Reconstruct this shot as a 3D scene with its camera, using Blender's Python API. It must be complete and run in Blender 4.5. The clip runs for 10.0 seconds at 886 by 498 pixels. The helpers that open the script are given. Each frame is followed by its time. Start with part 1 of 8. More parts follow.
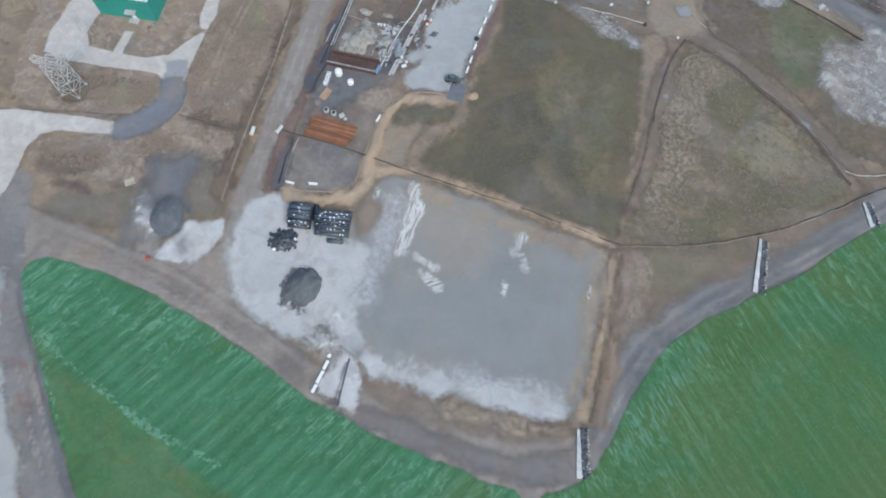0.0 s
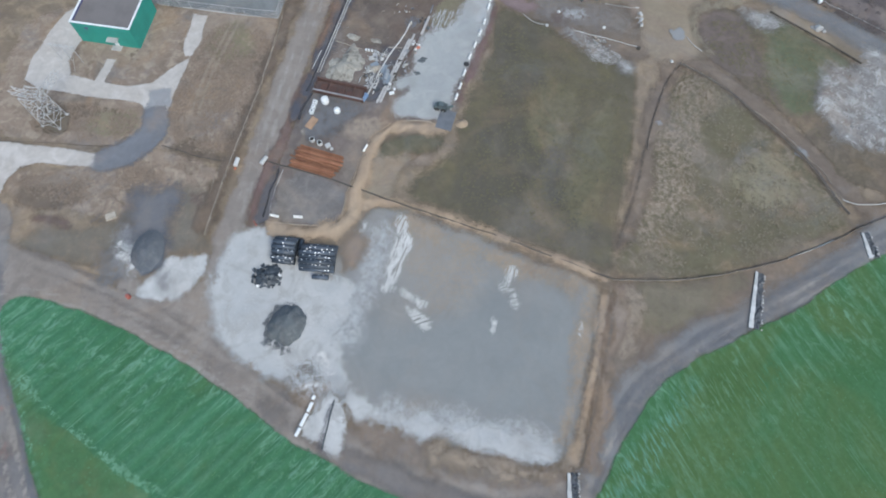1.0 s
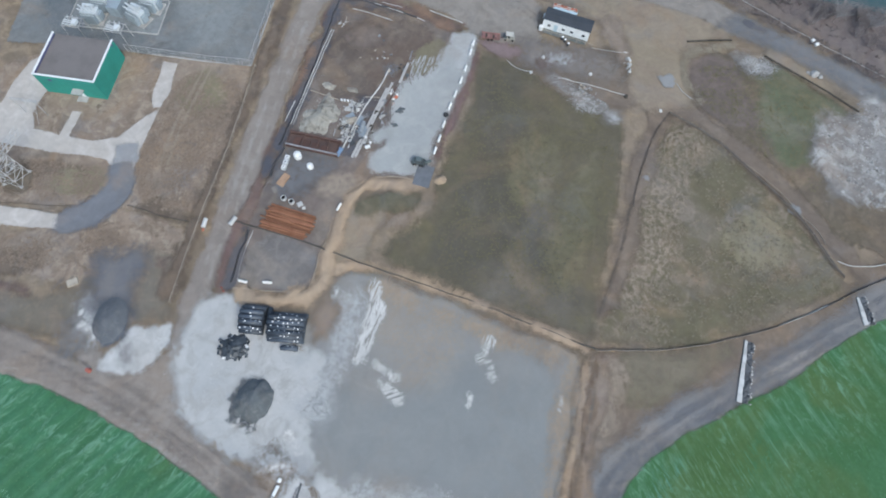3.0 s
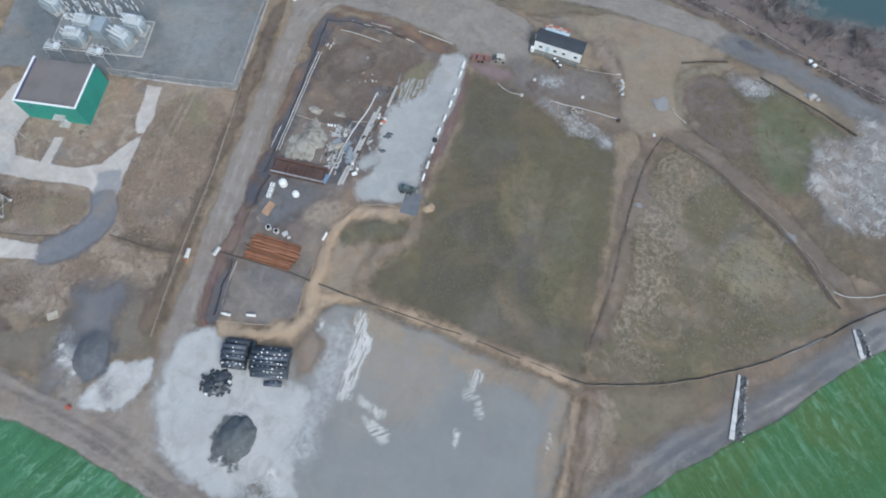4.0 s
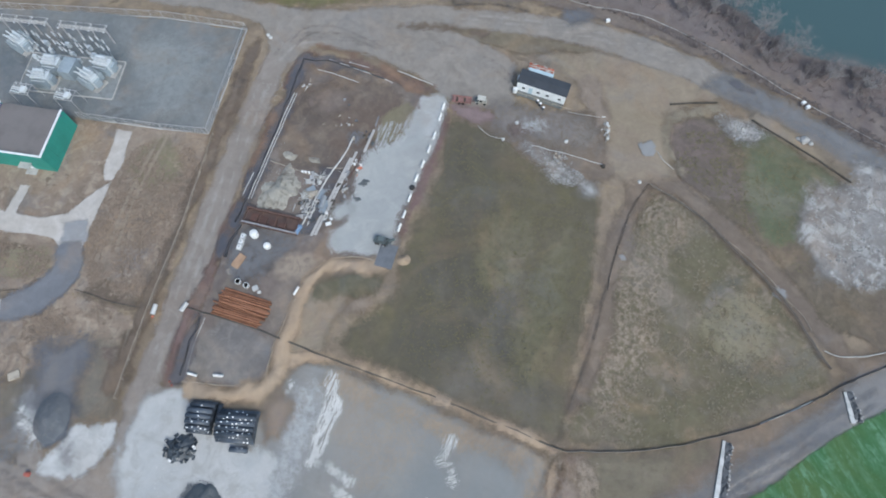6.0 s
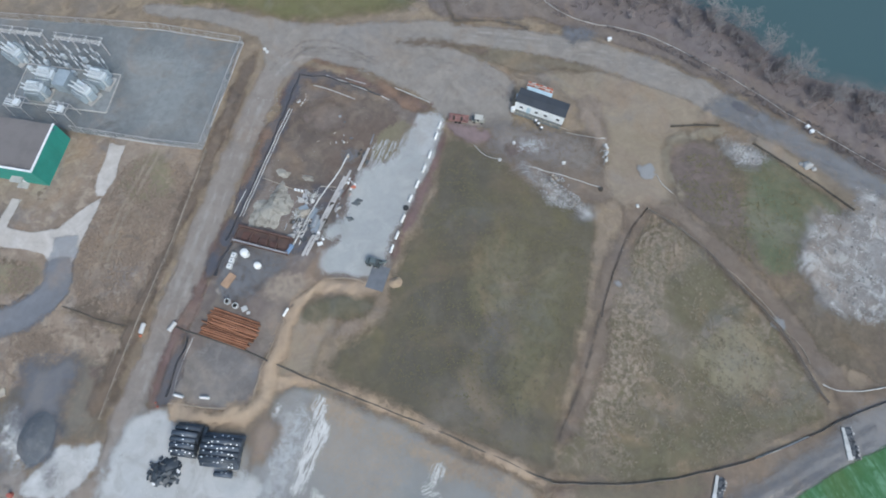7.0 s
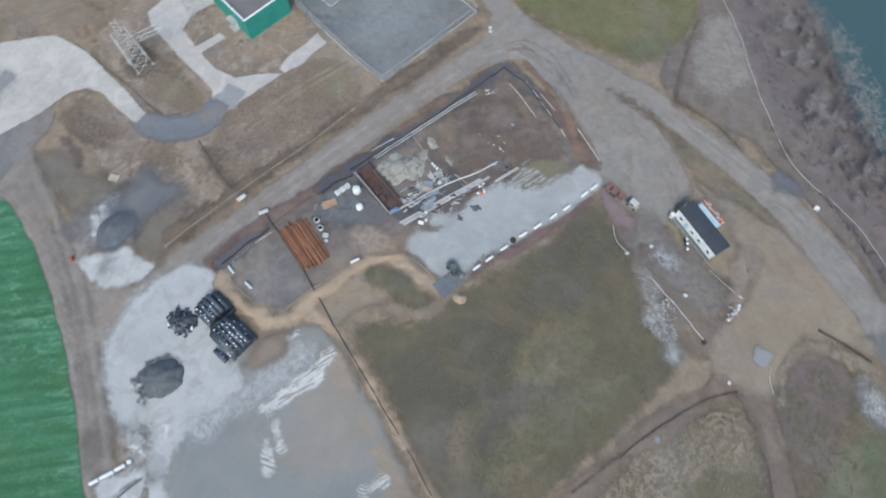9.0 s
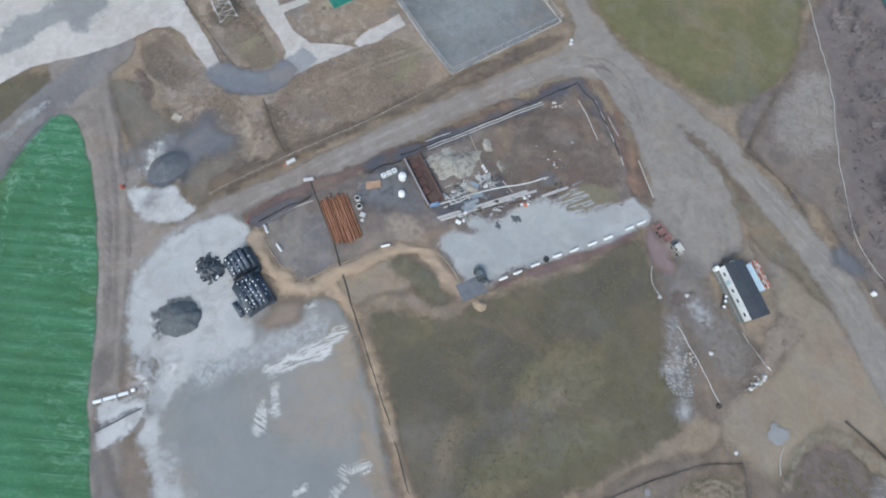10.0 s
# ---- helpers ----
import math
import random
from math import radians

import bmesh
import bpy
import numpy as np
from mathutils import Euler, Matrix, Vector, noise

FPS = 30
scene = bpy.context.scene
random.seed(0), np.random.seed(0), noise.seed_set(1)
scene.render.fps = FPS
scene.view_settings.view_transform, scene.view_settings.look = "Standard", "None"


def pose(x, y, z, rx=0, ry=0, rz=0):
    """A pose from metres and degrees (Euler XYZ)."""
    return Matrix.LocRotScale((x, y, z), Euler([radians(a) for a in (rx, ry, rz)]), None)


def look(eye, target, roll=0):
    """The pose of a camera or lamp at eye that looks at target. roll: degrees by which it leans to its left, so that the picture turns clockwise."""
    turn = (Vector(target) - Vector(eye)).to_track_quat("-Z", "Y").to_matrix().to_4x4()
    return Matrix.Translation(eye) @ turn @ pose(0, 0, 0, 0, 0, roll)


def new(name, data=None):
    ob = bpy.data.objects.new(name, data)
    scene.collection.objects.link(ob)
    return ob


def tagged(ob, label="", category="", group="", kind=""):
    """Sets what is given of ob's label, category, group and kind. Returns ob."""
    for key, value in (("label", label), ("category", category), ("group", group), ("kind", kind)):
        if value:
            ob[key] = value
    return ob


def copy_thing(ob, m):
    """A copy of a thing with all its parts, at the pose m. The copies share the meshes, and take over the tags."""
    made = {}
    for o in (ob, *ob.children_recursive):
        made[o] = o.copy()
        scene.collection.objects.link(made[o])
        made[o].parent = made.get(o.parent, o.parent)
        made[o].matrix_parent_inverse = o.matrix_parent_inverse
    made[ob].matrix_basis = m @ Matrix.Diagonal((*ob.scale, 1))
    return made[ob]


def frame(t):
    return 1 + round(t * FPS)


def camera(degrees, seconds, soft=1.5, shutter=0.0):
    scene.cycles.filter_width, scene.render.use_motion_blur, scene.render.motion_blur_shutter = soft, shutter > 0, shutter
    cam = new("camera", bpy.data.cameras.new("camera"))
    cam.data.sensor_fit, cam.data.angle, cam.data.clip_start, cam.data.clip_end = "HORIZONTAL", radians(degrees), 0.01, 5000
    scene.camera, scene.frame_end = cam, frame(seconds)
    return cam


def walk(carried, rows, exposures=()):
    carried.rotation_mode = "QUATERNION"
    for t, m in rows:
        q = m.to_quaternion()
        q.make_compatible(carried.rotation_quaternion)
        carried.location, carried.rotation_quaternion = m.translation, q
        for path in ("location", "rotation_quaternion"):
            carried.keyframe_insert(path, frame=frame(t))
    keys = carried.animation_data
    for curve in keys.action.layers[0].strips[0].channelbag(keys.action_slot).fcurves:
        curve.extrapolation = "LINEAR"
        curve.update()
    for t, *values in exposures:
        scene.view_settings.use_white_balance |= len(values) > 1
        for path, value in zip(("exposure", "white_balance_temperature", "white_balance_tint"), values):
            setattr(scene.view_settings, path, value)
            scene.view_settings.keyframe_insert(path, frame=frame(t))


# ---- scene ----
cam = camera(73.7, 10.0, soft=1.85, shutter=0.4)
PATH = [
    (0, (-0.998, -3.598, 116.841), (-0.943, -2.837, 114.992), 5.7),
    (0.5, (0.362, 0.47, 116.924), (0.415, 1.231, 115.076), 5.5),
    (1, (1.718, 4.518, 117.058), (1.768, 5.277, 115.208), 5.1),
    (1.5, (3.083, 8.578, 117.248), (3.131, 9.336, 115.398), 5.0),
    (2, (4.452, 12.602, 117.473), (4.497, 13.355, 115.621), 4.8),
    (2.5, (5.833, 16.58, 117.691), (5.875, 17.327, 115.837), 4.6),
    (4, (10.138, 28.442, 118.492), (10.171, 29.17, 116.629), 4.0),
    (4.5, (11.599, 32.08, 118.673), (11.628, 32.801, 116.808), 3.7),
    (5, (13.107, 35.477, 118.808), (13.131, 36.194, 116.941), 3.3),
    (5.5, (14.565, 38.643, 118.873), (14.585, 39.36, 117.006), 3.1),
    (7, (18.609, 47.166, 119.077), (18.606, 47.877, 117.208), 2.5),
    (7.2, (19.164, 48.212, 119.077), (19.13, 48.921, 117.207), 2.9),
    (7.5, (19.998, 49.724, 119.077), (19.913, 50.424, 117.205), 3.2),
    (8, (21.281, 52.064, 119.04), (21.077, 52.726, 117.163), 4.0),
    (8.5, (22.212, 54.296, 118.957), (21.902, 54.896, 117.074), 4.7),
    (8.7, (22.487, 55.175, 118.909), (22.148, 55.75, 117.024), 4.7),
    (9, (22.823, 56.484, 118.817), (22.45, 57.027, 116.928), 4.6),
    (9.2, (23.009, 57.35, 118.743), (22.601, 57.858, 116.852), 5.3),
    (9.5, (23.259, 58.622, 118.649), (22.828, 59.092, 116.754), 4.7),
    (9.7, (23.419, 59.444, 118.619), (22.974, 59.89, 116.721), 4.1),
    (10, (23.656, 60.651, 118.608), (23.191, 61.057, 116.706), 3.1),
]
walk(cam, [(t, look(eye, target, roll)) for t, eye, target, roll in PATH], [(0, 0.41, 6500, 3), (10, 0.41, 6500, 3)])

# ---- light ----
# many thin sheets of ground lie on one another
scene.cycles.transparent_max_bounces = 48
SUN_ELEV, SUN_TURN = 48.0, 150.0
world = bpy.data.worlds.new("overcast_sky")
scene.world = world
world.use_nodes = True
wn = world.node_tree.nodes
sky = wn.new("ShaderNodeTexSky")
sky.sky_type = "NISHITA"
sky.sun_disc = False
sky.sun_elevation, sky.sun_rotation = radians(SUN_ELEV), radians(SUN_TURN)
sky.dust_density, sky.ozone_density = 1.5, 1.5
wn["Background"].inputs["Strength"].default_value = 0.15
world.node_tree.links.new(sky.outputs[0], wn["Background"].inputs["Color"])
sun = new("sun", bpy.data.lights.new("sun", "SUN"))
sun.data.energy, sun.data.angle, sun.data.color = 1.5, radians(25), (1.0, 0.985, 0.96)
# the sun stands at SUN_TURN clockwise from +y
_a, _e = radians(SUN_TURN), radians(SUN_ELEV)
sun.matrix_basis = look((0, 0, 60), (-40 * math.sin(_a) * math.cos(_e), -40 * math.cos(_a) * math.cos(_e), 60 - 40 * math.sin(_e)))

# ---- materials ----
MATS = {}


def _nodes(name):
    m = bpy.data.materials.new(name)
    m.use_nodes = True
    return m, m.node_tree.nodes, m.node_tree.links


def _noise(n, l, vec, scale, detail=5.0, rough=0.6):
    t = n.new("ShaderNodeTexNoise")
    t.inputs["Scale"].default_value, t.inputs["Detail"].default_value, t.inputs["Roughness"].default_value = scale, detail, rough
    l.new(vec, t.inputs["Vector"])
    return t.outputs["Fac"]


def _ramp(n, l, fac, lo, hi):
    r = n.new("ShaderNodeMapRange")
    r.interpolation_type = "SMOOTHSTEP"
    r.inputs["From Min"].default_value, r.inputs["From Max"].default_value = lo, hi
    l.new(fac, r.inputs["Value"])
    return r.outputs["Result"]


def _mix(n, l, fac, a, b, mode="MIX"):
    m = n.new("ShaderNodeMix")
    m.data_type, m.blend_type = "RGBA", mode
    for sock, val in ((m.inputs[0], fac), (m.inputs[6], a), (m.inputs[7], b)):
        if isinstance(val, (int, float)):
            sock.default_value = val
        elif isinstance(val, tuple):
            sock.default_value = (*val, 1.0)
        else:
            l.new(val, sock)
    return m.outputs[2]


def _math(n, l, op, a, b=0.0):
    m = n.new("ShaderNodeMath")
    m.operation = op
    for sock, val in zip(m.inputs, (a, b)):
        if isinstance(val, (int, float)):
            sock.default_value = val
        else:
            l.new(val, sock)
    return m.outputs[0]


def _blur_noise(n, l, vec, scale, detail=5.0, rough=0.6, warp=0.8, shift=None):
    """Noise whose patches are drawn out and folded, as mud and dust lie."""
    if shift:
        off = n.new("ShaderNodeVectorMath")
        off.inputs[1].default_value = shift
        l.new(vec, off.inputs[0])
        vec = off.outputs[0]
    t = n.new("ShaderNodeTexNoise")
    t.inputs["Scale"].default_value, t.inputs["Detail"].default_value, t.inputs["Roughness"].default_value, t.inputs["Distortion"].default_value = scale, detail, rough, warp
    l.new(vec, t.inputs["Vector"])
    return t.outputs["Fac"]


def _grey(n, l, value):
    g = n.new("ShaderNodeCombineColor")
    for k in range(3):
        l.new(value, g.inputs[k])
    return g.outputs[0]


def _lay(n, l, m, p, pos, feather, rag, thin=1.0, broken=0.0, comb=None):
    """The sheet thins out towards its rim in tongues and wisps, and may be worn through."""
    at = n.new("ShaderNodeAttribute")
    at.attribute_name = "rim"
    half, rag = max(0.12, feather * 0.3), min(rag, 2.2)
    clod = _math(n, l, "SUBTRACT", _blur_noise(n, l, pos, 0.45, 6, 0.62, 1.0), 0.5)
    crumb = _math(n, l, "SUBTRACT", _noise(n, l, pos, 2.6, 3, 0.6), 0.5)
    edge = _math(n, l, "ADD", at.outputs["Fac"], _math(n, l, "MULTIPLY", clod, rag * 1.9))
    edge = _math(n, l, "ADD", edge, _math(n, l, "MULTIPLY", crumb, 0.35 + half * 0.7))
    alpha = _ramp(n, l, edge, -half, half)
    if thin < 1:
        worn = _math(n, l, "ADD", _math(n, l, "MULTIPLY", _math(n, l, "SUBTRACT", _blur_noise(n, l, pos, 0.8, 4, 0.6, 0.6), 0.5), 1.5), thin)
        alpha = _math(n, l, "MULTIPLY", alpha, _ramp(n, l, worn, 0.1, 0.95))
    if broken:
        gaps, size = pos, 0.9
        if comb is not None:
            # scraped along one direction
            tilt, pull = n.new("ShaderNodeMapping"), n.new("ShaderNodeMapping")
            tilt.inputs["Rotation"].default_value = (0, 0, radians(-comb))
            pull.inputs["Scale"].default_value = (0.35, 2.2, 0.0)
            l.new(pos, tilt.inputs["Vector"])
            l.new(tilt.outputs[0], pull.inputs["Vector"])
            gaps, size = pull.outputs[0], 0.8
        alpha = _math(n, l, "MULTIPLY", alpha, _ramp(n, l, _noise(n, l, gaps, size, 6, 0.66), broken - 0.05, broken + 0.07))
    # each grain of the sheet is there or not
    cell, toss = n.new("ShaderNodeVectorMath"), n.new("ShaderNodeTexWhiteNoise")
    cell.operation = "SNAP"
    cell.inputs[1].default_value = (0.045, 0.045, 10.0)
    l.new(pos, cell.inputs[0])
    l.new(cell.outputs[0], toss.inputs["Vector"])
    l.new(_math(n, l, "GREATER_THAN", alpha, _math(n, l, "ADD", _math(n, l, "MULTIPLY", toss.outputs["Value"], 0.98), 0.01)), p.inputs["Alpha"])
    m["reach"], m["rag"] = half + rag * 0.5 + 0.1, rag


def earth(name, a, b, c=None, spot=None, big=0.05, mid=0.35, fine=2.5, rough=0.95, bump=0.4, feather=1.2, rag=1.5,
          fine_amt=0.35, spot_lo=0.58, spot_hi=0.7, thin=1.0, broken=0.0, stain=0.3, comb=None, patchy=0.16):
    """Soil, gravel, grass: two colours in large blotches, a third in middling ones, light spots, drifts of dust and damp, fine grain."""
    m, n, l = _nodes(name)
    g = n.new("ShaderNodeNewGeometry")
    pos = g.outputs["Position"]
    col = _mix(n, l, _ramp(n, l, _blur_noise(n, l, pos, big, 4), 0.38, 0.62), a, b)
    if c:
        col = _mix(n, l, _ramp(n, l, _blur_noise(n, l, pos, mid, 5, 0.55), 0.45, 0.68), col, c)
    if spot:
        s = _blur_noise(n, l, pos, mid * 0.7, 6, 0.62, 1.3, (37.0, 11.0, 5.0))
        col = _mix(n, l, _math(n, l, "MULTIPLY", _ramp(n, l, s, spot_lo, spot_hi), 0.85), col, spot)
    if stain:
        # dust, damp and loam that drift over all the ground alike
        for shift, scale, lo, hi, amt, tone in (((0.0, 0.0, 0.0), 0.055, 0.47, 0.72, 1.3, (0.265, 0.225, 0.19)), ((13.0, 71.0, 3.0), 0.13, 0.52, 0.75, 1.0, (0.145, 0.125, 0.11)),
                                                ((91.0, -43.0, 7.0), 0.075, 0.5, 0.7, 0.9, (0.33, 0.225, 0.145)), ((-27.0, 58.0, 1.0), 0.06, 0.52, 0.7, 0.7, (0.20, 0.205, 0.225))):
            s = _blur_noise(n, l, pos, scale, 6, 0.6, 0.8, shift)
            col = _mix(n, l, _math(n, l, "MULTIPLY", _ramp(n, l, s, lo, hi), stain * amt), col, tone)
    # brightness: patches of a few metres, then clods, then grain
    v = 1.0
    for scale, detail, warp, amt in ((0.16, 3, 1.2, patchy * 0.9), (0.5, 4, 1.0, 0.8 * patchy + 0.3 * fine_amt), (fine, 5, 0.3, 0.3 * fine_amt)):
        d = _math(n, l, "MULTIPLY", _math(n, l, "SUBTRACT", _blur_noise(n, l, pos, scale, detail, 0.62, warp, (5.0 * scale, 17.0, 2.0)), 0.5), 2.2 * amt)
        v = _math(n, l, "ADD", d, v)
    col = _mix(n, l, 1.0, col, _grey(n, l, v), "MULTIPLY")
    p = n["Principled BSDF"]
    l.new(col, p.inputs["Base Color"])
    p.inputs["Roughness"].default_value = rough
    p.inputs["Specular IOR Level"].default_value = 0.2
    bp = n.new("ShaderNodeBump")
    bp.inputs["Strength"].default_value, bp.inputs["Distance"].default_value = bump, 0.2
    l.new(_noise(n, l, pos, 0.9, 6, 0.6), bp.inputs["Height"])
    l.new(bp.outputs[0], p.inputs["Normal"])
    if feather:
        _lay(n, l, m, p, pos, feather, rag, thin, broken, comb)
    MATS[name] = m
    return m


def crop(name, base, deep, olive, pale, turn, gap=2.9, olive_lo=0.5, inner=1.0):
    """Young crop: drilled rows in soft bands, thin pale broken streaks along them, pale mottles where it stands thin along its margin."""
    m, n, l = _nodes(name)
    g = n.new("ShaderNodeNewGeometry")
    pos = g.outputs["Position"]
    rim = n.new("ShaderNodeAttribute")
    rim.attribute_name = "rim"
    along = n.new("ShaderNodeMapping")
    along.inputs["Rotation"].default_value = (0, 0, radians(turn))
    l.new(pos, along.inputs["Vector"])
    xyz = n.new("ShaderNodeSeparateXYZ")
    l.new(along.outputs[0], xyz.inputs[0])

    def pulled(long, wide, detail, rough=0.55, warp=0.0):
        mp = n.new("ShaderNodeMapping")
        mp.inputs["Scale"].default_value = (long, wide, 0.0)
        l.new(along.outputs[0], mp.inputs["Vector"])
        return _blur_noise(n, l, mp.outputs[0], 1.0, detail, rough, warp)

    col = _mix(n, l, _ramp(n, l, _blur_noise(n, l, pos, 0.07, 5, 0.6, 1.0), 0.38, 0.64), base, deep)
    col = _mix(n, l, _ramp(n, l, _blur_noise(n, l, pos, 0.035, 4, 0.55, 0.8, (40.0, 9.0, 0.0)), olive_lo, olive_lo + 0.16), col, olive)
    # bands between the drill's passes
    phase = _math(n, l, "ADD", _math(n, l, "MULTIPLY", xyz.outputs[1], 2 * math.pi / gap), _math(n, l, "MULTIPLY", _noise(n, l, pos, 0.1, 2), 2.4))
    band = _math(n, l, "MULTIPLY", _ramp(n, l, _math(n, l, "SINE", phase), -0.3, 1.0), _ramp(n, l, pulled(0.03, 0.12, 3), 0.36, 0.62))
    margin = _math(n, l, "SUBTRACT", 1.0, _ramp(n, l, rim.outputs["Fac"], 3.0, 20.0))
    thick = _math(n, l, "ADD", _math(n, l, "MULTIPLY", margin, 1 - inner), inner)
    col = _mix(n, l, _math(n, l, "MULTIPLY", _math(n, l, "MULTIPLY", band, 0.14), thick), col, pale)
    dark = _math(n, l, "MULTIPLY", _ramp(n, l, pulled(0.05, 0.5, 3), 0.5, 0.72), 0.14)
    col = _mix(n, l, dark, col, tuple(0.72 * x for x in deep))
    # thin pale streaks, broken
    thread = _math(n, l, "MULTIPLY", _ramp(n, l, pulled(0.055, 2.6, 3, 0.6), 0.57, 0.69), _ramp(n, l, _blur_noise(n, l, pos, 0.11, 4, 0.6, 0.8), 0.42, 0.62))
    col = _mix(n, l, _math(n, l, "MULTIPLY", _math(n, l, "MULTIPLY", thread, 0.5), thick), col, pale)
    # thin stand along the margin
    mottle = _ramp(n, l, pulled(0.3, 0.8, 6, 0.7, 0.8), 0.47, 0.66)
    mottle = _math(n, l, "MULTIPLY", mottle, _ramp(n, l, _blur_noise(n, l, pos, 0.06, 4, 0.6, 0.8, (3.0, 77.0, 0.0)), 0.36, 0.6))
    col = _mix(n, l, _math(n, l, "MULTIPLY", mottle, _math(n, l, "ADD", _math(n, l, "MULTIPLY", margin, 0.42), 0.15)), col, pale)
    grain = _math(n, l, "ADD", _math(n, l, "MULTIPLY", _math(n, l, "SUBTRACT", _noise(n, l, pos, 1.4, 5, 0.65), 0.5), 0.5), 1.0)
    col = _mix(n, l, 1.0, col, _grey(n, l, grain), "MULTIPLY")
    p = n["Principled BSDF"]
    l.new(col, p.inputs["Base Color"])
    p.inputs["Roughness"].default_value = 0.9
    p.inputs["Specular IOR Level"].default_value = 0.25
    bp = n.new("ShaderNodeBump")
    bp.inputs["Strength"].default_value, bp.inputs["Distance"].default_value = 0.4, 0.15
    l.new(_math(n, l, "SINE", phase), bp.inputs["Height"])
    l.new(bp.outputs[0], p.inputs["Normal"])
    _lay(n, l, m, p, pos, 1.4, 0.6)
    MATS[name] = m
    return m


def solid(name, colour, rough=0.6, metal=0.0, dirt=0.25, scale=1.5, tint=None, bump=0.1, random_amt=0.0, coat=0.0):
    """Paint, metal, concrete, plastic: a colour with stains at two scales."""
    m, n, l = _nodes(name)
    tc = n.new("ShaderNodeTexCoord")
    pos = tc.outputs["Object"]
    low = tuple(x * (1 - dirt) for x in colour) if tint is None else tint
    col = _mix(n, l, _math(n, l, "MULTIPLY", _ramp(n, l, _noise(n, l, pos, scale * 0.4, 5), 0.4, 0.7), 0.8), colour, low)
    col = _mix(n, l, _math(n, l, "MULTIPLY", _ramp(n, l, _noise(n, l, pos, scale * 5, 6, 0.7), 0.5, 0.8), dirt), col, tuple(x * 0.55 for x in colour))
    if random_amt:
        oi = n.new("ShaderNodeObjectInfo")
        r = n.new("ShaderNodeMapRange")
        r.inputs["To Min"].default_value, r.inputs["To Max"].default_value = 1 - random_amt, 1 + random_amt
        l.new(oi.outputs["Random"], r.inputs["Value"])
        hs = n.new("ShaderNodeHueSaturation")
        l.new(r.outputs[0], hs.inputs["Value"])
        l.new(col, hs.inputs["Color"])
        col = hs.outputs[0]
    p = n["Principled BSDF"]
    l.new(col, p.inputs["Base Color"])
    p.inputs["Roughness"].default_value, p.inputs["Metallic"].default_value = rough, metal
    bp = n.new("ShaderNodeBump")
    bp.inputs["Strength"].default_value, bp.inputs["Distance"].default_value = bump, 0.02
    l.new(_noise(n, l, pos, scale * 8, 5), bp.inputs["Height"])
    l.new(bp.outputs[0], p.inputs["Normal"])
    MATS[name] = m
    return m


earth("soil", (0.20, 0.155, 0.115), (0.26, 0.205, 0.155), (0.30, 0.235, 0.165), (0.15, 0.115, 0.085), feather=0, big=0.03, mid=0.22)
earth("dry_grass", (0.292, 0.226, 0.177), (0.235, 0.182, 0.145), (0.35, 0.285, 0.225), (0.15, 0.118, 0.095), mid=0.4, fine_amt=0.42, feather=2.0, stain=0.6, spot_lo=0.56, spot_hi=0.7, fine=1.9)
crop("crop", (0.059, 0.175, 0.090), (0.052, 0.150, 0.071), (0.074, 0.150, 0.063), (0.20, 0.37, 0.26), -47)
crop("crop_east", (0.058, 0.150, 0.064), (0.053, 0.136, 0.052), (0.078, 0.142, 0.052), (0.20, 0.37, 0.25), 62, olive_lo=0.42, inner=0.54)
earth("crop_dark", (0.066, 0.148, 0.064), (0.078, 0.172, 0.078), (0.085, 0.156, 0.066), None, stain=0.1, feather=2.4, rag=1.2, fine_amt=0.25, mid=0.25, patchy=0.22)
earth("crop_olive", (0.070, 0.135, 0.050), (0.080, 0.145, 0.055), None, None, stain=0.0, feather=6.0, rag=2.0, fine_amt=0.3, broken=0.47, comb=-64)
earth("crop_blue", (0.13, 0.27, 0.19), (0.10, 0.225, 0.15), None, None, stain=0.0, feather=5.0, rag=2.0, fine_amt=0.3, broken=0.54, comb=-64)
earth("crop_pale", (0.18, 0.34, 0.23), (0.14, 0.29, 0.18), None, None, stain=0.0, broken=0.46, feather=1.0, rag=1.4, thin=0.75)
earth("road_dirt", (0.275, 0.238, 0.212), (0.25, 0.215, 0.192), (0.30, 0.262, 0.235), None, feather=2.2, rag=1.0, mid=0.2, fine_amt=0.12, stain=0.2)
earth("track_grey", (0.222, 0.216, 0.216), (0.245, 0.232, 0.224), (0.20, 0.198, 0.205), (0.27, 0.25, 0.235), feather=7.0, rag=1.8, mid=0.15, fine_amt=0.12, stain=0.2, patchy=0.08)
earth("road_damp", (0.205, 0.182, 0.172), (0.225, 0.196, 0.178), (0.19, 0.178, 0.178), None, feather=6.0, rag=2.2, mid=0.15, fine_amt=0.15, stain=0.25, patchy=0.1, thin=0.9)
earth("rut", (0.335, 0.305, 0.28), (0.31, 0.28, 0.255), None, None, feather=1.0, rag=0.5, fine_amt=0.15, thin=0.8, stain=0.1)
earth("rut_tan", (0.325, 0.28, 0.215), (0.305, 0.26, 0.20), None, None, feather=3.0, rag=1.2, fine_amt=0.15, thin=0.62, stain=0.1)
earth("rut_dark", (0.178, 0.155, 0.145), (0.20, 0.172, 0.158), None, None, feather=1.2, rag=0.3, fine_amt=0.2, thin=0.55)
earth("road_grey", (0.208, 0.194, 0.19), (0.235, 0.217, 0.207), (0.18, 0.168, 0.17), None, feather=2.0, rag=1.0, mid=0.2, fine_amt=0.15, stain=0.2)
earth("north_dirt", (0.275, 0.247, 0.222), (0.255, 0.23, 0.21), (0.305, 0.27, 0.24), None, feather=2.2, rag=1.2, mid=0.2, fine_amt=0.15)
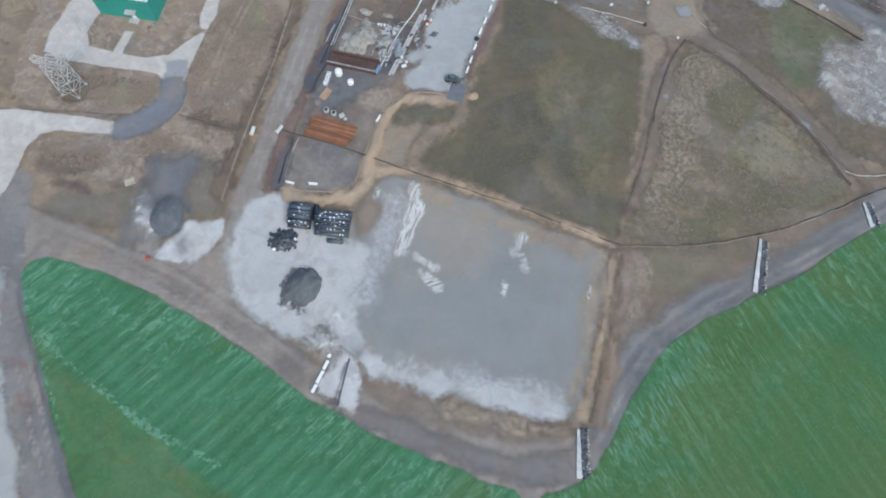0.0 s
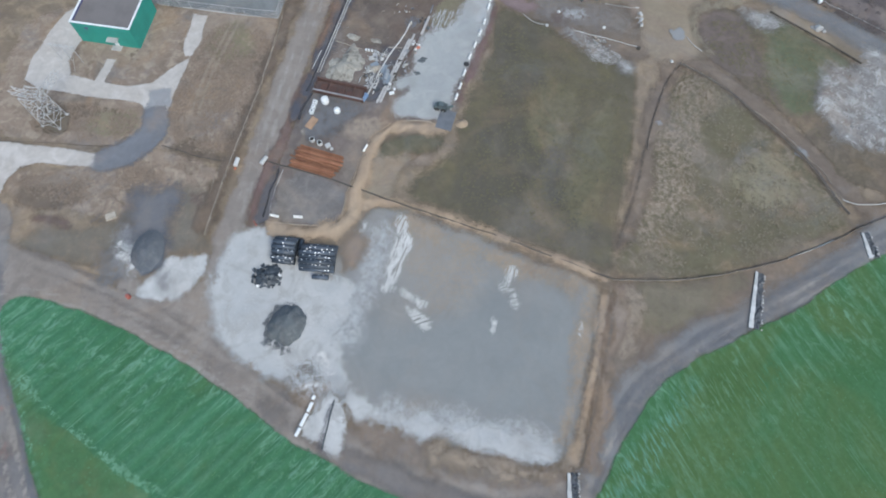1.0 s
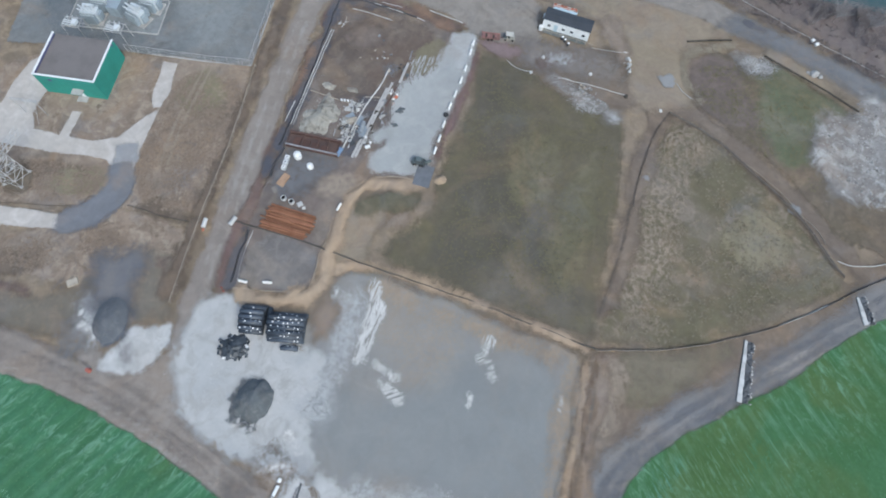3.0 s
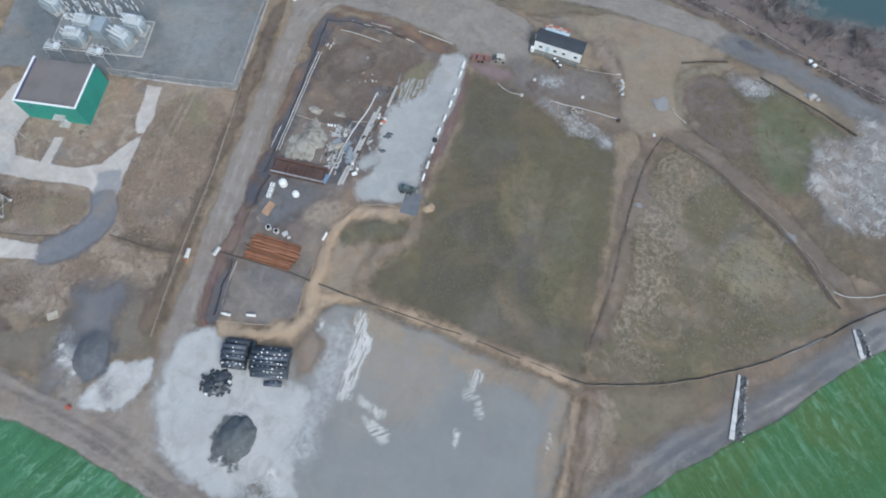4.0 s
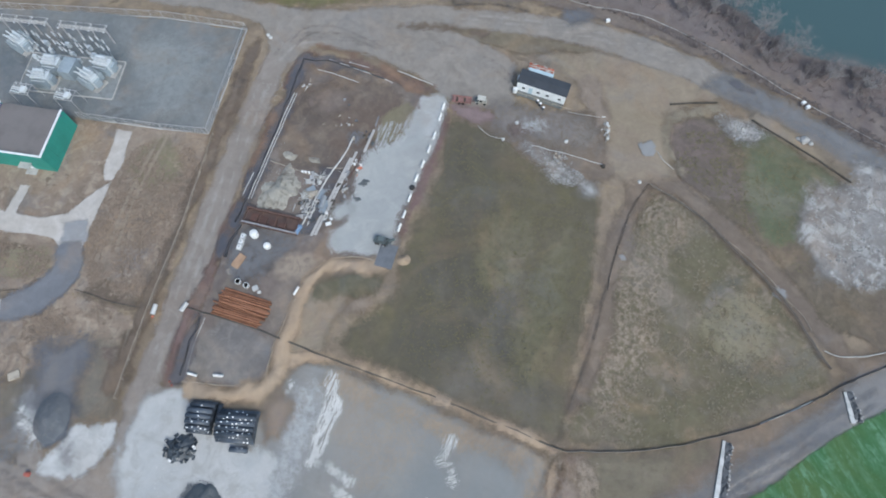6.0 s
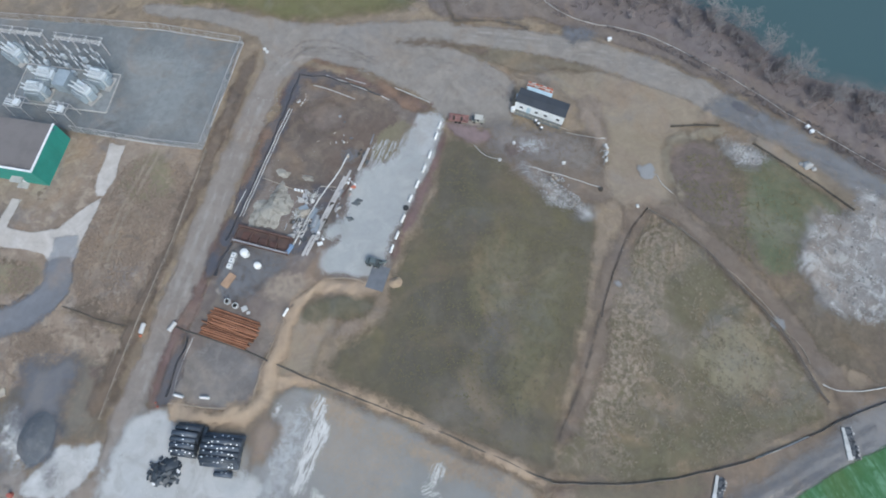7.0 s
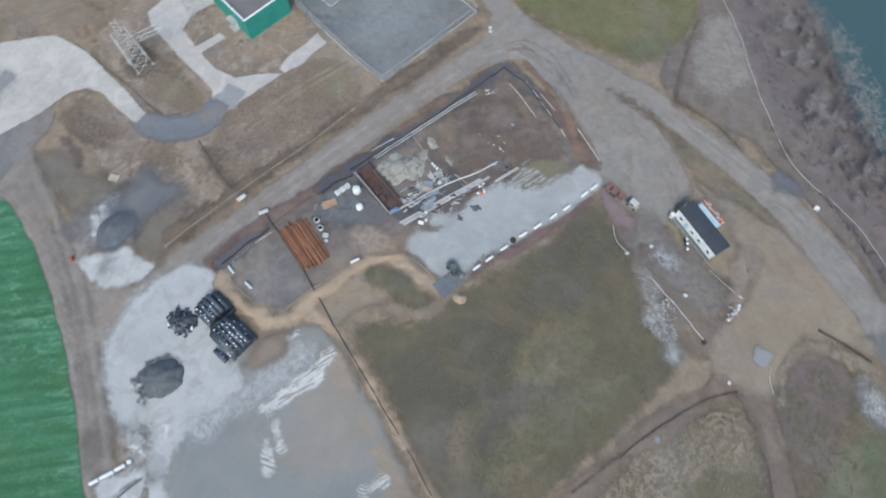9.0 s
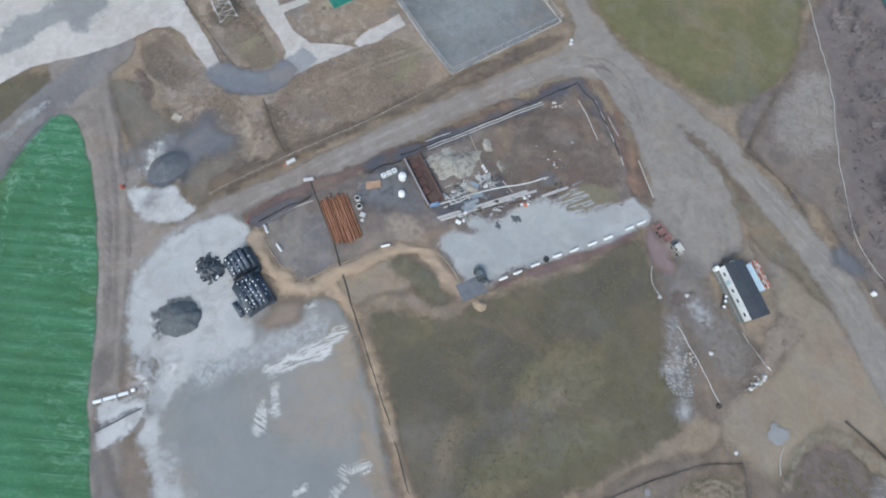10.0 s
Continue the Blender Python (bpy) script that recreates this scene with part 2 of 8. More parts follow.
earth("pad_grey", (0.262, 0.262, 0.258), (0.30, 0.278, 0.254), (0.27, 0.265, 0.255), (0.32, 0.305, 0.288), feather=4.5, rag=1.6, mid=0.1, fine_amt=0.1, bump=0.15, big=0.022, stain=0.2, patchy=0.05)
earth("pad_damp", (0.248, 0.255, 0.254), (0.26, 0.263, 0.26), (0.235, 0.242, 0.242), None, feather=13.0, rag=2.2, mid=0.08, fine_amt=0.08, bump=0.12, stain=0.08, patchy=0.04)
earth("pad_tan", (0.325, 0.272, 0.225), (0.305, 0.265, 0.228), None, None, feather=11.0, rag=2.2, fine_amt=0.1, bump=0.12, stain=0.1, patchy=0.05, thin=0.5)
earth("brown_wash", (0.30, 0.225, 0.17), (0.27, 0.21, 0.165), (0.255, 0.20, 0.17), None, feather=5.0, rag=2.2, fine_amt=0.15, bump=0.2, stain=0.15, patchy=0.08)
earth("brown_thin", (0.268, 0.21, 0.168), (0.245, 0.198, 0.166), (0.24, 0.20, 0.178), None, feather=6.0, rag=2.4, fine_amt=0.15, bump=0.2, stain=0.15, patchy=0.08, thin=0.7)
earth("stone_white", (0.487, 0.482, 0.474), (0.427, 0.43, 0.432), (0.388, 0.377, 0.365), (0.35, 0.335, 0.32), feather=4.5, rag=2.2, mid=0.22, fine_amt=0.1, spot_lo=0.6, spot_hi=0.74, stain=0.1, patchy=0.08)
earth("lime", (0.60, 0.585, 0.565), (0.52, 0.505, 0.49), None, None, feather=1.8, rag=1.2, fine_amt=0.15, broken=0.47, stain=0.0)
earth("lime_raked", (0.60, 0.585, 0.565), (0.54, 0.525, 0.51), None, None, feather=2.2, rag=1.4, fine_amt=0.15, broken=0.45, stain=0.0, comb=73)
earth("lime_hatched", (0.58, 0.565, 0.545), (0.50, 0.485, 0.47), None, None, feather=2.0, rag=1.2, fine_amt=0.15, broken=0.47, stain=0.0, comb=20)
earth("stone_wash", (0.43, 0.435, 0.44), (0.40, 0.40, 0.405), (0.46, 0.455, 0.45), None, feather=6.5, rag=2.5, fine_amt=0.15, thin=0.62, stain=0.1)
earth("stone_apron", (0.525, 0.518, 0.51), (0.467, 0.461, 0.454), (0.43, 0.42, 0.41), None, feather=2.2, rag=1.5, fine_amt=0.15, stain=0.1)
earth("orange_soil", (0.27, 0.175, 0.125), (0.235, 0.155, 0.115), (0.21, 0.145, 0.115), None, feather=3.2, rag=1.2, fine_amt=0.25, thin=0.85, stain=0.1)
earth("mauve_mud", (0.27, 0.20, 0.197), (0.235, 0.178, 0.175), None, None, feather=3.0, rag=1.8, fine_amt=0.2, thin=0.85, stain=0.15)
earth("red_mud", (0.215, 0.138, 0.132), (0.195, 0.13, 0.122), None, None, feather=2.4, rag=1.4, fine_amt=0.2, thin=0.8, stain=0.15)
earth("office_mud", (0.232, 0.208, 0.195), (0.25, 0.22, 0.195), (0.205, 0.185, 0.178), (0.265, 0.228, 0.19), feather=9.0, rag=2.2, mid=0.2, fine_amt=0.2, stain=0.35, thin=0.7)
earth("gravel_dark", (0.12, 0.13, 0.14), (0.145, 0.15, 0.158), None, None, feather=1.6, rag=1.6, fine_amt=0.3, stain=0.1, thin=0.85)
earth("rut_faint", (0.222, 0.193, 0.178), (0.238, 0.208, 0.19), None, None, feather=1.4, rag=0.5, fine_amt=0.15, thin=0.6, stain=0.1)
earth("asphalt_pale", (0.35, 0.35, 0.36), (0.315, 0.315, 0.325), None, None, feather=1.6, rag=0.6, fine_amt=0.1, stain=0.1)
earth("asphalt_dull", (0.265, 0.26, 0.258), (0.29, 0.285, 0.282), None, None, feather=5.0, rag=2.4, fine_amt=0.1, stain=0.1, thin=0.75)
earth("asphalt_worn", (0.31, 0.305, 0.30), (0.28, 0.278, 0.278), None, None, feather=3.0, rag=2.2, fine_amt=0.1, stain=0.1)
earth("concrete_drive", a=(0.535, 0.492, 0.455), b=(0.485, 0.445, 0.412), c=(0.565, 0.523, 0.492), stain=0.12, feather=0.9, rag=0.5, mid=0.3, fine_amt=0.10, rough=0.85)
earth("wet_asphalt", (0.178, 0.182, 0.20), (0.205, 0.207, 0.222), None, None, feather=2.6, rag=1.2, fine_amt=0.1, rough=0.7)
earth("sand", (0.425, 0.31, 0.215), (0.445, 0.333, 0.237), (0.372, 0.275, 0.20), None, feather=3.4, rag=1.4, mid=0.25, fine_amt=0.15, patchy=0.1)
earth("rust_soil", (0.175, 0.12, 0.105), (0.20, 0.135, 0.112), (0.145, 0.106, 0.095), None, feather=2.6, rag=1.4, fine_amt=0.3)
earth("yard_mud", (0.15, 0.125, 0.115), (0.185, 0.15, 0.135), (0.21, 0.175, 0.15), None, feather=1.6, rag=1.2, mid=0.3, fine_amt=0.35, stain=0.5, fine=1.6)
earth("yard_brown", (0.152, 0.114, 0.094), (0.132, 0.106, 0.092), (0.18, 0.142, 0.115), (0.22, 0.185, 0.155), feather=3.0, rag=2.0, mid=0.3, fine_amt=0.25, spot_lo=0.62, spot_hi=0.75, fine=1.6, patchy=0.2)
earth("yard_grey", (0.20, 0.185, 0.18), (0.17, 0.155, 0.15), (0.235, 0.215, 0.20), None, feather=2.2, rag=1.2, mid=0.3, fine_amt=0.3, stain=0.6, fine=1.6)
earth("yard_blue", (0.172, 0.172, 0.182), (0.19, 0.186, 0.19), (0.155, 0.15, 0.155), None, feather=5.0, rag=2.2, mid=0.2, fine_amt=0.2, stain=0.3, thin=0.75)
earth("yard_green", (0.20, 0.175, 0.12), (0.19, 0.16, 0.115), None, None, feather=3.0, rag=2.0, fine_amt=0.25)
earth("gravel_pale", (0.385, 0.39, 0.385), (0.355, 0.362, 0.36), (0.415, 0.415, 0.405), None, feather=3.4, rag=2.2, mid=0.2, fine_amt=0.1, patchy=0.07, stain=0.15)
earth("stone_scraped", (0.385, 0.385, 0.385), (0.345, 0.345, 0.35), None, None, feather=1.6, rag=1.2, fine_amt=0.15, broken=0.5, comb=72, stain=0.1)
earth("meadow", (0.124, 0.108, 0.079), (0.136, 0.118, 0.084), (0.145, 0.126, 0.08), (0.175, 0.153, 0.104), feather=4.5, rag=1.6, mid=0.16, fine_amt=0.28, big=0.035, spot_lo=0.6, spot_hi=0.78, stain=0.14, fine=1.6, patchy=0.12)
earth("meadow_tongue", (0.122, 0.112, 0.075), (0.138, 0.124, 0.08), (0.112, 0.102, 0.07), None, feather=3.4, rag=2.0, mid=0.3, fine_amt=0.28, fine=1.6, patchy=0.14)
earth("meadow_dark", (0.118, 0.105, 0.083), (0.106, 0.095, 0.075), (0.128, 0.114, 0.082), None, feather=11.0, rag=2.2, mid=0.12, fine_amt=0.2, patchy=0.1)
earth("meadow_tri", (0.168, 0.14, 0.101), (0.14, 0.124, 0.081), (0.157, 0.136, 0.087), (0.25, 0.202, 0.157), feather=4.0, rag=1.6, mid=0.4, fine_amt=0.4, spot_lo=0.5, spot_hi=0.66, stain=0.45, fine=1.6, patchy=0.2)
earth("scrub_ground", (0.155, 0.125, 0.10), (0.14, 0.115, 0.085), (0.18, 0.145, 0.11), None, feather=3.0, rag=2.0, mid=0.4, fine_amt=0.42, fine=1.6)
earth("verge_olive", (0.19, 0.158, 0.116), (0.17, 0.14, 0.104), (0.215, 0.178, 0.132), None, feather=3.5, rag=2.0, mid=0.3, fine_amt=0.28, fine=1.6, patchy=0.15)
earth("verge_dark", (0.158, 0.122, 0.098), (0.18, 0.138, 0.108), (0.142, 0.115, 0.095), (0.215, 0.17, 0.135), feather=3.5, rag=1.6, mid=0.25, fine_amt=0.25, stain=0.25, patchy=0.2)
earth("mauve_scrub", (0.165, 0.13, 0.118), (0.15, 0.122, 0.105), (0.185, 0.145, 0.13), None, feather=5.0, rag=2.0, mid=0.4, fine_amt=0.35, broken=0.3, stain=0.2)
earth("green_slope", (0.13, 0.145, 0.09), (0.14, 0.14, 0.09), (0.12, 0.13, 0.085), None, feather=6.0, rag=3.0, mid=0.3, fine_amt=0.3)
earth("lawn", (0.165, 0.156, 0.08), (0.148, 0.142, 0.076), (0.18, 0.162, 0.092), (0.24, 0.20, 0.13), feather=7.0, rag=2.2, mid=0.12, fine_amt=0.2, spot_lo=0.63, spot_hi=0.78, stain=0.3)
earth("tan_dirt", (0.305, 0.247, 0.188), (0.278, 0.228, 0.168), (0.268, 0.211, 0.165), None, feather=5.0, rag=2.2, mid=0.12, fine_amt=0.15, stain=0.45)
earth("pale_soil", (0.32, 0.258, 0.21), (0.28, 0.225, 0.185), None, None, feather=4.0, rag=2.2, fine_amt=0.25, stain=0.15, thin=0.75)
earth("gully", (0.205, 0.15, 0.11), (0.18, 0.13, 0.098), (0.24, 0.175, 0.125), None, feather=2.4, rag=1.4, fine_amt=0.35, fine=1.6, stain=0.15)
earth("dirt_brown", (0.196, 0.154, 0.122), (0.176, 0.141, 0.117), (0.228, 0.182, 0.147), None, feather=5.0, rag=2.2, mid=0.2, fine_amt=0.25, fine=1.6, patchy=0.18)
earth("rubble", (0.22, 0.205, 0.195), (0.265, 0.25, 0.242), (0.35, 0.34, 0.332), (0.47, 0.46, 0.45), feather=8.0, rag=2.2, mid=0.28, spot_lo=0.5, spot_hi=0.62, fine_amt=0.25, bump=0.9, broken=0.33, stain=0.3, comb=60, patchy=0.25)
earth("sub_gravel", (0.18, 0.192, 0.197), (0.22, 0.23, 0.233), (0.197, 0.206, 0.209), (0.145, 0.142, 0.14), feather=1.0, rag=0.8, mid=0.16, big=0.06, fine_amt=0.15, fine=1.6, spot_lo=0.6, spot_hi=0.72, patchy=0.2)
# gravel darkened to carry the switchgear's shade in its colour
earth("sub_shade", (0.145, 0.165, 0.18), (0.165, 0.178, 0.19), (0.135, 0.15, 0.16), None, feather=7.0, rag=2.2, mid=0.2, fine_amt=0.2, stain=0.1, thin=0.8)
earth("sub_pale", (0.262, 0.275, 0.273), (0.242, 0.254, 0.255), None, None, feather=10.0, rag=2.2, fine_amt=0.15, stain=0.1, thin=0.7, patchy=0.14)
earth("coal_thin", (0.205, 0.20, 0.205), (0.225, 0.215, 0.212), None, None, feather=8.0, rag=2.5, fine_amt=0.15, stain=0.1, thin=0.7)
earth("coal_grey", (0.158, 0.158, 0.172), (0.172, 0.168, 0.178), (0.188, 0.178, 0.178), None, feather=7.0, rag=2.4, mid=0.2, fine_amt=0.15, stain=0.15, patchy=0.06)
earth("coal_skirt", (0.125, 0.133, 0.15), (0.142, 0.147, 0.16), None, None, feather=3.0, rag=1.4, fine_amt=0.2, stain=0.1, thin=0.85)
earth("coal_heap", (0.112, 0.122, 0.14), (0.128, 0.136, 0.15), (0.145, 0.15, 0.16), None, feather=0, mid=0.8, fine=4, fine_amt=0.3, bump=0.9, stain=0.1)
earth("stone_dark", (0.11, 0.122, 0.132), (0.135, 0.147, 0.155), (0.155, 0.162, 0.168), None, feather=0, mid=0.8, fine=4, fine_amt=0.4, bump=1.0)
earth("sand_heap", (0.40, 0.305, 0.215), (0.37, 0.28, 0.20), (0.33, 0.25, 0.18), None, feather=0, mid=0.5, fine_amt=0.2)
earth("pale_heap", (0.41, 0.385, 0.335), (0.345, 0.325, 0.285), (0.20, 0.18, 0.155), (0.47, 0.45, 0.40), feather=0, mid=0.55, fine_amt=0.25, bump=0.9, patchy=0.25)
earth("sand_wash", (0.345, 0.275, 0.212), (0.325, 0.265, 0.212), None, None, feather=4.5, rag=2.5, fine_amt=0.12, thin=0.7)
earth("bank_brown", (0.19, 0.156, 0.137), (0.17, 0.14, 0.125), (0.215, 0.175, 0.15), (0.15, 0.12, 0.105), feather=4.0, rag=2.4, mid=0.3, fine_amt=0.28, fine=1.6, patchy=0.18)
earth("road_blue", (0.205, 0.205, 0.215), (0.222, 0.22, 0.226), None, None, feather=7.0, rag=2.2, fine_amt=0.12, thin=0.75, stain=0.1, patchy=0.08)
earth("bank_scrub", (0.185, 0.155, 0.15), (0.172, 0.144, 0.139), (0.20, 0.17, 0.162), (0.155, 0.124, 0.118), feather=6.0, rag=2.2, mid=0.16, fine_amt=0.25, stain=0.25, patchy=0.22)
earth("shore_scrub", (0.20, 0.175, 0.172), (0.175, 0.15, 0.15), (0.225, 0.20, 0.195), None, feather=12.0, rag=2.2, mid=0.2, fine_amt=0.25, stain=0.1, thin=0.55, patchy=0.2)
earth("pale_scrub", (0.30, 0.268, 0.242), (0.265, 0.236, 0.212), (0.235, 0.205, 0.182), None, feather=6.0, rag=4.0, mid=0.5, fine_amt=0.3, thin=0.8)
earth("tussock_pale", (0.30, 0.243, 0.19), (0.265, 0.215, 0.167), (0.23, 0.186, 0.142), None, feather=5.0, rag=3.0, mid=0.5, fine_amt=0.35, broken=0.5, stain=0.2)
earth("tussock_line", (0.33, 0.275, 0.22), (0.30, 0.245, 0.19), None, None, feather=1.0, rag=0.6, fine_amt=0.25, broken=0.34, stain=0.1)
earth("tussock_tan", (0.245, 0.215, 0.15), (0.225, 0.195, 0.13), None, None, feather=5.0, rag=2.5, fine_amt=0.3, broken=0.42, stain=0.2)
earth("grass_olive", (0.148, 0.134, 0.088), (0.162, 0.144, 0.094), (0.14, 0.123, 0.082), None, feather=6.0, rag=3.0, mid=0.3, fine_amt=0.3, broken=0.4, stain=0.3)
earth("olive_thin", (0.205, 0.178, 0.126), (0.215, 0.184, 0.133), (0.185, 0.16, 0.118), None, feather=7.0, rag=2.6, mid=0.25, fine_amt=0.2, stain=0.2, patchy=0.1, thin=0.75)
earth("grass_dull", (0.188, 0.165, 0.137), (0.165, 0.147, 0.12), (0.205, 0.175, 0.142), None, feather=6.0, rag=2.6, mid=0.25, fine_amt=0.22, stain=0.2, patchy=0.1, thin=0.85)
earth("red_scrub", (0.15, 0.115, 0.10), (0.17, 0.128, 0.108), None, None, feather=3.0, rag=2.0, fine_amt=0.25, stain=0.2, thin=0.8)
earth("brown_scrub", (0.155, 0.12, 0.095), (0.175, 0.135, 0.105), (0.14, 0.11, 0.085), None, feather=3.0, rag=2.5, mid=0.4, fine_amt=0.35, broken=0.36, stain=0.2)
earth("wet_mud", (0.14, 0.14, 0.155), (0.17, 0.16, 0.165), (0.12, 0.12, 0.135), None, feather=1.8, rag=1.0, fine_amt=0.2, rough=0.75)
earth("wet_soft", (0.162, 0.165, 0.18), (0.18, 0.18, 0.19), None, None, feather=5.0, rag=2.0, fine_amt=0.1, rough=0.75, stain=0.1, thin=0.75)
earth("film_mud", (0.088, 0.092, 0.112), (0.11, 0.105, 0.115), (0.13, 0.105, 0.095), None, feather=3.0, rag=1.6, fine_amt=0.25, rough=0.8, stain=0.2)
earth("rut_blue", (0.172, 0.174, 0.188), (0.192, 0.192, 0.204), None, None, feather=2.4, rag=0.8, fine_amt=0.15, thin=0.55, stain=0.1)
earth("ditch_blue", (0.16, 0.168, 0.185), (0.185, 0.185, 0.195), None, None, feather=1.4, rag=0.5, fine_amt=0.15, thin=0.7, stain=0.1)
earth("red_soil", (0.33, 0.20, 0.185), (0.30, 0.205, 0.19), None, None, feather=2.0, rag=1.5, fine_amt=0.15, thin=0.6, stain=0.1)
earth("puddle", (0.292, 0.288, 0.286), (0.27, 0.267, 0.266), None, None, feather=1.2, rag=1.4, fine_amt=0.05, rough=0.25, bump=0.0, stain=0.05)
earth("trench", (0.13, 0.108, 0.09), (0.16, 0.132, 0.108), None, None, feather=1.0, rag=0.9, fine_amt=0.3, broken=0.38)


# ---- building helpers ----
def part(name, bm, material, parent, label=""):
    """A bmesh as one mesh object under a thing or a part."""
    me = bpy.data.meshes.new(name)
    bm.to_mesh(me)
    bm.free()
    me.materials.append(MATS[material])
    ob = new(name, me)
    ob.parent = parent
    return tagged(ob, label)


def thing(name, m, label, category, group=""):
    ob = new(name)
    ob.empty_display_size = 0.3
    ob.matrix_basis = m
    return tagged(ob, label, category, group)


def box(bm, x0, y0, z0, x1, y1, z1, bevel=0.0):
    r = bmesh.ops.create_cube(bm, size=1.0, matrix=Matrix.LocRotScale(((x0 + x1) / 2, (y0 + y1) / 2, (z0 + z1) / 2), None, (abs(x1 - x0), abs(y1 - y0), abs(z1 - z0))))
    if bevel:
        es = list({e for v in r["verts"] for e in v.link_edges})
        bmesh.ops.bevel(bm, geom=es, offset=bevel, segments=2, affect="EDGES", profile=0.5)
    return bm


def boxed(x0, y0, z0, x1, y1, z1, bevel=0.0):
    return box(bmesh.new(), x0, y0, z0, x1, y1, z1, bevel)


def tube(bm, p, q, r, sides=8, r2=None, caps=True):
    p, q = Vector(p), Vector(q)
    d = q - p
    m = Matrix.Translation((p + q) / 2) @ d.to_track_quat("Z", "Y").to_matrix().to_4x4()
    bmesh.ops.create_cone(bm, cap_ends=caps, segments=sides, radius1=r, radius2=r if r2 is None else r2, depth=d.length, matrix=m)
    return bm


def smooth_line(pts, steps=2, closed=False):
    p = [Vector(q) for q in pts]
    for _ in range(steps):
        out = [] if closed else [p[0]]
        for k in range(len(p) if closed else len(p) - 1):
            a, b = p[k], p[(k + 1) % len(p)]
            out += [a * 0.75 + b * 0.25, a * 0.25 + b * 0.75]
        p = out if closed else out + [p[-1]]
    return p


def _distance(px, py, poly, closed):
    """Distance to an outline, and whether inside."""
    best = np.full(px.shape, 1e9)
    inside = np.zeros(px.shape, bool)
    n = len(poly)
    for k in range(n if closed else n - 1):
        (ax, ay), (bx, by) = poly[k], poly[(k + 1) % n]
        dx, dy = bx - ax, by - ay
        s = np.clip(((px - ax) * dx + (py - ay) * dy) / (dx * dx + dy * dy + 1e-12), 0, 1)
        best = np.minimum(best, np.hypot(px - ax - s * dx, py - ay - s * dy))
        if closed and abs(dy) > 1e-12:
            inside ^= ((ay > py) != (by > py)) & (px < dx * (py - ay) / dy + ax)
    return best, inside


LAYER = [0.012]
_TABLE = np.random.RandomState(5).uniform(-1, 1, (64, 64))


def _fbm(X, Y, scale, octaves=4):
    """Smooth noise on the plan, about -1 to 1."""
    out, amp = np.zeros(X.shape), 1.0
    for k in range(octaves):
        u, v = X * scale + 7.3 * k, Y * scale + 3.1 * k
        i, j = np.floor(u).astype(int), np.floor(v).astype(int)
        f, g = u - i, v - j
        f, g = f * f * (3 - 2 * f), g * g * (3 - 2 * g)
        t = lambda a, b: _TABLE[a % 64, b % 64]
        out += amp * ((t(i, j) * (1 - f) + t(i + 1, j) * f) * (1 - g) + (t(i, j + 1) * (1 - f) + t(i + 1, j + 1) * f) * g)
        amp, scale = amp * 0.55, scale * 2.0
    return out


def sheet(name, pts, material, label="", category="ground", cell=1.0, width=None, height=None, soft=2, kind="structure", holes=(), wobble=0.5):
    """A thin sheet of one kind of ground on the plan: an outline, or a line with a width. Its rim frays by the attribute 'rim'."""
    mat = MATS[material]
    reach, rag = (mat["reach"], mat["rag"]) if "reach" in mat else (0.0, 0.0)
    poly = [(v.x, v.y) for v in smooth_line([(*q, 0) for q in pts], soft, closed=width is None)]
    xs, ys = [p[0] for p in poly], [p[1] for p in poly]
    pad = reach + cell * 2 + (width or 0)
    gx = np.arange(min(xs) - pad, max(xs) + pad, cell)
    gy = np.arange(min(ys) - pad, max(ys) + pad, cell)
    X, Y = np.meshgrid(gx, gy, indexing="ij")

    def signed(X, Y):
        d, inside = _distance(X, Y, poly, width is None)
        s = np.where(inside, d, -d) if width is None else width / 2 - d
        if width:
            wave = np.sin(X * 0.9 + 1.3 * np.sin(Y * 0.55)) + np.sin(Y * 0.8 + 1.7 * np.sin(X * 0.4)) + 0.6 * np.sin(X * 2.3 - Y * 1.9)
            s = s + min(width, 1.8) * wobble * 0.2 * wave
        for hole in holes:
            hd, hin = _distance(X, Y, hole, True)
            s = np.minimum(s, np.where(hin, -hd, hd))
        if rag:
            limit = min(rag, width * 0.8) if width else rag
            s = s + limit * 0.6 * _fbm(X + LAYER[0] * 900, Y, 0.16)
        return s
    d = signed(X, Y) + reach
    keep = (d[:-1, :-1] > 0) | (d[1:, :-1] > 0) | (d[:-1, 1:] > 0) | (d[1:, 1:] > 0)
    gxd, gyd = np.gradient(d, cell)
    norm = np.maximum(gxd ** 2 + gyd ** 2, 0.3)
    out = d < 0
    X = np.where(out, X + np.clip(-d * gxd / norm, -cell, cell), X)
    Y = np.where(out, Y + np.clip(-d * gyd / norm, -cell, cell), Y)
    rim = np.where(out, -reach, d - reach)
    used = np.zeros(d.shape, bool)
    for a in (0, 1):
        for b in (0, 1):
            used[a:a + keep.shape[0], b:b + keep.shape[1]] |= keep
    ids = np.full(d.shape, -1)
    ids[used] = np.arange(used.sum())
    z = np.full(X.shape, LAYER[0])
    if height:
        z = z + height * np.clip((d - reach) / max((d - reach).max(), 0.01), 0, 1) ** 0.8
    LAYER[0] += 0.0012
    verts = np.stack([X[used], Y[used], z[used]], 1)
    i, j = np.nonzero(keep)
    faces = np.stack([ids[i, j], ids[i + 1, j], ids[i + 1, j + 1], ids[i, j + 1]], 1)
    me = bpy.data.meshes.new(name)
    me.from_pydata(verts.tolist(), [], faces.tolist())
    at = me.attributes.new("rim", "FLOAT", "POINT")
    at.data.foreach_set("value", rim[used].astype(np.float32))
    me.materials.append(mat)
    return tagged(new(name, me), label, category, kind=kind)


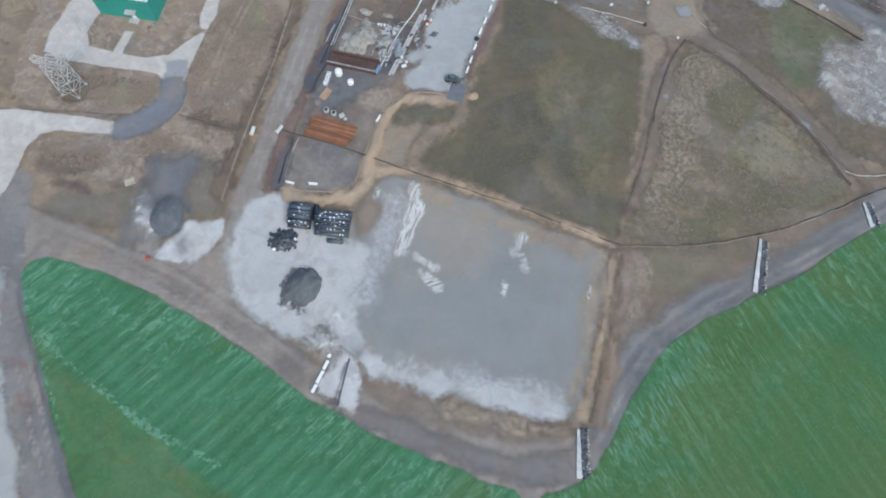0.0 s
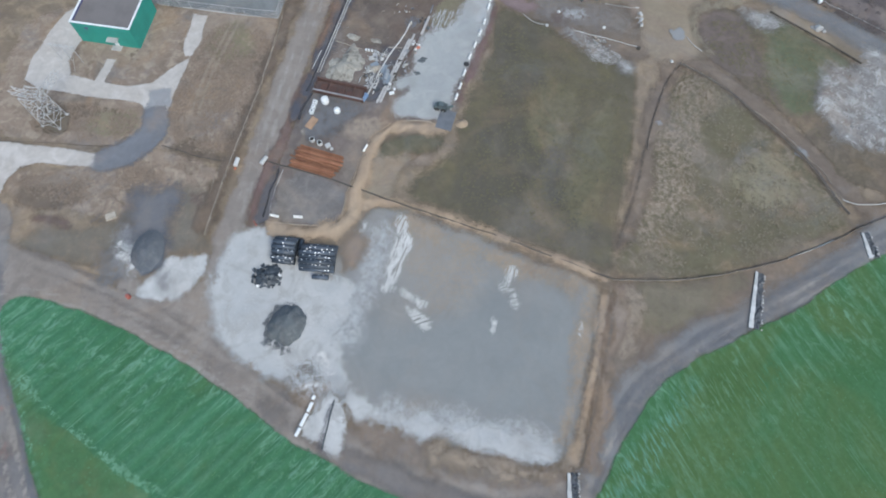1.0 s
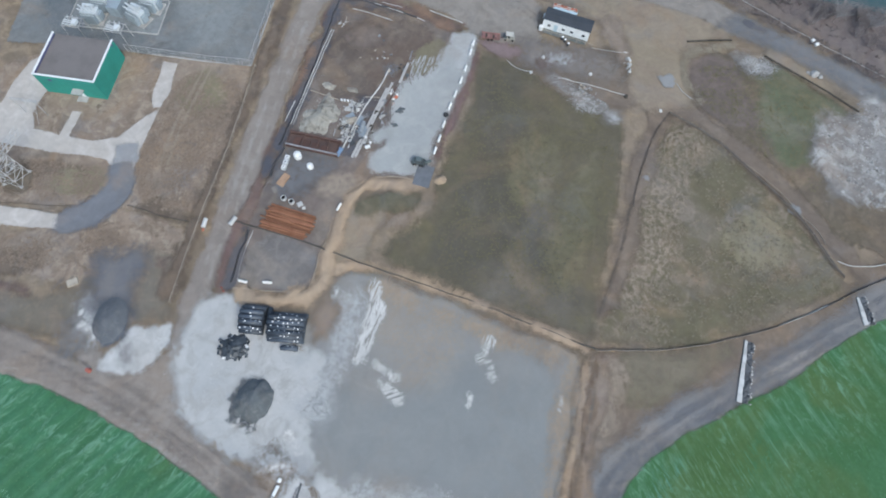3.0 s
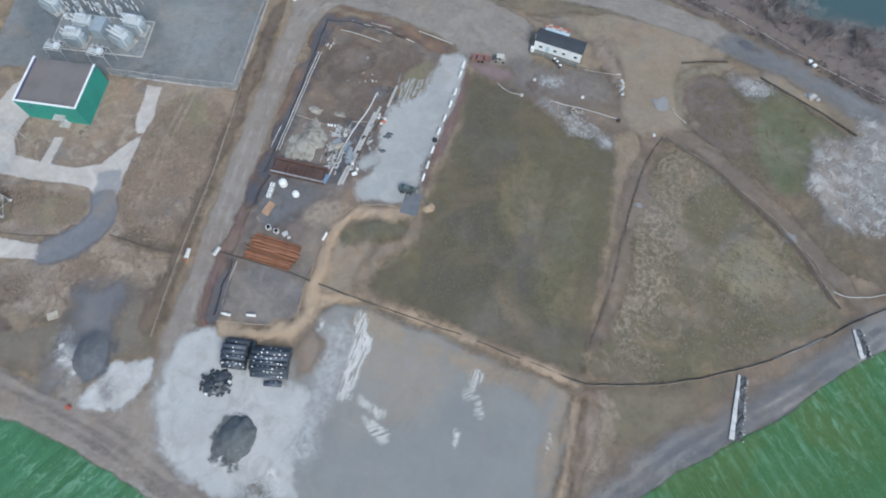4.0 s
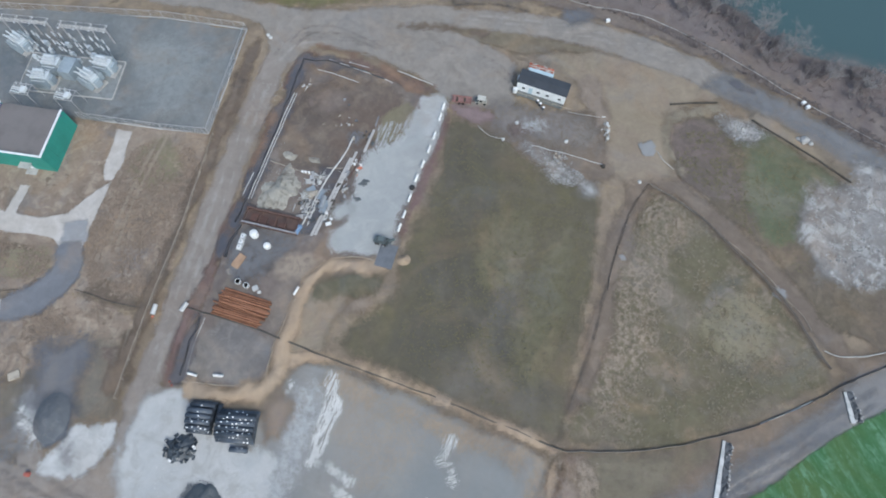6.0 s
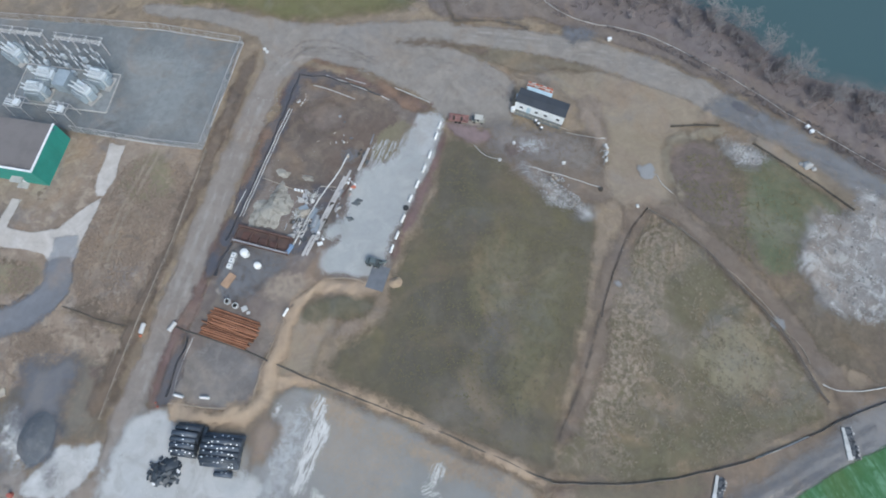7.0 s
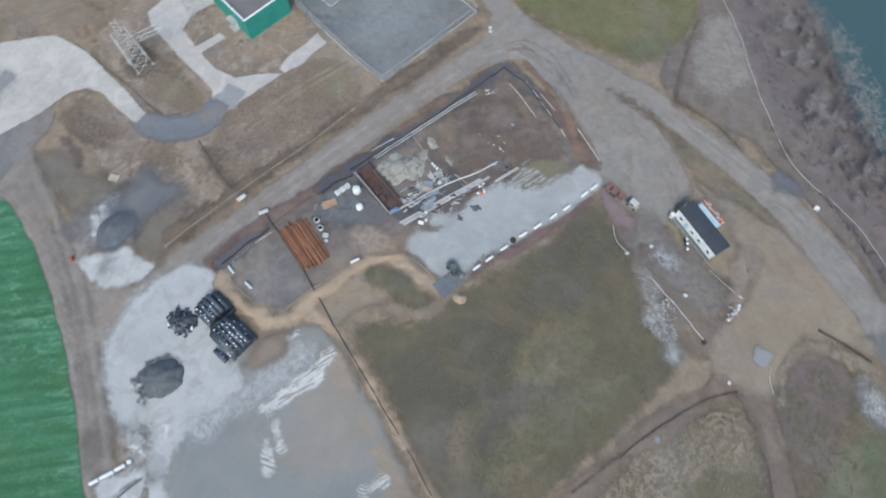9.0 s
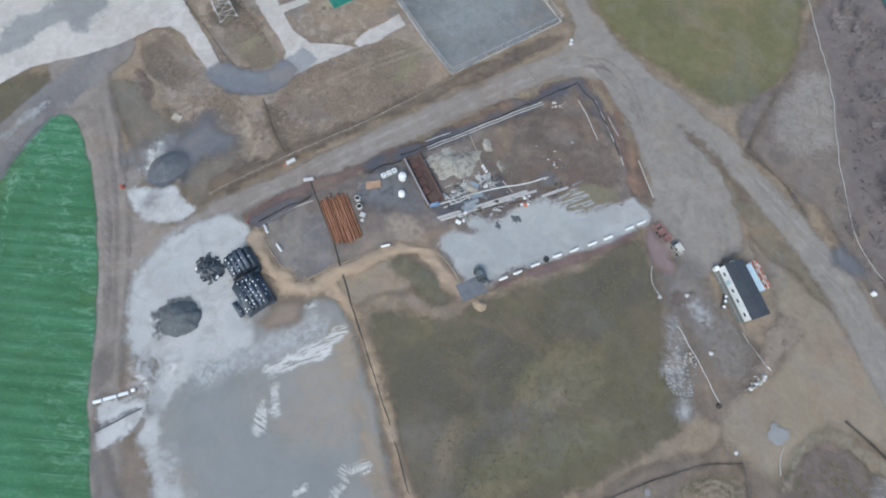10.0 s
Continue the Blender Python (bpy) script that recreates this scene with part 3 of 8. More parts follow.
# ---- ground ----
def ground():
    me = bpy.data.meshes.new("ground")
    k = np.linspace(-1, 1, 61)
    g = np.sign(k) * (np.abs(k) * 260 + np.abs(k) ** 6 * 2200)
    X, Y = np.meshgrid(g, g + 80, indexing="ij")
    n = len(g)
    i, j = np.meshgrid(np.arange(n - 1), np.arange(n - 1), indexing="ij")
    f = np.stack([i * n + j, (i + 1) * n + j, (i + 1) * n + j + 1, i * n + j + 1], -1).reshape(-1, 4)
    me.from_pydata(np.stack([X, Y, X * 0], -1).reshape(-1, 3).tolist(), [], f.tolist())
    me.materials.append(MATS["soil"])
    tagged(new("ground", me), "bare brown winter soil with dry grass", "ground", kind="structure")


ground()

# open land, lowest layers first
sheet("grass_field", [(-100, 78), (-88, 76), (-62, 76), (-42, 72), (-40, 88), (-36, 112), (-40, 116), (-70, 116), (-100, 116)], "dry_grass", "dry straw-coloured grass beside the substation")
sheet("grass_field", [(-92, 69), (-72, 69), (-60, 76), (-44, 71), (-45, 55), (-53, 48), (-60, 54), (-76, 60), (-88, 60)], "dry_grass", "rough dry grass with bare brown patches")
sheet("grass_field", [(-99, 28), (-96.5, 38), (-90, 44.5), (-86.8, 39.8), (-86.2, 32.5), (-87.5, 24), (-92, 20)], "meadow", "dull olive rough grass beside a gravel track")
sheet("dirt_ground", [(40, 47), (62, 47), (98, 60), (104, 62), (104, 52), (75, 40), (52, 31), (38, 18), (33, 12), (36, 30)], "dirt_brown", "bare brown dirt bank beside the grey pad")
sheet("meadow", [(-5, 64.8), (-2, 69.8), (3, 74), (9, 78), (8, 83), (10.3, 89.5), (14.9, 103.6), (17.5, 120), (24, 121), (30.5, 115), (36, 111), (41.4, 106), (51, 103.4), (52, 97.7), (50, 88), (48, 80), (45.6, 70), (42, 56.3), (40.4, 48.5), (32.7, 50.5), (23.9, 54), (13.7, 58), (5.7, 61.4)], "meadow", "olive-brown winter meadow in a shallow basin", "meadow")
sheet("meadow", [(4, 66), (12, 74), (16, 92), (24, 86), (34, 78), (42, 66), (38, 52), (22, 57), (10, 62)], "meadow_dark", "dull grey-brown damp part of the meadow", "meadow")
sheet("meadow", [(15, 100), (18, 117), (25, 118), (30, 108), (28, 96), (20, 90)], "meadow_dark", "dull grey-brown damp part of the meadow", "meadow")
sheet("meadow", [(42, 49), (44, 54), (48, 61), (52, 73), (54.5, 85.6), (62, 102), (65, 103.5), (72.4, 99.4), (80, 91), (87.5, 78.5), (93, 69.5), (97, 62), (85.8, 56), (73.8, 51.5), (62.3, 48.2), (51.2, 47)], "meadow_tri", "patchy meadow with pale dry tussocks", "meadow")
sheet("meadow_patch", [(46, 56), (50, 68), (54, 82), (60, 97), (65, 102), (70, 98), (66, 88), (62, 74), (57, 60), (52, 50)], "tussock_pale", "pale dry tussocks on thin meadow", "meadow")
sheet("meadow_patch", [(62, 101), (66, 103), (74, 97), (72, 90), (64, 88), (60, 93)], "tussock_pale", "pale worn meadow near a fence corner", "meadow")
sheet("meadow_patch", [(72, 76), (80, 80), (86, 76), (84, 66), (76, 64), (71, 69)], "tussock_tan", "tan dry grass patch in the meadow", "meadow")
sheet("meadow_patch", [(66, 84), (74, 93), (80, 87), (76, 80), (68, 76)], "grass_olive", "olive grass patch in the meadow", "meadow")
sheet("meadow_patch", [(60, 50), (72, 54), (88, 59), (92, 64), (84, 64), (70, 60), (60, 56)], "grass_olive", "olive grass patch in the meadow", "meadow")
sheet("meadow_patch", [(30, 66), (36, 80), (42, 94), (47, 98), (46, 84), (41, 68), (36, 56)], "grass_olive", "olive grass patch in the basin", "meadow")
sheet("meadow_patch", [(22, 84), (28, 98), (38, 98), (36, 86), (28, 76)], "grass_olive", "olive grass patch in the basin", "meadow")
sheet("grass_patch", [(-49.5, 66), (-44.2, 70), (-43.4, 58), (-47, 52), (-50.5, 52), (-48, 58)], "brown_scrub", "dark brown rough grass beside the road", "grass")
sheet("grass_patch", [(-82, 54), (-72, 54.6), (-66, 56), (-62, 60), (-60, 50), (-64, 45), (-74, 47.6), (-84, 51)], "grass_dull", "dull grey-brown worn grass beside the road", "grass")
sheet("grass_patch", [(-54, 66), (-49, 66.6), (-45, 63), (-45.6, 53), (-48, 50.4), (-53, 50), (-53, 58)], "grass_dull", "dull grey-brown worn grass beside the road", "grass")
sheet("grass_patch", [(-52, 64.6), (-48.4, 65.2), (-45, 62.6), (-46.4, 60.4), (-50, 61)], "red_scrub", "dark red-brown dead growth beside the road", "grass")
sheet("grass_patch", [(-58, 74), (-46, 71), (-44, 73), (-50, 77), (-58, 78)], "brown_scrub", "dark brown rough grass along a pipe", "grass")
sheet("grass_patch", [(-92, 86), (-80, 86.6), (-66, 84), (-72, 82), (-90, 82)], "brown_scrub", "dark worn grass beside the drive", "grass")
sheet("grass_patch", [(-88, 64), (-78, 66), (-72, 62), (-80, 58), (-88, 60)], "brown_scrub", "dark brown rough grass beside the drive", "grass")
sheet("grass_patch", [(-52, 112), (-44, 110), (-41, 102), (-48, 98), (-54, 104)], "tussock_tan", "yellowish dry grass beside the substation", "grass")
sheet("grass_patch", [(-76, 84), (-68, 84.6), (-66, 80), (-72, 78), (-80, 80)], "tussock_tan", "yellowish dry grass between the drives", "grass")
sheet("grass_patch", [(-54, 84), (-46, 88), (-42, 100), (-46, 104), (-52, 94)], "tussock_pale", "pale straw grass beside the substation", "grass")
sheet("grass_patch", [(45, 45), (52, 46), (62, 46.4), (72, 48), (66, 43), (56, 38.4), (48, 35), (44.6, 38)], "olive_thin", "thin olive growth on brown dirt", "grass")
sheet("dirt_ground", [(52, 118), (58, 104), (53, 92), (51, 80), (46, 62), (42, 54), (45, 54), (51, 68), (56, 84), (62, 100), (68, 106), (66, 112)], "dirt_brown", "worn brown dirt track between the meadows")
sheet("dirt_ground", [(62, 106.5), (68, 104.4), (74, 100), (80, 93.6), (86, 86.4), (91, 79.6), (95, 73), (100, 66)], "dirt_brown", "trodden brown dirt along the silt fence", width=4.6)
sheet("meadow", [(68, 116), (71, 122), (81, 122), (90, 121.5), (97.5, 116.5), (103, 111), (116, 101), (130, 92), (125, 62), (108, 68), (101, 70.4), (97, 74), (93.4, 80.4), (87.4, 88.6), (80.6, 96.6), (75.4, 102), (70.7, 107)], "scrub_ground", "grey-brown rough grass on a low mound", "meadow")
sheet("meadow_patch", [(69, 120), (75.9, 122), (83, 117), (84.9, 108), (84, 100.8), (74, 102), (70, 112)], "mauve_scrub", "mauve-brown dead grass on the mound", "meadow")
sheet("meadow", [(85, 115), (90, 120.6), (97, 116), (103, 111.4), (108.4, 106.4), (104, 101), (97, 94), (90, 89), (86, 98)], "green_slope", "dull green grassy slope", "meadow")
sheet("dirt_ground", [(98, 61), (104, 67), (118, 66), (130, 70), (130, 62), (112, 56)], "dirt_brown", "bare brown dirt at a bend")
sheet("dirt_ground", [(20, 121), (33, 121), (48, 124), (55, 122), (60, 108), (52, 103), (42, 107), (32, 114), (22, 119)], "dirt_brown", "muddy brown ground before the site office")
sheet("dirt_ground", [(36, 139), (46.5, 141), (59, 141), (73, 136), (82, 131), (84, 127), (73, 125.5), (68, 121), (67.8, 115.9), (69.6, 108), (62.7, 105), (56, 104), (54.5, 111), (54, 123), (48, 133)], "tan_dirt", "smooth tan dirt spread by machines")
sheet("lawn", [(-34, 155), (-22, 152.5), (-10, 154), (0, 156.5), (7, 158), (11, 167), (11, 178), (4, 188), (-5, 200), (-60, 200), (-60, 156)], "lawn", "yellow-green lawn beyond the road", "lawn")
sheet("meadow", [(10, 158), (18, 156), (32, 156.5), (52, 153), (66, 147), (84, 139), (100, 129), (120, 115), (140, 100), (140, 130), (98, 146), (70, 178), (30, 205), (5, 215), (-8, 212), (12, 180)], "bank_brown", "grey-brown scrubby bank along the lake", "bank")
sheet("scrub_patch", [(17, 163), (13, 176), (15.1, 183.3), (21, 187.6), (27, 185), (27, 178), (31, 172), (29, 164), (22, 160)], "pale_scrub", "pale grey dead scrub on bare soil")
sheet("lake_bank", [(0, 200), (10, 190), (18, 185), (30, 173.5), (43, 162), (50, 157), (65, 154.5), (76, 149.5), (90, 140.5), (101, 132), (112, 124.5), (125, 116), (150, 108), (150, 132), (124, 140), (104, 143), (98, 150), (92, 157), (76, 167), (58, 177), (44, 190), (36, 200), (16, 212), (0, 214)], "bank_scrub", "purple-brown brush-covered lake bank", "bank")
sheet("verge", [(5.5, 145.8), (9.2, 148.2), (16.7, 149.2), (24, 148.4), (31, 147), (46, 143.8), (60, 140.4), (46, 141), (36, 138.4), (25, 143.2), (16.9, 144.8), (9.2, 144.6)], "verge_olive", "olive-brown grass strip between roads", "verge")
sheet("verge", [(-36.4, 116), (-34.2, 128), (-31.2, 142.5), (-28.2, 142), (-30.2, 130), (-33.4, 114)], "verge_dark", "brown grass strip beside the substation fence", "verge")

# roads
sheet("road", [(-130, 62), (-104, 55), (-92.4, 53), (-79.6, 49), (-66.6, 44), (-54, 38.5), (-41.3, 31.7), (-31.3, 25), (-21.8, 19.6), (-12.7, 15), (0.5, 12.6), (11.4, 9), (22.2, 7), (29.8, 7.6), (31, -4), (20, -6), (5, -3), (-17, 6), (-40, 20), (-66, 33), (-84, 34), (-92, 40), (-130, 50)], "road_dirt", "packed brown dirt road along the crop field", "road")
sheet("road", [(-92, 56), (-88, 40), (-85.5, 28), (-80, 17), (-72, 3), (-63, -12), (-54, -28)], "road_grey", "grey dirt track beside the crop field", "road", width=9)
sheet("road", [(29, -1), (34, 7), (39, 17), (44.5, 24.5), (52, 30), (62, 35), (70, 39.5), (79, 43.5), (93, 52), (104, 58.2), (125, 70)], "track_grey", "grey gravel track along the crop field", "road", width=7.5)
sheet("road", [(-42, 46), (-40.3, 57), (-38.6, 66), (-37.2, 73), (-35.4, 83), (-32.5, 98), (-29.6, 113), (-26.2, 130), (-22, 141)], "road_dirt", "packed dirt road beside the fenced yard", "road", width=6.0)
sheet("road", [(-60, 151), (-44, 151), (-30, 147), (-27, 140), (-24, 134), (-20, 134), (-17, 140.8), (-5.6, 138.6), (8.6, 133), (16, 127), (21, 124), (30, 123), (34, 124), (32, 131), (35, 137), (25, 142.4), (14, 147), (31, 146.5), (45, 144), (59, 140.5), (72.6, 135), (84, 128), (100, 119.5), (117, 104), (132, 92), (136, 98), (119, 111.6), (109, 119.7), (97, 128), (84.4, 137), (67, 145.5), (53, 150), (31, 153), (3, 153.5), (-10, 151.5), (-22, 151.5), (-35, 153), (-60, 157)], "north_dirt", "wide packed gravel road and turning area", "road")
sheet("road", [(-62, 47), (-54, 41.5), (-48, 41), (-42, 47), (-40, 40), (-37, 32), (-35, 27), (-42, 28.4), (-52, 34), (-62, 40)], "road_dirt", "packed dirt junction", "road")
for off in (-1.1, 1.1):
    sheet("wheel_track", [(-39.5 + off, 60), (-37.4 + off, 72), (-35.4 + off, 83), (-32.5 + off, 98), (-29.6 + off, 113), (-27 + off, 128)], "rut", "pale wheel track on the dirt road", "track", width=0.5)
    sheet("wheel_track", [(34 + off, 5), (40 + off, 16), (46, 23.5 + off), (58, 31.5 + off), (72, 39 + off), (90, 49 + off)], "rut", "pale wheel track on the gravel road", "track", width=0.6)
    sheet("wheel_track", [(-23 + off, 141), (-15, 144 - off), (-5, 142 - off), (6, 139 - off)], "rut_dark", "dark wheel track on the gravel road", "track", width=0.5)

for k, r in enumerate((0.0, 2.9)):
    sheet("wheel_track", [(-24.6 - 0.2 * r, 134 + r), (-21.8 - 0.5 * r, 139 + r), (-17.4 - 0.2 * r, 141.4 + r), (-11 + 0.2 * r, 140.4 + r), (-4 + 0.4 * r, 138 + r), (4 + 0.5 * r, 134.6 + r)], "rut_dark" if k % 2 else "rut", "curved wheel track on the gravel road", "track", width=0.5, wobble=0.2)
for o in (0.0, 2.2):
    sheet("wheel_track", [(14, 140 + o), (24, 137.4 + o), (31, 133 + o), (34, 127 + o)], "rut_dark", "dark wheel track on the turning area", "track", width=0.45, wobble=0.2)
    sheet("wheel_track", [(-86 + 0.4 * o, 40 + o), (-70, 38.2 + 0.6 * o), (-56, 33 + 0.7 * o), (-42, 25.6 + 0.8 * o), (-28, 17.4 + 0.9 * o), (-14, 10.2 + o)], "rut", "pale wheel track on the dirt road", "track", width=0.6, wobble=0.2)
    sheet("wheel_track", [(-41.5 + 0.7 * o, 46), (-38.6 + 0.7 * o, 60), (-37.8 + 0.7 * o, 67)], "rut", "pale wheel track at the junction", "track", width=0.5, wobble=0.2)
    sheet("wheel_track", [(20, 150.2 + 0.6 * o), (46, 147 + o), (64, 142.4 + o), (80, 135.4 + o), (96, 126 + o), (114, 111 + o)], "rut", "pale wheel track on the gravel road", "track", width=0.7, wobble=0.2)

sheet("wheel_track", [(-21.6, 141), (-20.7, 143.5), (-18.8, 145.4), (-15.4, 146.3), (-11.2, 146.2), (-7.5, 144.6), (0, 140.6)], "rut_dark", "dark wheel arc on the turning area", "track", width=0.45, cell=0.5, wobble=0.15)
sheet("wheel_track", [(-20.4, 139.6), (-19.3, 141.9), (-17.2, 143.7), (-13.8, 144.4), (-8, 143.4), (0, 139.4)], "rut_dark", "dark wheel arc on the turning area", "track", width=0.45, cell=0.5, wobble=0.15)
for o in (0.0, 1.7, 5.2, 6.6):
    sheet("wheel_track", [(-72.4 + o, 67.4), (-69.6 + o, 64.6), (-68.2 + o, 61.6), (-68.4 + o, 58.6), (-70.4 + o, 56.4)], "rut_dark", "dark wheel arc in rough grass", "track", width=0.42, cell=0.4, wobble=0.3)
for o in (0.0, 1.6):
    sheet("wheel_track", [(-77.4 - o, 55.6), (-78 - o, 61.3), (-76 - o, 64.6), (-71, 66.2 + o)], "rut_dark", "dark wheel arc in rough grass", "track", width=0.4, cell=0.4, wobble=0.3)
    sheet("wheel_track", [(-41.3 - o, 84), (-42.2 - o, 78.2), (-43.1 - o, 73.5), (-44.6 - o, 66.9), (-45 - o, 61.9)], "tussock_line", "pale trodden line in dry grass", "track", width=0.4, cell=0.4, wobble=0.3)
    sheet("wheel_track", [(-47 - o, 113), (-49.4 - o, 104), (-51.6 - o, 95), (-52.4 - o, 86)], "tussock_line", "pale wheel line in dry grass", "track", width=0.4, cell=0.4, wobble=0.3)
for k, (x, y, d) in enumerate(((-52.3, 80.7, 7), (-51.9, 78.9, 4.4), (-51.4, 77.5, 3.6), (-48, 83.4, 4), (-53.6, 88, 4.4), (-50.6, 91.8, 3.6), (-47, 96.6, 3.4))):
    sheet("wheel_track", [(x, y), (x + d / 2, y + 0.3), (x + d, y - 0.4)], "rut_dark", "dark scrape across dry grass", "track", width=0.4, cell=0.4, wobble=0.4)

sheet("verge", [(5.6, 146.6), (12, 147.2), (20, 146.4), (26, 145)], "brown_scrub", "dark brown grass strip between roads", "verge", width=1.7, cell=0.6)

for o in (-2.1, 0.4, 2.3):
    sheet("wheel_track", [(33 + o, 5), (39.2 + o, 16), (45 + 0.7 * o, 24 - 0.5 * o), (57, 32 - o), (71, 39.4 - o), (90, 49.6 - o), (104, 57.4 - o)], "rut_blue", "blue-grey wheel lane on the gravel track", "track", width=1.0, wobble=0.3)
for o in (0.0, 1.9, 4.6):
    sheet("wheel_track", [(-80, 44 + o), (-64, 38.6 + o), (-50, 32.4 + o), (-36, 23.6 + o), (-24, 16.4 + 0.8 * o)], "rut_faint", "grey wheel lane on the dirt road", "track", width=0.8, wobble=0.3)

sheet("dirt_ground", [(90.2, 123.8), (101.3, 119.6), (110.9, 111.3), (115, 104.6), (111, 105.8), (103.5, 112), (97.6, 116.8), (91.3, 121.4)], "sand_wash", "tan dirt strip above the log edging", "ground", cell=0.7)
sheet("road_patch", [(84, 132.4), (92, 127.6), (105, 120.6), (118, 110.2), (128, 101)], "road_blue", "damp blue-grey part of the gravel road", "road", width=7.0)
sheet("wheel_track", [(80, 131.4), (92, 126.8), (105, 119.8), (118, 109.4)], "rut_blue", "blue-grey wheel lane on the gravel road", "track", width=1.6, wobble=0.4)

sheet("road_patch", [(-26, 17.4), (-18, 13.4), (-8, 9.6), (4, 6.6), (14, 4), (24, 2.4), (30, 4.6), (31, -0.4), (20, -2.6), (8, 0.6), (-6, 5), (-20, 12), (-30, 19)], "road_damp", "damp mauve-brown part of the dirt road", "road")
# crop field
sheet("crop_field", [(-61.5, -5.8), (-69, 5.8), (-73.4, 14), (-78, 22.7), (-82.6, 31.8), (-84, 37), (-81.5, 40), (-73.5, 38.8), (-65, 35.8), (-54, 31.5), (-40.2, 24), (-30.5, 17.5), (-23.5, 13.2), (-16.7, 9.6), (-10, 6.2), (-3.5, 3.8), (5, 1), (11.3, -1.8), (19.6, -3.6), (23, -40), (-30, -60)], "crop", "green young crop in drilled rows", "crop field", cell=1.2)
sheet("crop_field", [(19, -3.6), (25.9, -3.2), (29.8, -1), (32.6, 2.1), (37.7, 9.9), (41.6, 15.9), (46.4, 22.8), (52.3, 27.6), (61.2, 32.1), (69.3, 36.7), (77.2, 40), (84.3, 44), (91.7, 49.5), (104, 55.2), (130, 66), (130, -60), (19, -60)], "crop_east", "green young crop in drilled rows", "crop field", cell=1.5)
sheet("crop_field", [(-74.4, 18.4), (-69, 16), (-63.6, 12.6), (-58.6, 9.6), (-54, 6.2), (-46.2, 2), (-38, -3), (-20, -14), (-30, -40), (-50, -25), (-60, -8), (-68.6, 6.4)], "crop_dark", "darker unstreaked corner of the green crop", "crop field")
sheet("crop_field", [(56.5, 28.2), (67.7, 32.0), (77.2, 26.5), (66.4, 18.9), (56.3, 19.2)], "crop_olive", "duller brownish-green patch of the crop", "crop field")
sheet("crop_field", [(33.6, 3.1), (39.8, 11.3), (48.5, 20.1), (54.6, 27.0), (57.2, 24.8), (50.1, 14.7), (42.1, 3.3)], "crop_blue", "pale bluish-green edge of the crop", "crop field")
sheet("crop_line", [(-75.6, 23.4), (-73.4, 20.2), (-69.5, 18), (-63.7, 14.4), (-58.8, 11.3), (-54, 7.8), (-49.5, 5.2), (-46.2, 3.8), (-37.6, 0)], "crop_pale", "pale tramline through the crop", "crop field", width=0.9)
sheet("crop_line", [(-75.4, 23.2), (-74.4, 21.6), (-73.2, 20.4), (-71.4, 19.2)], "crop_pale", "pale thin patch beside the tramline", "crop field", width=1.7)
sheet("ditch", [(-83.4, 34.4), (-80.9, 27.8), (-77.8, 22.2), (-74.5, 16.4), (-71.2, 9.6), (-68.3, 3.4), (-65, -2.6), (-60, -12)], "ditch_blue", "narrow blue-grey ditch along the crop", "ditch", width=0.9, cell=0.5, wobble=0.2)
sheet("crop_line", [(-82.6, 34.2), (-81, 29.6), (-78, 24.2), (-74.1, 17.6), (-71.4, 12.4), (-68.7, 6.9)], "crop_pale", "pale thin edge of the crop", "crop field", width=0.6)
sheet("red_soil", [(-81, 18), (-77.8, 17.6)], "red_soil", "faint red smear on the track", "soil", width=1.2, cell=0.5)
sheet("red_soil", [(-77.2, 11.8), (-74.6, 9.2)], "red_soil", "faint red smear on the track", "soil", width=1.6, cell=0.5)
for o in (0.0, 2.6):
    sheet("wheel_track", [(-79.4 + o, 18), (-76.6 + o, 12.5), (-73 + o, 5.5), (-68.8 + o, -2.3)], "rut", "pale wheel lane on the grey track", "track", width=0.8, wobble=0.3)

# grey pad, white stone, sand
sheet("gravel_pad", [(-9.9, 63), (-0.9, 60.2), (10.5, 56.2), (23, 51.2), (34, 47.6), (39, 45), (37, 35.7), (34, 25.9), (31.6, 17.9), (29, 10.2), (24, 9), (15.8, 11), (7.1, 13), (-1.8, 15.5), (-10.7, 18.5), (-17.9, 24.4), (-22, 27), (-19, 34), (-18, 42.7), (-20, 47), (-15.2, 52), (-12.5, 58)], "pad_grey", "smooth pale grey gravel pad", "pad")
sheet("pad_patch", [(-2.5, 57), (9, 55), (17, 46.5), (10.5, 40), (8.5, 34.5), (3.6, 34.6), (-0.6, 42), (-2.6, 50)], "pad_tan", "tan dusty patch of the grey pad", "pad", cell=1.5)
sheet("pad_patch", [(5.7, 58.6), (16, 53.6), (26, 49.6), (35, 46.2), (39, 45), (38, 41), (33.8, 43), (25.4, 46), (14, 50.4), (7, 54)], "pad_tan", "tan dusty edge of the grey pad", "pad", cell=1.5)
sheet("pad_patch", [(-16.3, 36.7), (-11.5, 40.4), (-3.8, 35.3), (5, 38), (11, 41), (18, 46), (29.6, 43.7), (35, 39.5), (32.6, 25), (28, 18.4), (19, 17.3), (9.9, 18.3), (1, 21.5), (-9.7, 22.9), (-14.1, 27.6)], "pad_damp", "damp blue-grey middle of the pad", "pad", cell=1.5)
sheet("stone_area", [(-39.4, 56), (-36.5, 57.6), (-31.5, 57), (-29, 55.6), (-24.9, 50), (-18, 46), (-12, 44), (-15, 36.5), (-17.4, 31.5), (-13, 25), (-12.6, 19.6), (-17, 21.5), (-20.3, 27.8), (-23.9, 26), (-26.9, 24.2), (-32.5, 26.7), (-36.2, 29.5), (-40.7, 35), (-42.8, 41.3), (-41.1, 47.9)], "stone_white", "white crushed stone spread on the ground", "crushed stone", cell=0.7)
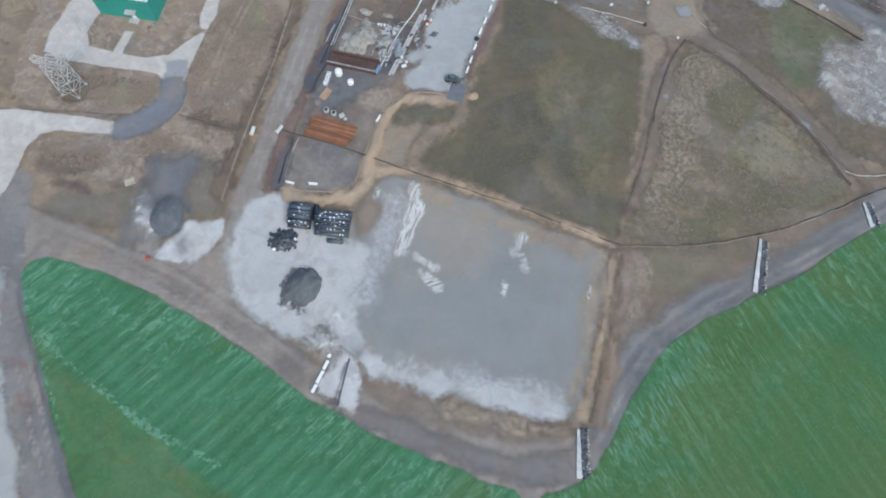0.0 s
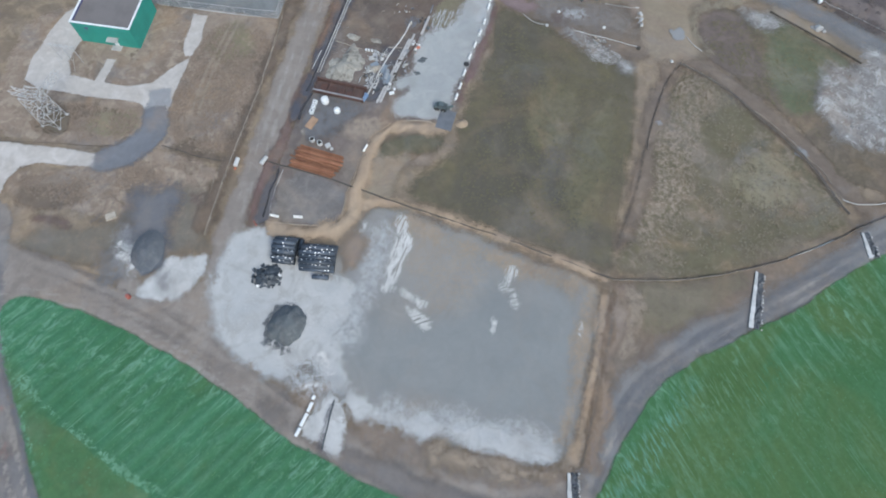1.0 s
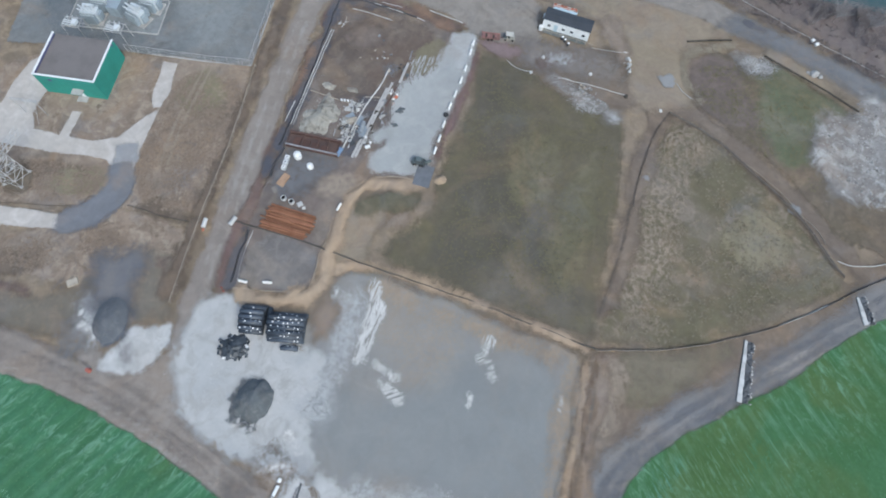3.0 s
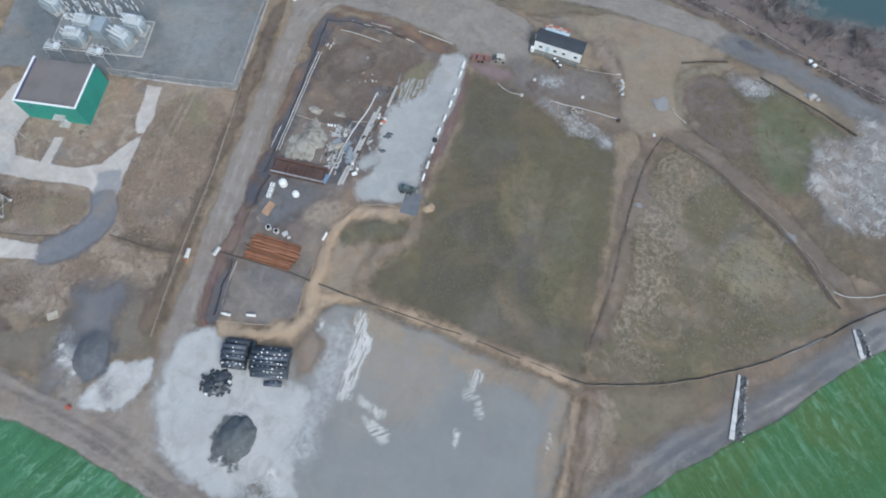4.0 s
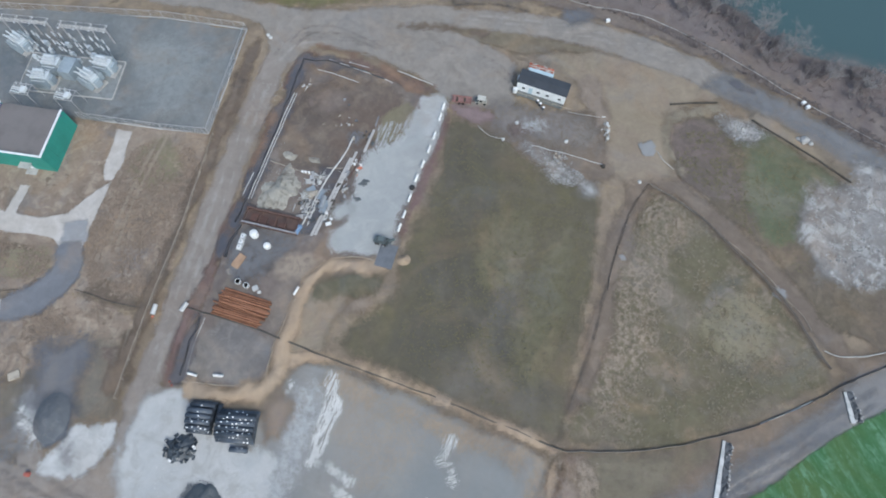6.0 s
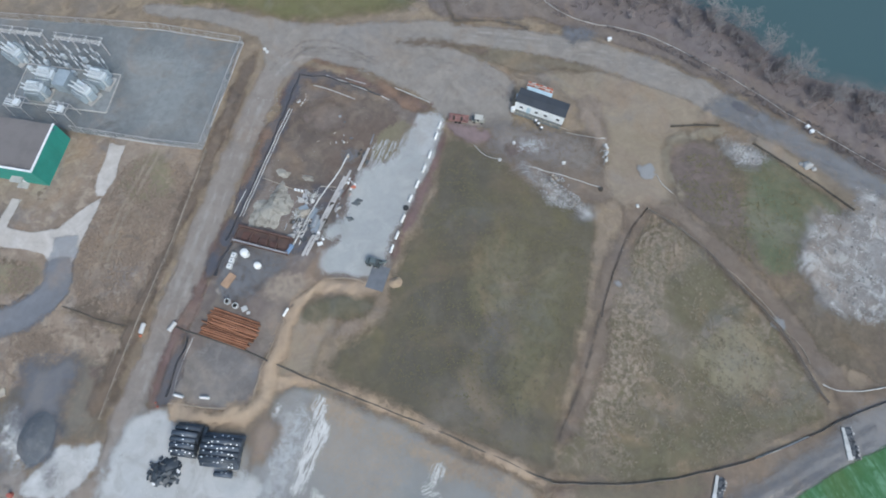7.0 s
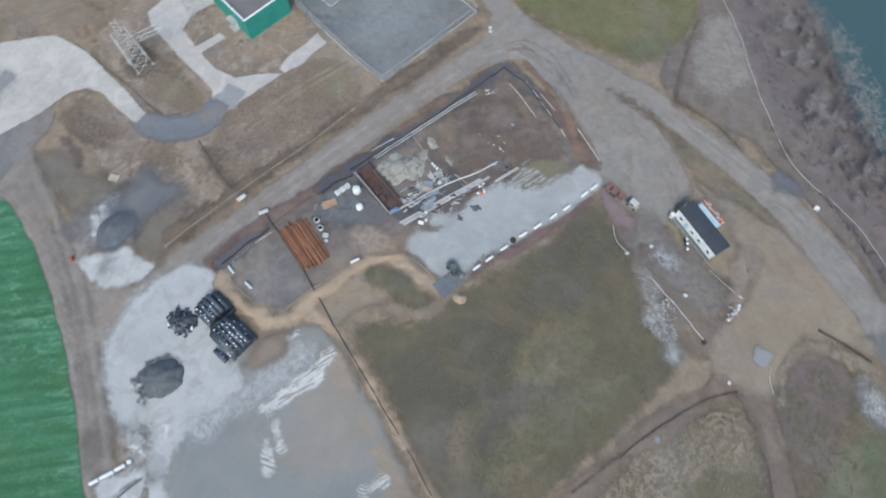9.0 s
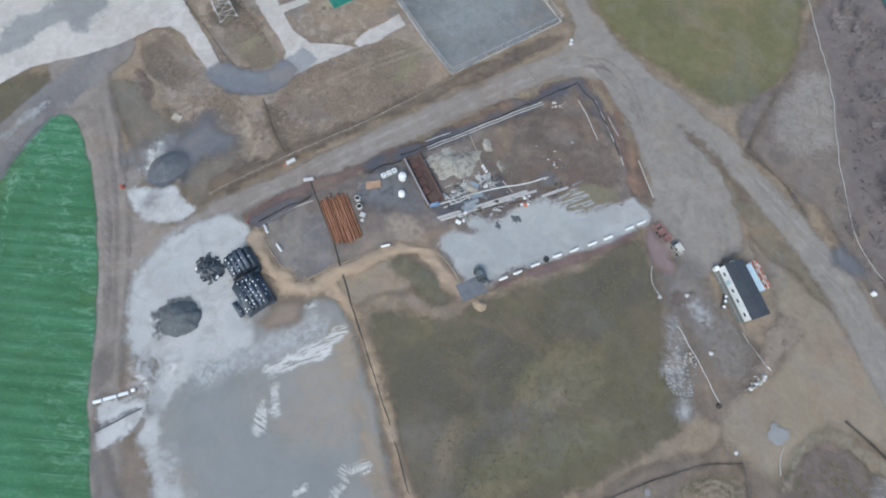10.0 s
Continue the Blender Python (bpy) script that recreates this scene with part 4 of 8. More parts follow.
sheet("dirt_ground", [(-12.2, 17.4), (-4.1, 15.8), (1.7, 14), (8.7, 12), (16.3, 12), (22.6, 9), (28.4, 10.5), (30.6, 7.4), (24, 4.6), (14, 6), (2.5, 8.4), (-10.8, 12)], "brown_thin", "orange-brown soil below the pad's edge", "ground")
sheet("stone_area", [(-15.1, 24.3), (-10.2, 20), (-1.7, 17.9), (4.7, 18.2), (10, 15.9), (15.1, 15.3), (22.8, 14.1), (27.3, 12.8), (28, 10.6), (22.6, 9.2), (16.3, 12), (8.7, 12.2), (1.7, 14.3), (-4.1, 16), (-11.3, 17.7)], "stone_white", "white crushed stone along the pad's edge", "crushed stone")
sheet("stone_area", [(-53.4, 48.2), (-48.4, 48.2), (-44.6, 49.6), (-44.9, 45), (-47.4, 41.6), (-51.9, 40), (-56.4, 39.4), (-58, 40.8), (-57, 43.4), (-54.9, 45.6)], "stone_apron", "white crushed stone apron at a junction", "crushed stone", soft=1, cell=0.5)
sheet("stone_wash", [(-53.2, 44.6), (-52.4, 42.8)], "coal_thin", "grey smudge on the white apron", "gravel", width=1.2, cell=0.5)
sheet("stone_wash", [(-14.5, 33), (-11.5, 41), (-9.5, 48), (-9, 55)], "stone_wash", "pale stone dust drifting over the pad", "crushed stone", width=6.5)
sheet("stone_wash", [(-5, 19.4), (2, 17.8), (8, 16.8), (18, 15.4), (26, 13.6)], "stone_wash", "pale stone dust drifting over the pad", "crushed stone", width=3.6)
sheet("sand_wash", [(-4, 58.6), (2, 56.8), (12, 52.8), (24, 48), (32, 45)], "sand_wash", "tan sand washed onto the pad's edge", "sand", width=3.6)
sheet("sand_wash", [(36, 44), (35, 36), (32.6, 27), (30, 19), (28, 14)], "sand_wash", "tan sand washed onto the pad's edge", "sand", width=2.6)
for line, w, m in (([(-4.4, 59.2), (-3.9, 57), (-3.6, 54.6)], 1.5, "lime_raked"), ([(-3.2, 53.8), (-4.6, 49), (-6.8, 43.4)], 3.2, "lime_raked"), ([(-2.8, 42.2), (-1.2, 41.2), (0.2, 40)], 2.0, "lime_raked"), ([(-2.4, 39.2), (-0.4, 37.4), (1.4, 36)], 2.2, "lime_hatched"), ([(19.4, 47.8), (18.8, 45)], 1.8, "lime_raked"), ([(17.6, 44), (20.4, 43), (19.6, 41)], 2.2, "lime_hatched"), ([(33.5, 37), (33, 34)], 0.6, "lime"), ([(15.6, 37), (15.2, 34.5)], 0.4, "lime"), ([(-18.6, 29), (-16.6, 25.4)], 1.2, "lime"), ([(-12, 58.2), (-12.8, 55.8)], 0.8, "lime")):
    sheet("lime_patch", line, m, "white lime streaks scraped over the pad", "lime", width=w, cell=0.5)
sheet("dirt_ground", [(-22, 25), (-17, 24), (-14, 20), (-17, 16.5), (-24, 20)], "pale_soil", "tan churned dirt at the pad's corner", "ground")
sheet("stone_wash", [(-23.4, 24.6), (-20.4, 23.4), (-17.4, 22.6), (-15, 20.6)], "stone_wash", "pale stone dust on tan dirt", "lime", width=3.4, cell=0.5)
sheet("lime_patch", [(-21.8, 22.8), (-18.4, 23.4)], "lime", "white lime blotches on tan dirt", "lime", width=0.9, cell=0.4)
sheet("coal_area", [(-63.2, 64), (-60, 65.6), (-54.6, 65.2), (-52.6, 62.6), (-53, 58), (-54, 54), (-54.6, 49), (-57.4, 47), (-60.5, 47.6), (-62.8, 48.6), (-63.2, 54), (-62.6, 59.6)], "coal_grey", "dark grey spread of fine gravel", "gravel")
sheet("coal_area", [(-65, 49.4), (-61, 52), (-59, 47), (-61.4, 43), (-65.6, 44)], "coal_thin", "thin grey dust beside the gravel heap", "gravel")

# fenced yard
sheet("yard", [(-35, 58), (-34.2, 65.7), (-32.1, 74), (-29.6, 84.3), (-26.6, 98), (-23.9, 106.7), (-20.7, 124), (-16.5, 135.6), (-8, 135), (3.2, 130.4), (11.6, 126.8), (16.4, 125.5), (17.2, 120.4), (13.5, 108), (9.9, 99), (7.3, 88), (4.5, 82), (0, 84.6), (-6.5, 84.4), (-9.9, 81), (-12.3, 76), (-15.6, 68.5), (-17.3, 63.8), (-17.2, 58), (-22, 56.5), (-30, 57.4)], "yard_mud", "muddy dark grey-brown construction yard", "yard")
sheet("yard", [(-19, 128), (-16, 134), (-8, 133), (3, 128.5), (8, 125), (7, 116), (2, 112), (-5, 111), (-8, 104), (-22, 106), (-21, 118)], "yard_brown", "muddy red-brown part of the yard", "yard")
sheet("yard", [(-33, 59), (-32.2, 67.5), (-29, 70), (-23.8, 68.9), (-16.6, 66.7), (-17.2, 62.6), (-18.5, 58), (-23.2, 57.4), (-29, 58.4)], "yard_grey", "level grey stone yard corner", "yard")
sheet("yard", [(2, 118), (6, 124), (10, 125), (9.5, 116), (6, 113), (1, 112)], "yard_green", "mossy yellow-green ground in the yard", "yard")
sheet("dirt_ground", [(-19, 84), (-12, 86), (-8, 84), (-12, 80.5), (-17, 80)], "sand_wash", "yellow sandy patch in the yard", "sand")
sheet("gravel_strip", [(17, 125.8), (10, 126.3), (10.5, 120), (8, 114), (3, 113), (0, 112), (-2.9, 101.6), (-4.5, 98), (-6, 93), (-8, 89), (-6.6, 85.5), (0.7, 85.6), (6, 87), (9.6, 99), (13.2, 109.5), (15.8, 120.3)], "gravel_pale", "pale grey crushed-stone strip in the yard", "gravel", cell=0.6)
sheet("lime_patch", [(10.4, 125.2), (16.6, 125), (15.8, 121.6), (14.4, 116), (12.6, 116.5), (11.4, 121)], "stone_white", "white stone at the yard's gate", "lime", cell=0.5)
sheet("gravel_scrape", [(-0.4, 110.6), (0.8, 115.4), (3.4, 118.2), (6.4, 117.4), (9, 119.4), (10, 116), (7, 113), (3, 111.6)], "stone_scraped", "pale stone scraped into the mud", "gravel", cell=0.5)
sheet("sand_spill", [(40, 46.2), (44.5, 45.4), (46.6, 41), (43.6, 34), (39.6, 29), (38, 34)], "sand_wash", "tan sand washed beside the pad", "sand")
sheet("rust_bank", [(-36.2, 57), (-36, 64), (-33.8, 73), (-31, 84), (-28, 97), (-25.2, 107), (-22, 122), (-19.8, 133), (-16.5, 138)], "rust_soil", "red-brown soil bank along the yard", "bank", width=2.0)
sheet("rust_bank", [(-17, 137.5), (-8, 136), (3, 132), (12, 128)], "rust_soil", "red-brown soil bank along the yard", "bank", width=2.2)
sheet("dirt_ground", [(-14, 62), (-13.5, 70), (-10.5, 78), (-6, 81), (-2, 79), (-1, 75), (-2.4, 72.6), (-5, 69.8), (-6.4, 66), (-8, 63)], "tan_dirt", "bare sandy soil at the meadow's corner")
sheet("grass_islet", [(-10.2, 77.6), (-7.4, 80.4), (-1.5, 81.6), (3, 81.6), (6, 80), (5, 77.4), (2, 76.8), (-1.8, 75.6), (-6.2, 73.8), (-9.4, 74.8)], "meadow_tongue", "dark olive grass tongue beside the sand", "meadow")
sheet("dirt_ground", [(-6, 71.6), (-2.6, 73), (1.4, 74.8)], "pale_soil", "pale dry soil at the meadow's corner", width=1.6)

# substation and drives
sheet("concrete_drive", [(-98.5, 26), (-98.7, 33), (-98, 39), (-94, 49), (-91.5, 58), (-90.8, 66), (-89, 69.4), (-85, 70.6), (-72.6, 69.8), (-73.2, 73.3), (-86, 74.6), (-96, 75.5), (-106, 74), (-114, 64), (-124, 50), (-124, 30)], "concrete_drive", "pale concrete driveway", "driveway", soft=0, cell=0.6)
sheet("concrete_drive", [(-86, 116), (-90, 113), (-92.5, 107), (-94.5, 97), (-94.4, 92.6), (-91, 90.2), (-77, 88.4), (-66.3, 87.2), (-63, 84.2), (-59.6, 84.4), (-58.9, 91), (-57, 101), (-60.6, 97.6), (-64.6, 92.8), (-69.8, 91.6), (-75.8, 92.6), (-74.2, 99.6), (-76.8, 99.6), (-78.3, 93), (-84.4, 94), (-85.5, 98.4), (-84.6, 103), (-82, 108), (-82, 116)], "concrete_drive", "pale concrete driveway looping round a green building", "driveway", soft=0, cell=0.6)
sheet("asphalt_drive", [(-73.4, 74), (-68.6, 75.6), (-65.2, 78.8), (-64.2, 82), (-64.2, 86), (-62.6, 88.4), (-60, 89), (-59, 83), (-59.8, 77), (-63.2, 72), (-68, 69.6), (-72.8, 69.2)], "wet_asphalt", "dark blue-grey asphalt driveway bend", "driveway", cell=0.5, soft=1)
sheet("concrete_slab", [(-58.6, 114.2), (-55.1, 114), (-55.8, 105.9), (-57, 101), (-58.4, 101), (-59.4, 103)], "concrete_drive", "pale concrete path slab", "path", soft=0, cell=0.6)
sheet("asphalt_patch", [(-113.6, 36), (-113.4, 42.1), (-109.6, 48.6), (-112.4, 53), (-104, 63), (-101.4, 60.3), (-101, 55.5), (-99.2, 52.1), (-104.3, 49), (-105.4, 43.9), (-104, 40.1), (-105.6, 32)], "asphalt_worn", "pale grey worn asphalt between concrete drives", "driveway", soft=1)
sheet("asphalt_patch", [(-110, 50), (-112.4, 54), (-104.4, 63), (-101.4, 60.3), (-101, 55.5), (-99.4, 52.4), (-104.3, 50)], "asphalt_dull", "darker grey worn asphalt between concrete drives", "driveway", soft=1)
sheet("gravel_edge", [(-84.6, 19), (-85.6, 25), (-86.4, 30), (-87.6, 36.7)], "gravel_pale", "pale gravel edge of the track", "gravel", width=1.0)
sheet("stone_area", [(-85, 20), (-81.6, 15.6), (-76, 4.4), (-71, -7), (-66, -17), (-74, -18), (-84, 2)], "gravel_pale", "pale crushed stone beside the track", "crushed stone")
sheet("substation_yard", [(-97, 148), (-75, 148.2), (-54.5, 146.4), (-33.4, 144), (-35.6, 130), (-37.9, 114.2), (-48.6, 115), (-60.8, 116.6), (-80, 118), (-97, 119)], "sub_gravel", "grey gravel yard of a substation", "yard", soft=0)

# shade under the switchgear, painted as a darker sheet of gravel
sheet("yard_patch", [(-92, 140), (-78, 138.6), (-64, 138), (-60.4, 133), (-60.7, 124), (-70, 120), (-90, 121)], "sub_shade", "gravel under the switchgear with its shade painted dark blue-grey", "gravel")
sheet("yard_patch", [(-60, 138.6), (-48, 141), (-42, 137.2), (-41.6, 128.1), (-44, 119.8), (-51.3, 119.4), (-56.1, 128.7)], "sub_pale", "pale worn gravel in the substation yard", "gravel")

# rubble and puddles
sheet("rubble_field", [(102.2, 105.4), (109.2, 105.8), (112.3, 112.9), (118.2, 109), (128, 100), (124, 80), (112, 80.5), (100, 80.5), (96.6, 86), (95.5, 95.1), (99.1, 101.8)], "rubble", "pale grey rubble and broken stone", "rubble")
sheet("rubble_field", [(82, 122), (90, 121.6), (92, 117), (86.5, 116), (82.4, 119.4)], "rubble", "pale broken stone beside the road", "rubble")
sheet("rubble_field", [(35.6, 113.4), (39, 110.6), (43, 107.6), (47, 105), (49.6, 102.2)], "rubble", "grey stones along the meadow's edge", "rubble", width=2.6)
sheet("scrub_patch", [(50.3, 133), (52.9, 133.9), (55, 128.1), (55.1, 122), (53.6, 118), (51.8, 123), (49.9, 123.6), (48.2, 127.1)], "pale_soil", "pale pinkish-tan bare soil beside the site office")
for x, y, r in ((64.2, 113.7, 1.5), (55.8, 86.6, 1.2), (88.9, 79.0, 1.1)):
    sheet("puddle", [(x + r * math.cos(a) * (1.2 if k % 2 else 0.8), y + r * math.sin(a)) for k, a in enumerate(np.linspace(0, 5.4, 7))], "puddle", "shallow grey rain puddle", "puddle", cell=0.5)


sheet("wet_patch", [(44.4, 151), (46.4, 153), (50, 153.6), (53.6, 151.4), (50.4, 149.4), (47, 149)], "wet_soft", "damp grey patch on the road", "puddle")
sheet("wet_patch", [(84, 135), (90, 132), (92, 129.6), (87, 131)], "wet_mud", "damp grey patch on the road", "puddle")
sheet("wet_bank", [(-17.6, 136), (-19.4, 130), (-21.2, 121.5), (-23.8, 110), (-26.6, 99), (-28.6, 91), (-30.2, 84)], "film_mud", "damp blue-grey mud strip along the yard", "mud", width=2.6)
sheet("wet_bank", [(-17.6, 136), (-12, 135.2), (-6, 133.4), (2, 130.4)], "film_mud", "damp blue-grey mud strip along the yard", "mud", width=2.0)
sheet("wet_bank", [(-34.2, 58.6), (-33.8, 64), (-32.2, 71)], "film_mud", "damp blue-grey mud strip along the yard", "mud", width=2.0)


# lake
def lake():
    m, n, l = _nodes("lake_water")
    p = n["Principled BSDF"]
    p.inputs["Base Color"].default_value = (0.066, 0.112, 0.118, 1)
    p.inputs["Roughness"].default_value = 0.12
    p.inputs["IOR"].default_value = 1.33
    g = n.new("ShaderNodeNewGeometry")
    bp = n.new("ShaderNodeBump")
    bp.inputs["Strength"].default_value, bp.inputs["Distance"].default_value = 0.25, 0.1
    l.new(_noise(n, l, g.outputs["Position"], 1.4, 4), bp.inputs["Height"])
    l.new(bp.outputs[0], p.inputs["Normal"])
    MATS["lake_water"] = m
    sheet("water", [(-14, 224), (20, 207), (34, 198), (42, 189.5), (48, 183.5), (57, 175), (66, 170.5), (75, 165), (84, 160), (91, 156), (97, 148.5), (103, 142.5), (112, 140), (125, 137.5), (150, 128), (300, 120), (300, 400), (-40, 400)], "lake_water", "still blue-grey lake water", "lake", cell=2.0)


lake()
SHORE = [(20, 207), (34, 198), (42, 189.5), (48, 183.5), (57, 175), (66, 170.5), (75, 165), (84, 160), (91, 156), (97, 148.5), (103, 142.5), (112, 140), (125, 137.5), (140, 132)]
sheet("shore_brush", SHORE, "shore_scrub", "soft purple-brown brush hanging over the water", "brush", width=4.0, cell=1.0)

sheet("mud_patch", [(26.1, 124.6), (32.2, 126.6), (37.7, 123.7), (45, 122.2), (52.6, 119.6), (52, 112.7), (44.6, 112.6), (37.5, 114.9), (30.4, 114.2), (26.8, 118)], "office_mud", "grey-mauve wet mud before the office", "mud", cell=0.8)
sheet("mud_patch", [(31.6, 117.4), (33.9, 119.9), (37, 119.2), (36, 117), (33.7, 115.8)], "mauve_scrub", "mauve-grey wet mud before the office", "mud", cell=0.6)
sheet("stone_wash", [(36, 119.2), (38.6, 119.2)], "stone_wash", "pale splash of stone dust in the mud", "lime", width=1.6, cell=0.5)
sheet("soil_strip", [(17.9, 121.6), (15.6, 113), (12.6, 104.6), (10.2, 97.4), (8.2, 90.6)], "red_mud", "dark mauve soil along the barriers", "soil", width=1.2, cell=0.5)
sheet("mud_patch", [(-16, 128), (-8, 129), (-4, 124), (-10, 120), (-17, 122)], "mauve_scrub", "mauve-grey smeared mud in the yard", "mud", cell=0.7)
sheet("mud_patch", [(-6.4, 113.4), (-3.4, 117), (-0.8, 114.6), (-4, 111)], "rut_blue", "blue-grey smeared mud in the yard", "mud", cell=0.7)
sheet("red_soil", [(-83.4, 56.9), (-79.4, 58), (-75.6, 57.2), (-74, 55), (-78.6, 55.3)], "rust_soil", "red-brown bare soil in rough grass", "soil", cell=0.6)
for r in (1.6, 2.8, 4.0):
    sheet("wheel_track", [(65.1 + r * math.cos(a), 95.4 + 0.95 * r * math.sin(a)) for a in np.linspace(-0.4, 3.2, 9)], "tussock_line", "pale turning circle in the meadow", "track", width=0.45, cell=0.4)
sheet("orange_soil", [(1.6, 134), (3.9, 132.4), (7.5, 129.4), (10.3, 127)], "orange_soil", "orange-red bare soil on the bank", "soil", width=2.4, cell=0.6)
sheet("orange_soil", [(-15, 140.2), (-10, 138.6), (-6, 137.4)], "orange_soil", "orange-red bare soil on the bank", "soil", width=1.6, cell=0.6)
sheet("orange_soil", [(-23.6, 119), (-25, 112), (-26.6, 106)], "orange_soil", "orange-red bare soil on the bank", "soil", width=1.0, cell=0.6)
sheet("orange_soil", [(-34.6, 72), (-35.8, 66), (-36.4, 60)], "red_mud", "dark red soil on the bank", "soil", width=1.3, cell=0.6)
sheet("mud_patch", [(17.4, 124.6), (22, 124.4), (26, 122.6), (27.6, 120.4), (24.6, 119.6), (20.6, 120.6), (17.4, 121.6)], "mauve_mud", "mauve-pink mud at the yard's gate", "soil", cell=0.5, soft=1)
sheet("asphalt_drive", [(-64.4, 86), (-64.6, 90.6), (-60, 91.6), (-59.2, 86.6)], "asphalt_pale", "pale worn asphalt at the drive's end", "driveway", cell=0.5, soft=0)

# ---- paints and plain materials ----
solid("green_paint", (0.035, 0.285, 0.235), 0.5, dirt=0.2, scale=0.6)
solid("white_paint", (0.82, 0.83, 0.84), 0.5, dirt=0.15)
solid("roof_grey", (0.20, 0.18, 0.175), 0.9, dirt=0.25, scale=0.5)
solid("parapet_blue", (0.12, 0.12, 0.24), 0.7)
solid("dark_roof", (0.055, 0.062, 0.075), 0.8, dirt=0.3, scale=0.8)
solid("steel_pale", (0.55, 0.535, 0.53), 0.45, 0.3, dirt=0.3)
solid("steel_rusty", (0.31, 0.145, 0.085), 0.85, 0.1, dirt=0.5, tint=(0.23, 0.10, 0.055), scale=2.0, random_amt=0.3)
solid("rust_dark", (0.095, 0.055, 0.048), 0.9, dirt=0.4, tint=(0.14, 0.075, 0.062))
solid("transformer_grey", (0.60, 0.645, 0.68), 0.5, dirt=0.2)
solid("transformer_dark", (0.33, 0.385, 0.43), 0.55, dirt=0.25)
solid("pad_concrete", (0.24, 0.255, 0.262), 0.9, dirt=0.3)
solid("porcelain", (0.68, 0.70, 0.72), 0.3, dirt=0.15)
solid("concrete", (0.46, 0.45, 0.44), 0.9, dirt=0.3, random_amt=0.12)
solid("concrete_white", (0.58, 0.575, 0.565), 0.85, dirt=0.25, random_amt=0.12)
solid("black_plastic", (0.082, 0.098, 0.125), 0.42, dirt=0.3, random_amt=0.3)
solid("black_film", (0.062, 0.075, 0.092), 0.5, dirt=0.4, scale=3)
solid("white_plastic", (0.80, 0.80, 0.79), 0.4, dirt=0.1)
solid("label_white", (0.82, 0.82, 0.82), 0.6, dirt=0.1)
solid("cage_wire", (0.45, 0.46, 0.47), 0.4, 0.6)
solid("plywood", (0.43, 0.28, 0.185), 0.8, dirt=0.3, scale=1.2)
solid("timber_pale", (0.46, 0.40, 0.33), 0.9, dirt=0.4, random_amt=0.25)
solid("timber_dark", (0.075, 0.065, 0.055), 0.9, dirt=0.4, random_amt=0.2)
solid("pipe_pale", (0.58, 0.57, 0.55), 0.5, dirt=0.35, random_amt=0.15)
solid("scrap", (0.25, 0.25, 0.26), 0.7, 0.2, dirt=0.5, random_amt=0.6)
solid("blue_paint", (0.20, 0.30, 0.46), 0.5, dirt=0.3)
solid("pale_blue", (0.50, 0.63, 0.70), 0.5, dirt=0.15)
solid("liner_blue", (0.105, 0.11, 0.128), 0.85, dirt=0.35, scale=0.5, tint=(0.13, 0.115, 0.112))
solid("red_paint", (0.21, 0.115, 0.105), 0.7, dirt=0.45, random_amt=0.2)
solid("orange_paint", (0.58, 0.19, 0.12), 0.6, dirt=0.3, random_amt=0.2)
solid("drum_red", (0.42, 0.13, 0.10), 0.6, dirt=0.3)
solid("machine_dark", (0.085, 0.098, 0.105), 0.6, dirt=0.3)
solid("teal_paint", (0.115, 0.145, 0.15), 0.6, dirt=0.3)
solid("roof_beige", (0.56, 0.54, 0.49), 0.6, dirt=0.25)
solid("cart_beige", (0.36, 0.35, 0.31), 0.6, dirt=0.35)
solid("trailer_red", (0.32, 0.175, 0.16), 0.75, dirt=0.45, random_amt=0.2)
solid("rubber", (0.04, 0.04, 0.042), 0.85)
solid("mat_grey", (0.16, 0.17, 0.19), 0.8, dirt=0.25)
solid("window_glass", (0.05, 0.06, 0.07), 0.1, dirt=0.0)
solid("stone_grey", (0.34, 0.33, 0.32), 0.9, dirt=0.4, random_amt=0.3)
solid("stone_black", (0.09, 0.095, 0.105), 0.85, dirt=0.4, random_amt=0.35)
solid("twig", (0.285, 0.25, 0.245), 0.9, dirt=0.2, random_amt=0.25)
solid("twig_pale", (0.32, 0.30, 0.298), 0.9, dirt=0.2)
solid("pipe_muddy", (0.10, 0.09, 0.08), 0.9, dirt=0.4, scale=0.4)
solid("fabric_black", (0.195, 0.168, 0.148), 0.9, dirt=0.4)


def mesh_of(bm, material, name):
    me = bpy.data.meshes.new(name)
    bm.to_mesh(me)
    bm.free()
    me.materials.append(MATS[material])
    return me


def piece(name, me, parent, m, label=""):
    """A part that shares its mesh with others of its kind."""
    ob = new(name, me)
    ob.parent = parent
    ob.matrix_basis = m
    return tagged(ob, label)


def lone(name, bm, material, m, label, category, group="", kind=""):
    ob = new(name, mesh_of(bm, material, name))
    ob.matrix_basis = m
    return tagged(ob, label, category, group, kind)


def turn_of(a, b):
    return math.degrees(math.atan2(b[1] - a[1], b[0] - a[0]))


def ridge(name, line, width, height, material, label, category="bank", cell=0.5):
    """A low bank of loose soil along a line, round on top, with an uneven crest."""
    ob = sheet(name, line, material, label, category, cell=cell, width=width)
    for v in ob.data.vertices:
        d = ob.data.attributes["rim"].data[v.index].value
        k = min(1.0, max(0.0, d / (width / 2)))
        end = min(math.hypot(v.co.x - line[0][0], v.co.y - line[0][1]), math.hypot(v.co.x - line[-1][0], v.co.y - line[-1][1]))
        v.co.z += min(1.0, end / 4) * height * (1 - (1 - k) ** 2) * (0.75 + 0.5 * noise.noise((v.co.x * 0.5, v.co.y * 0.5, 3.0)))
    return ob


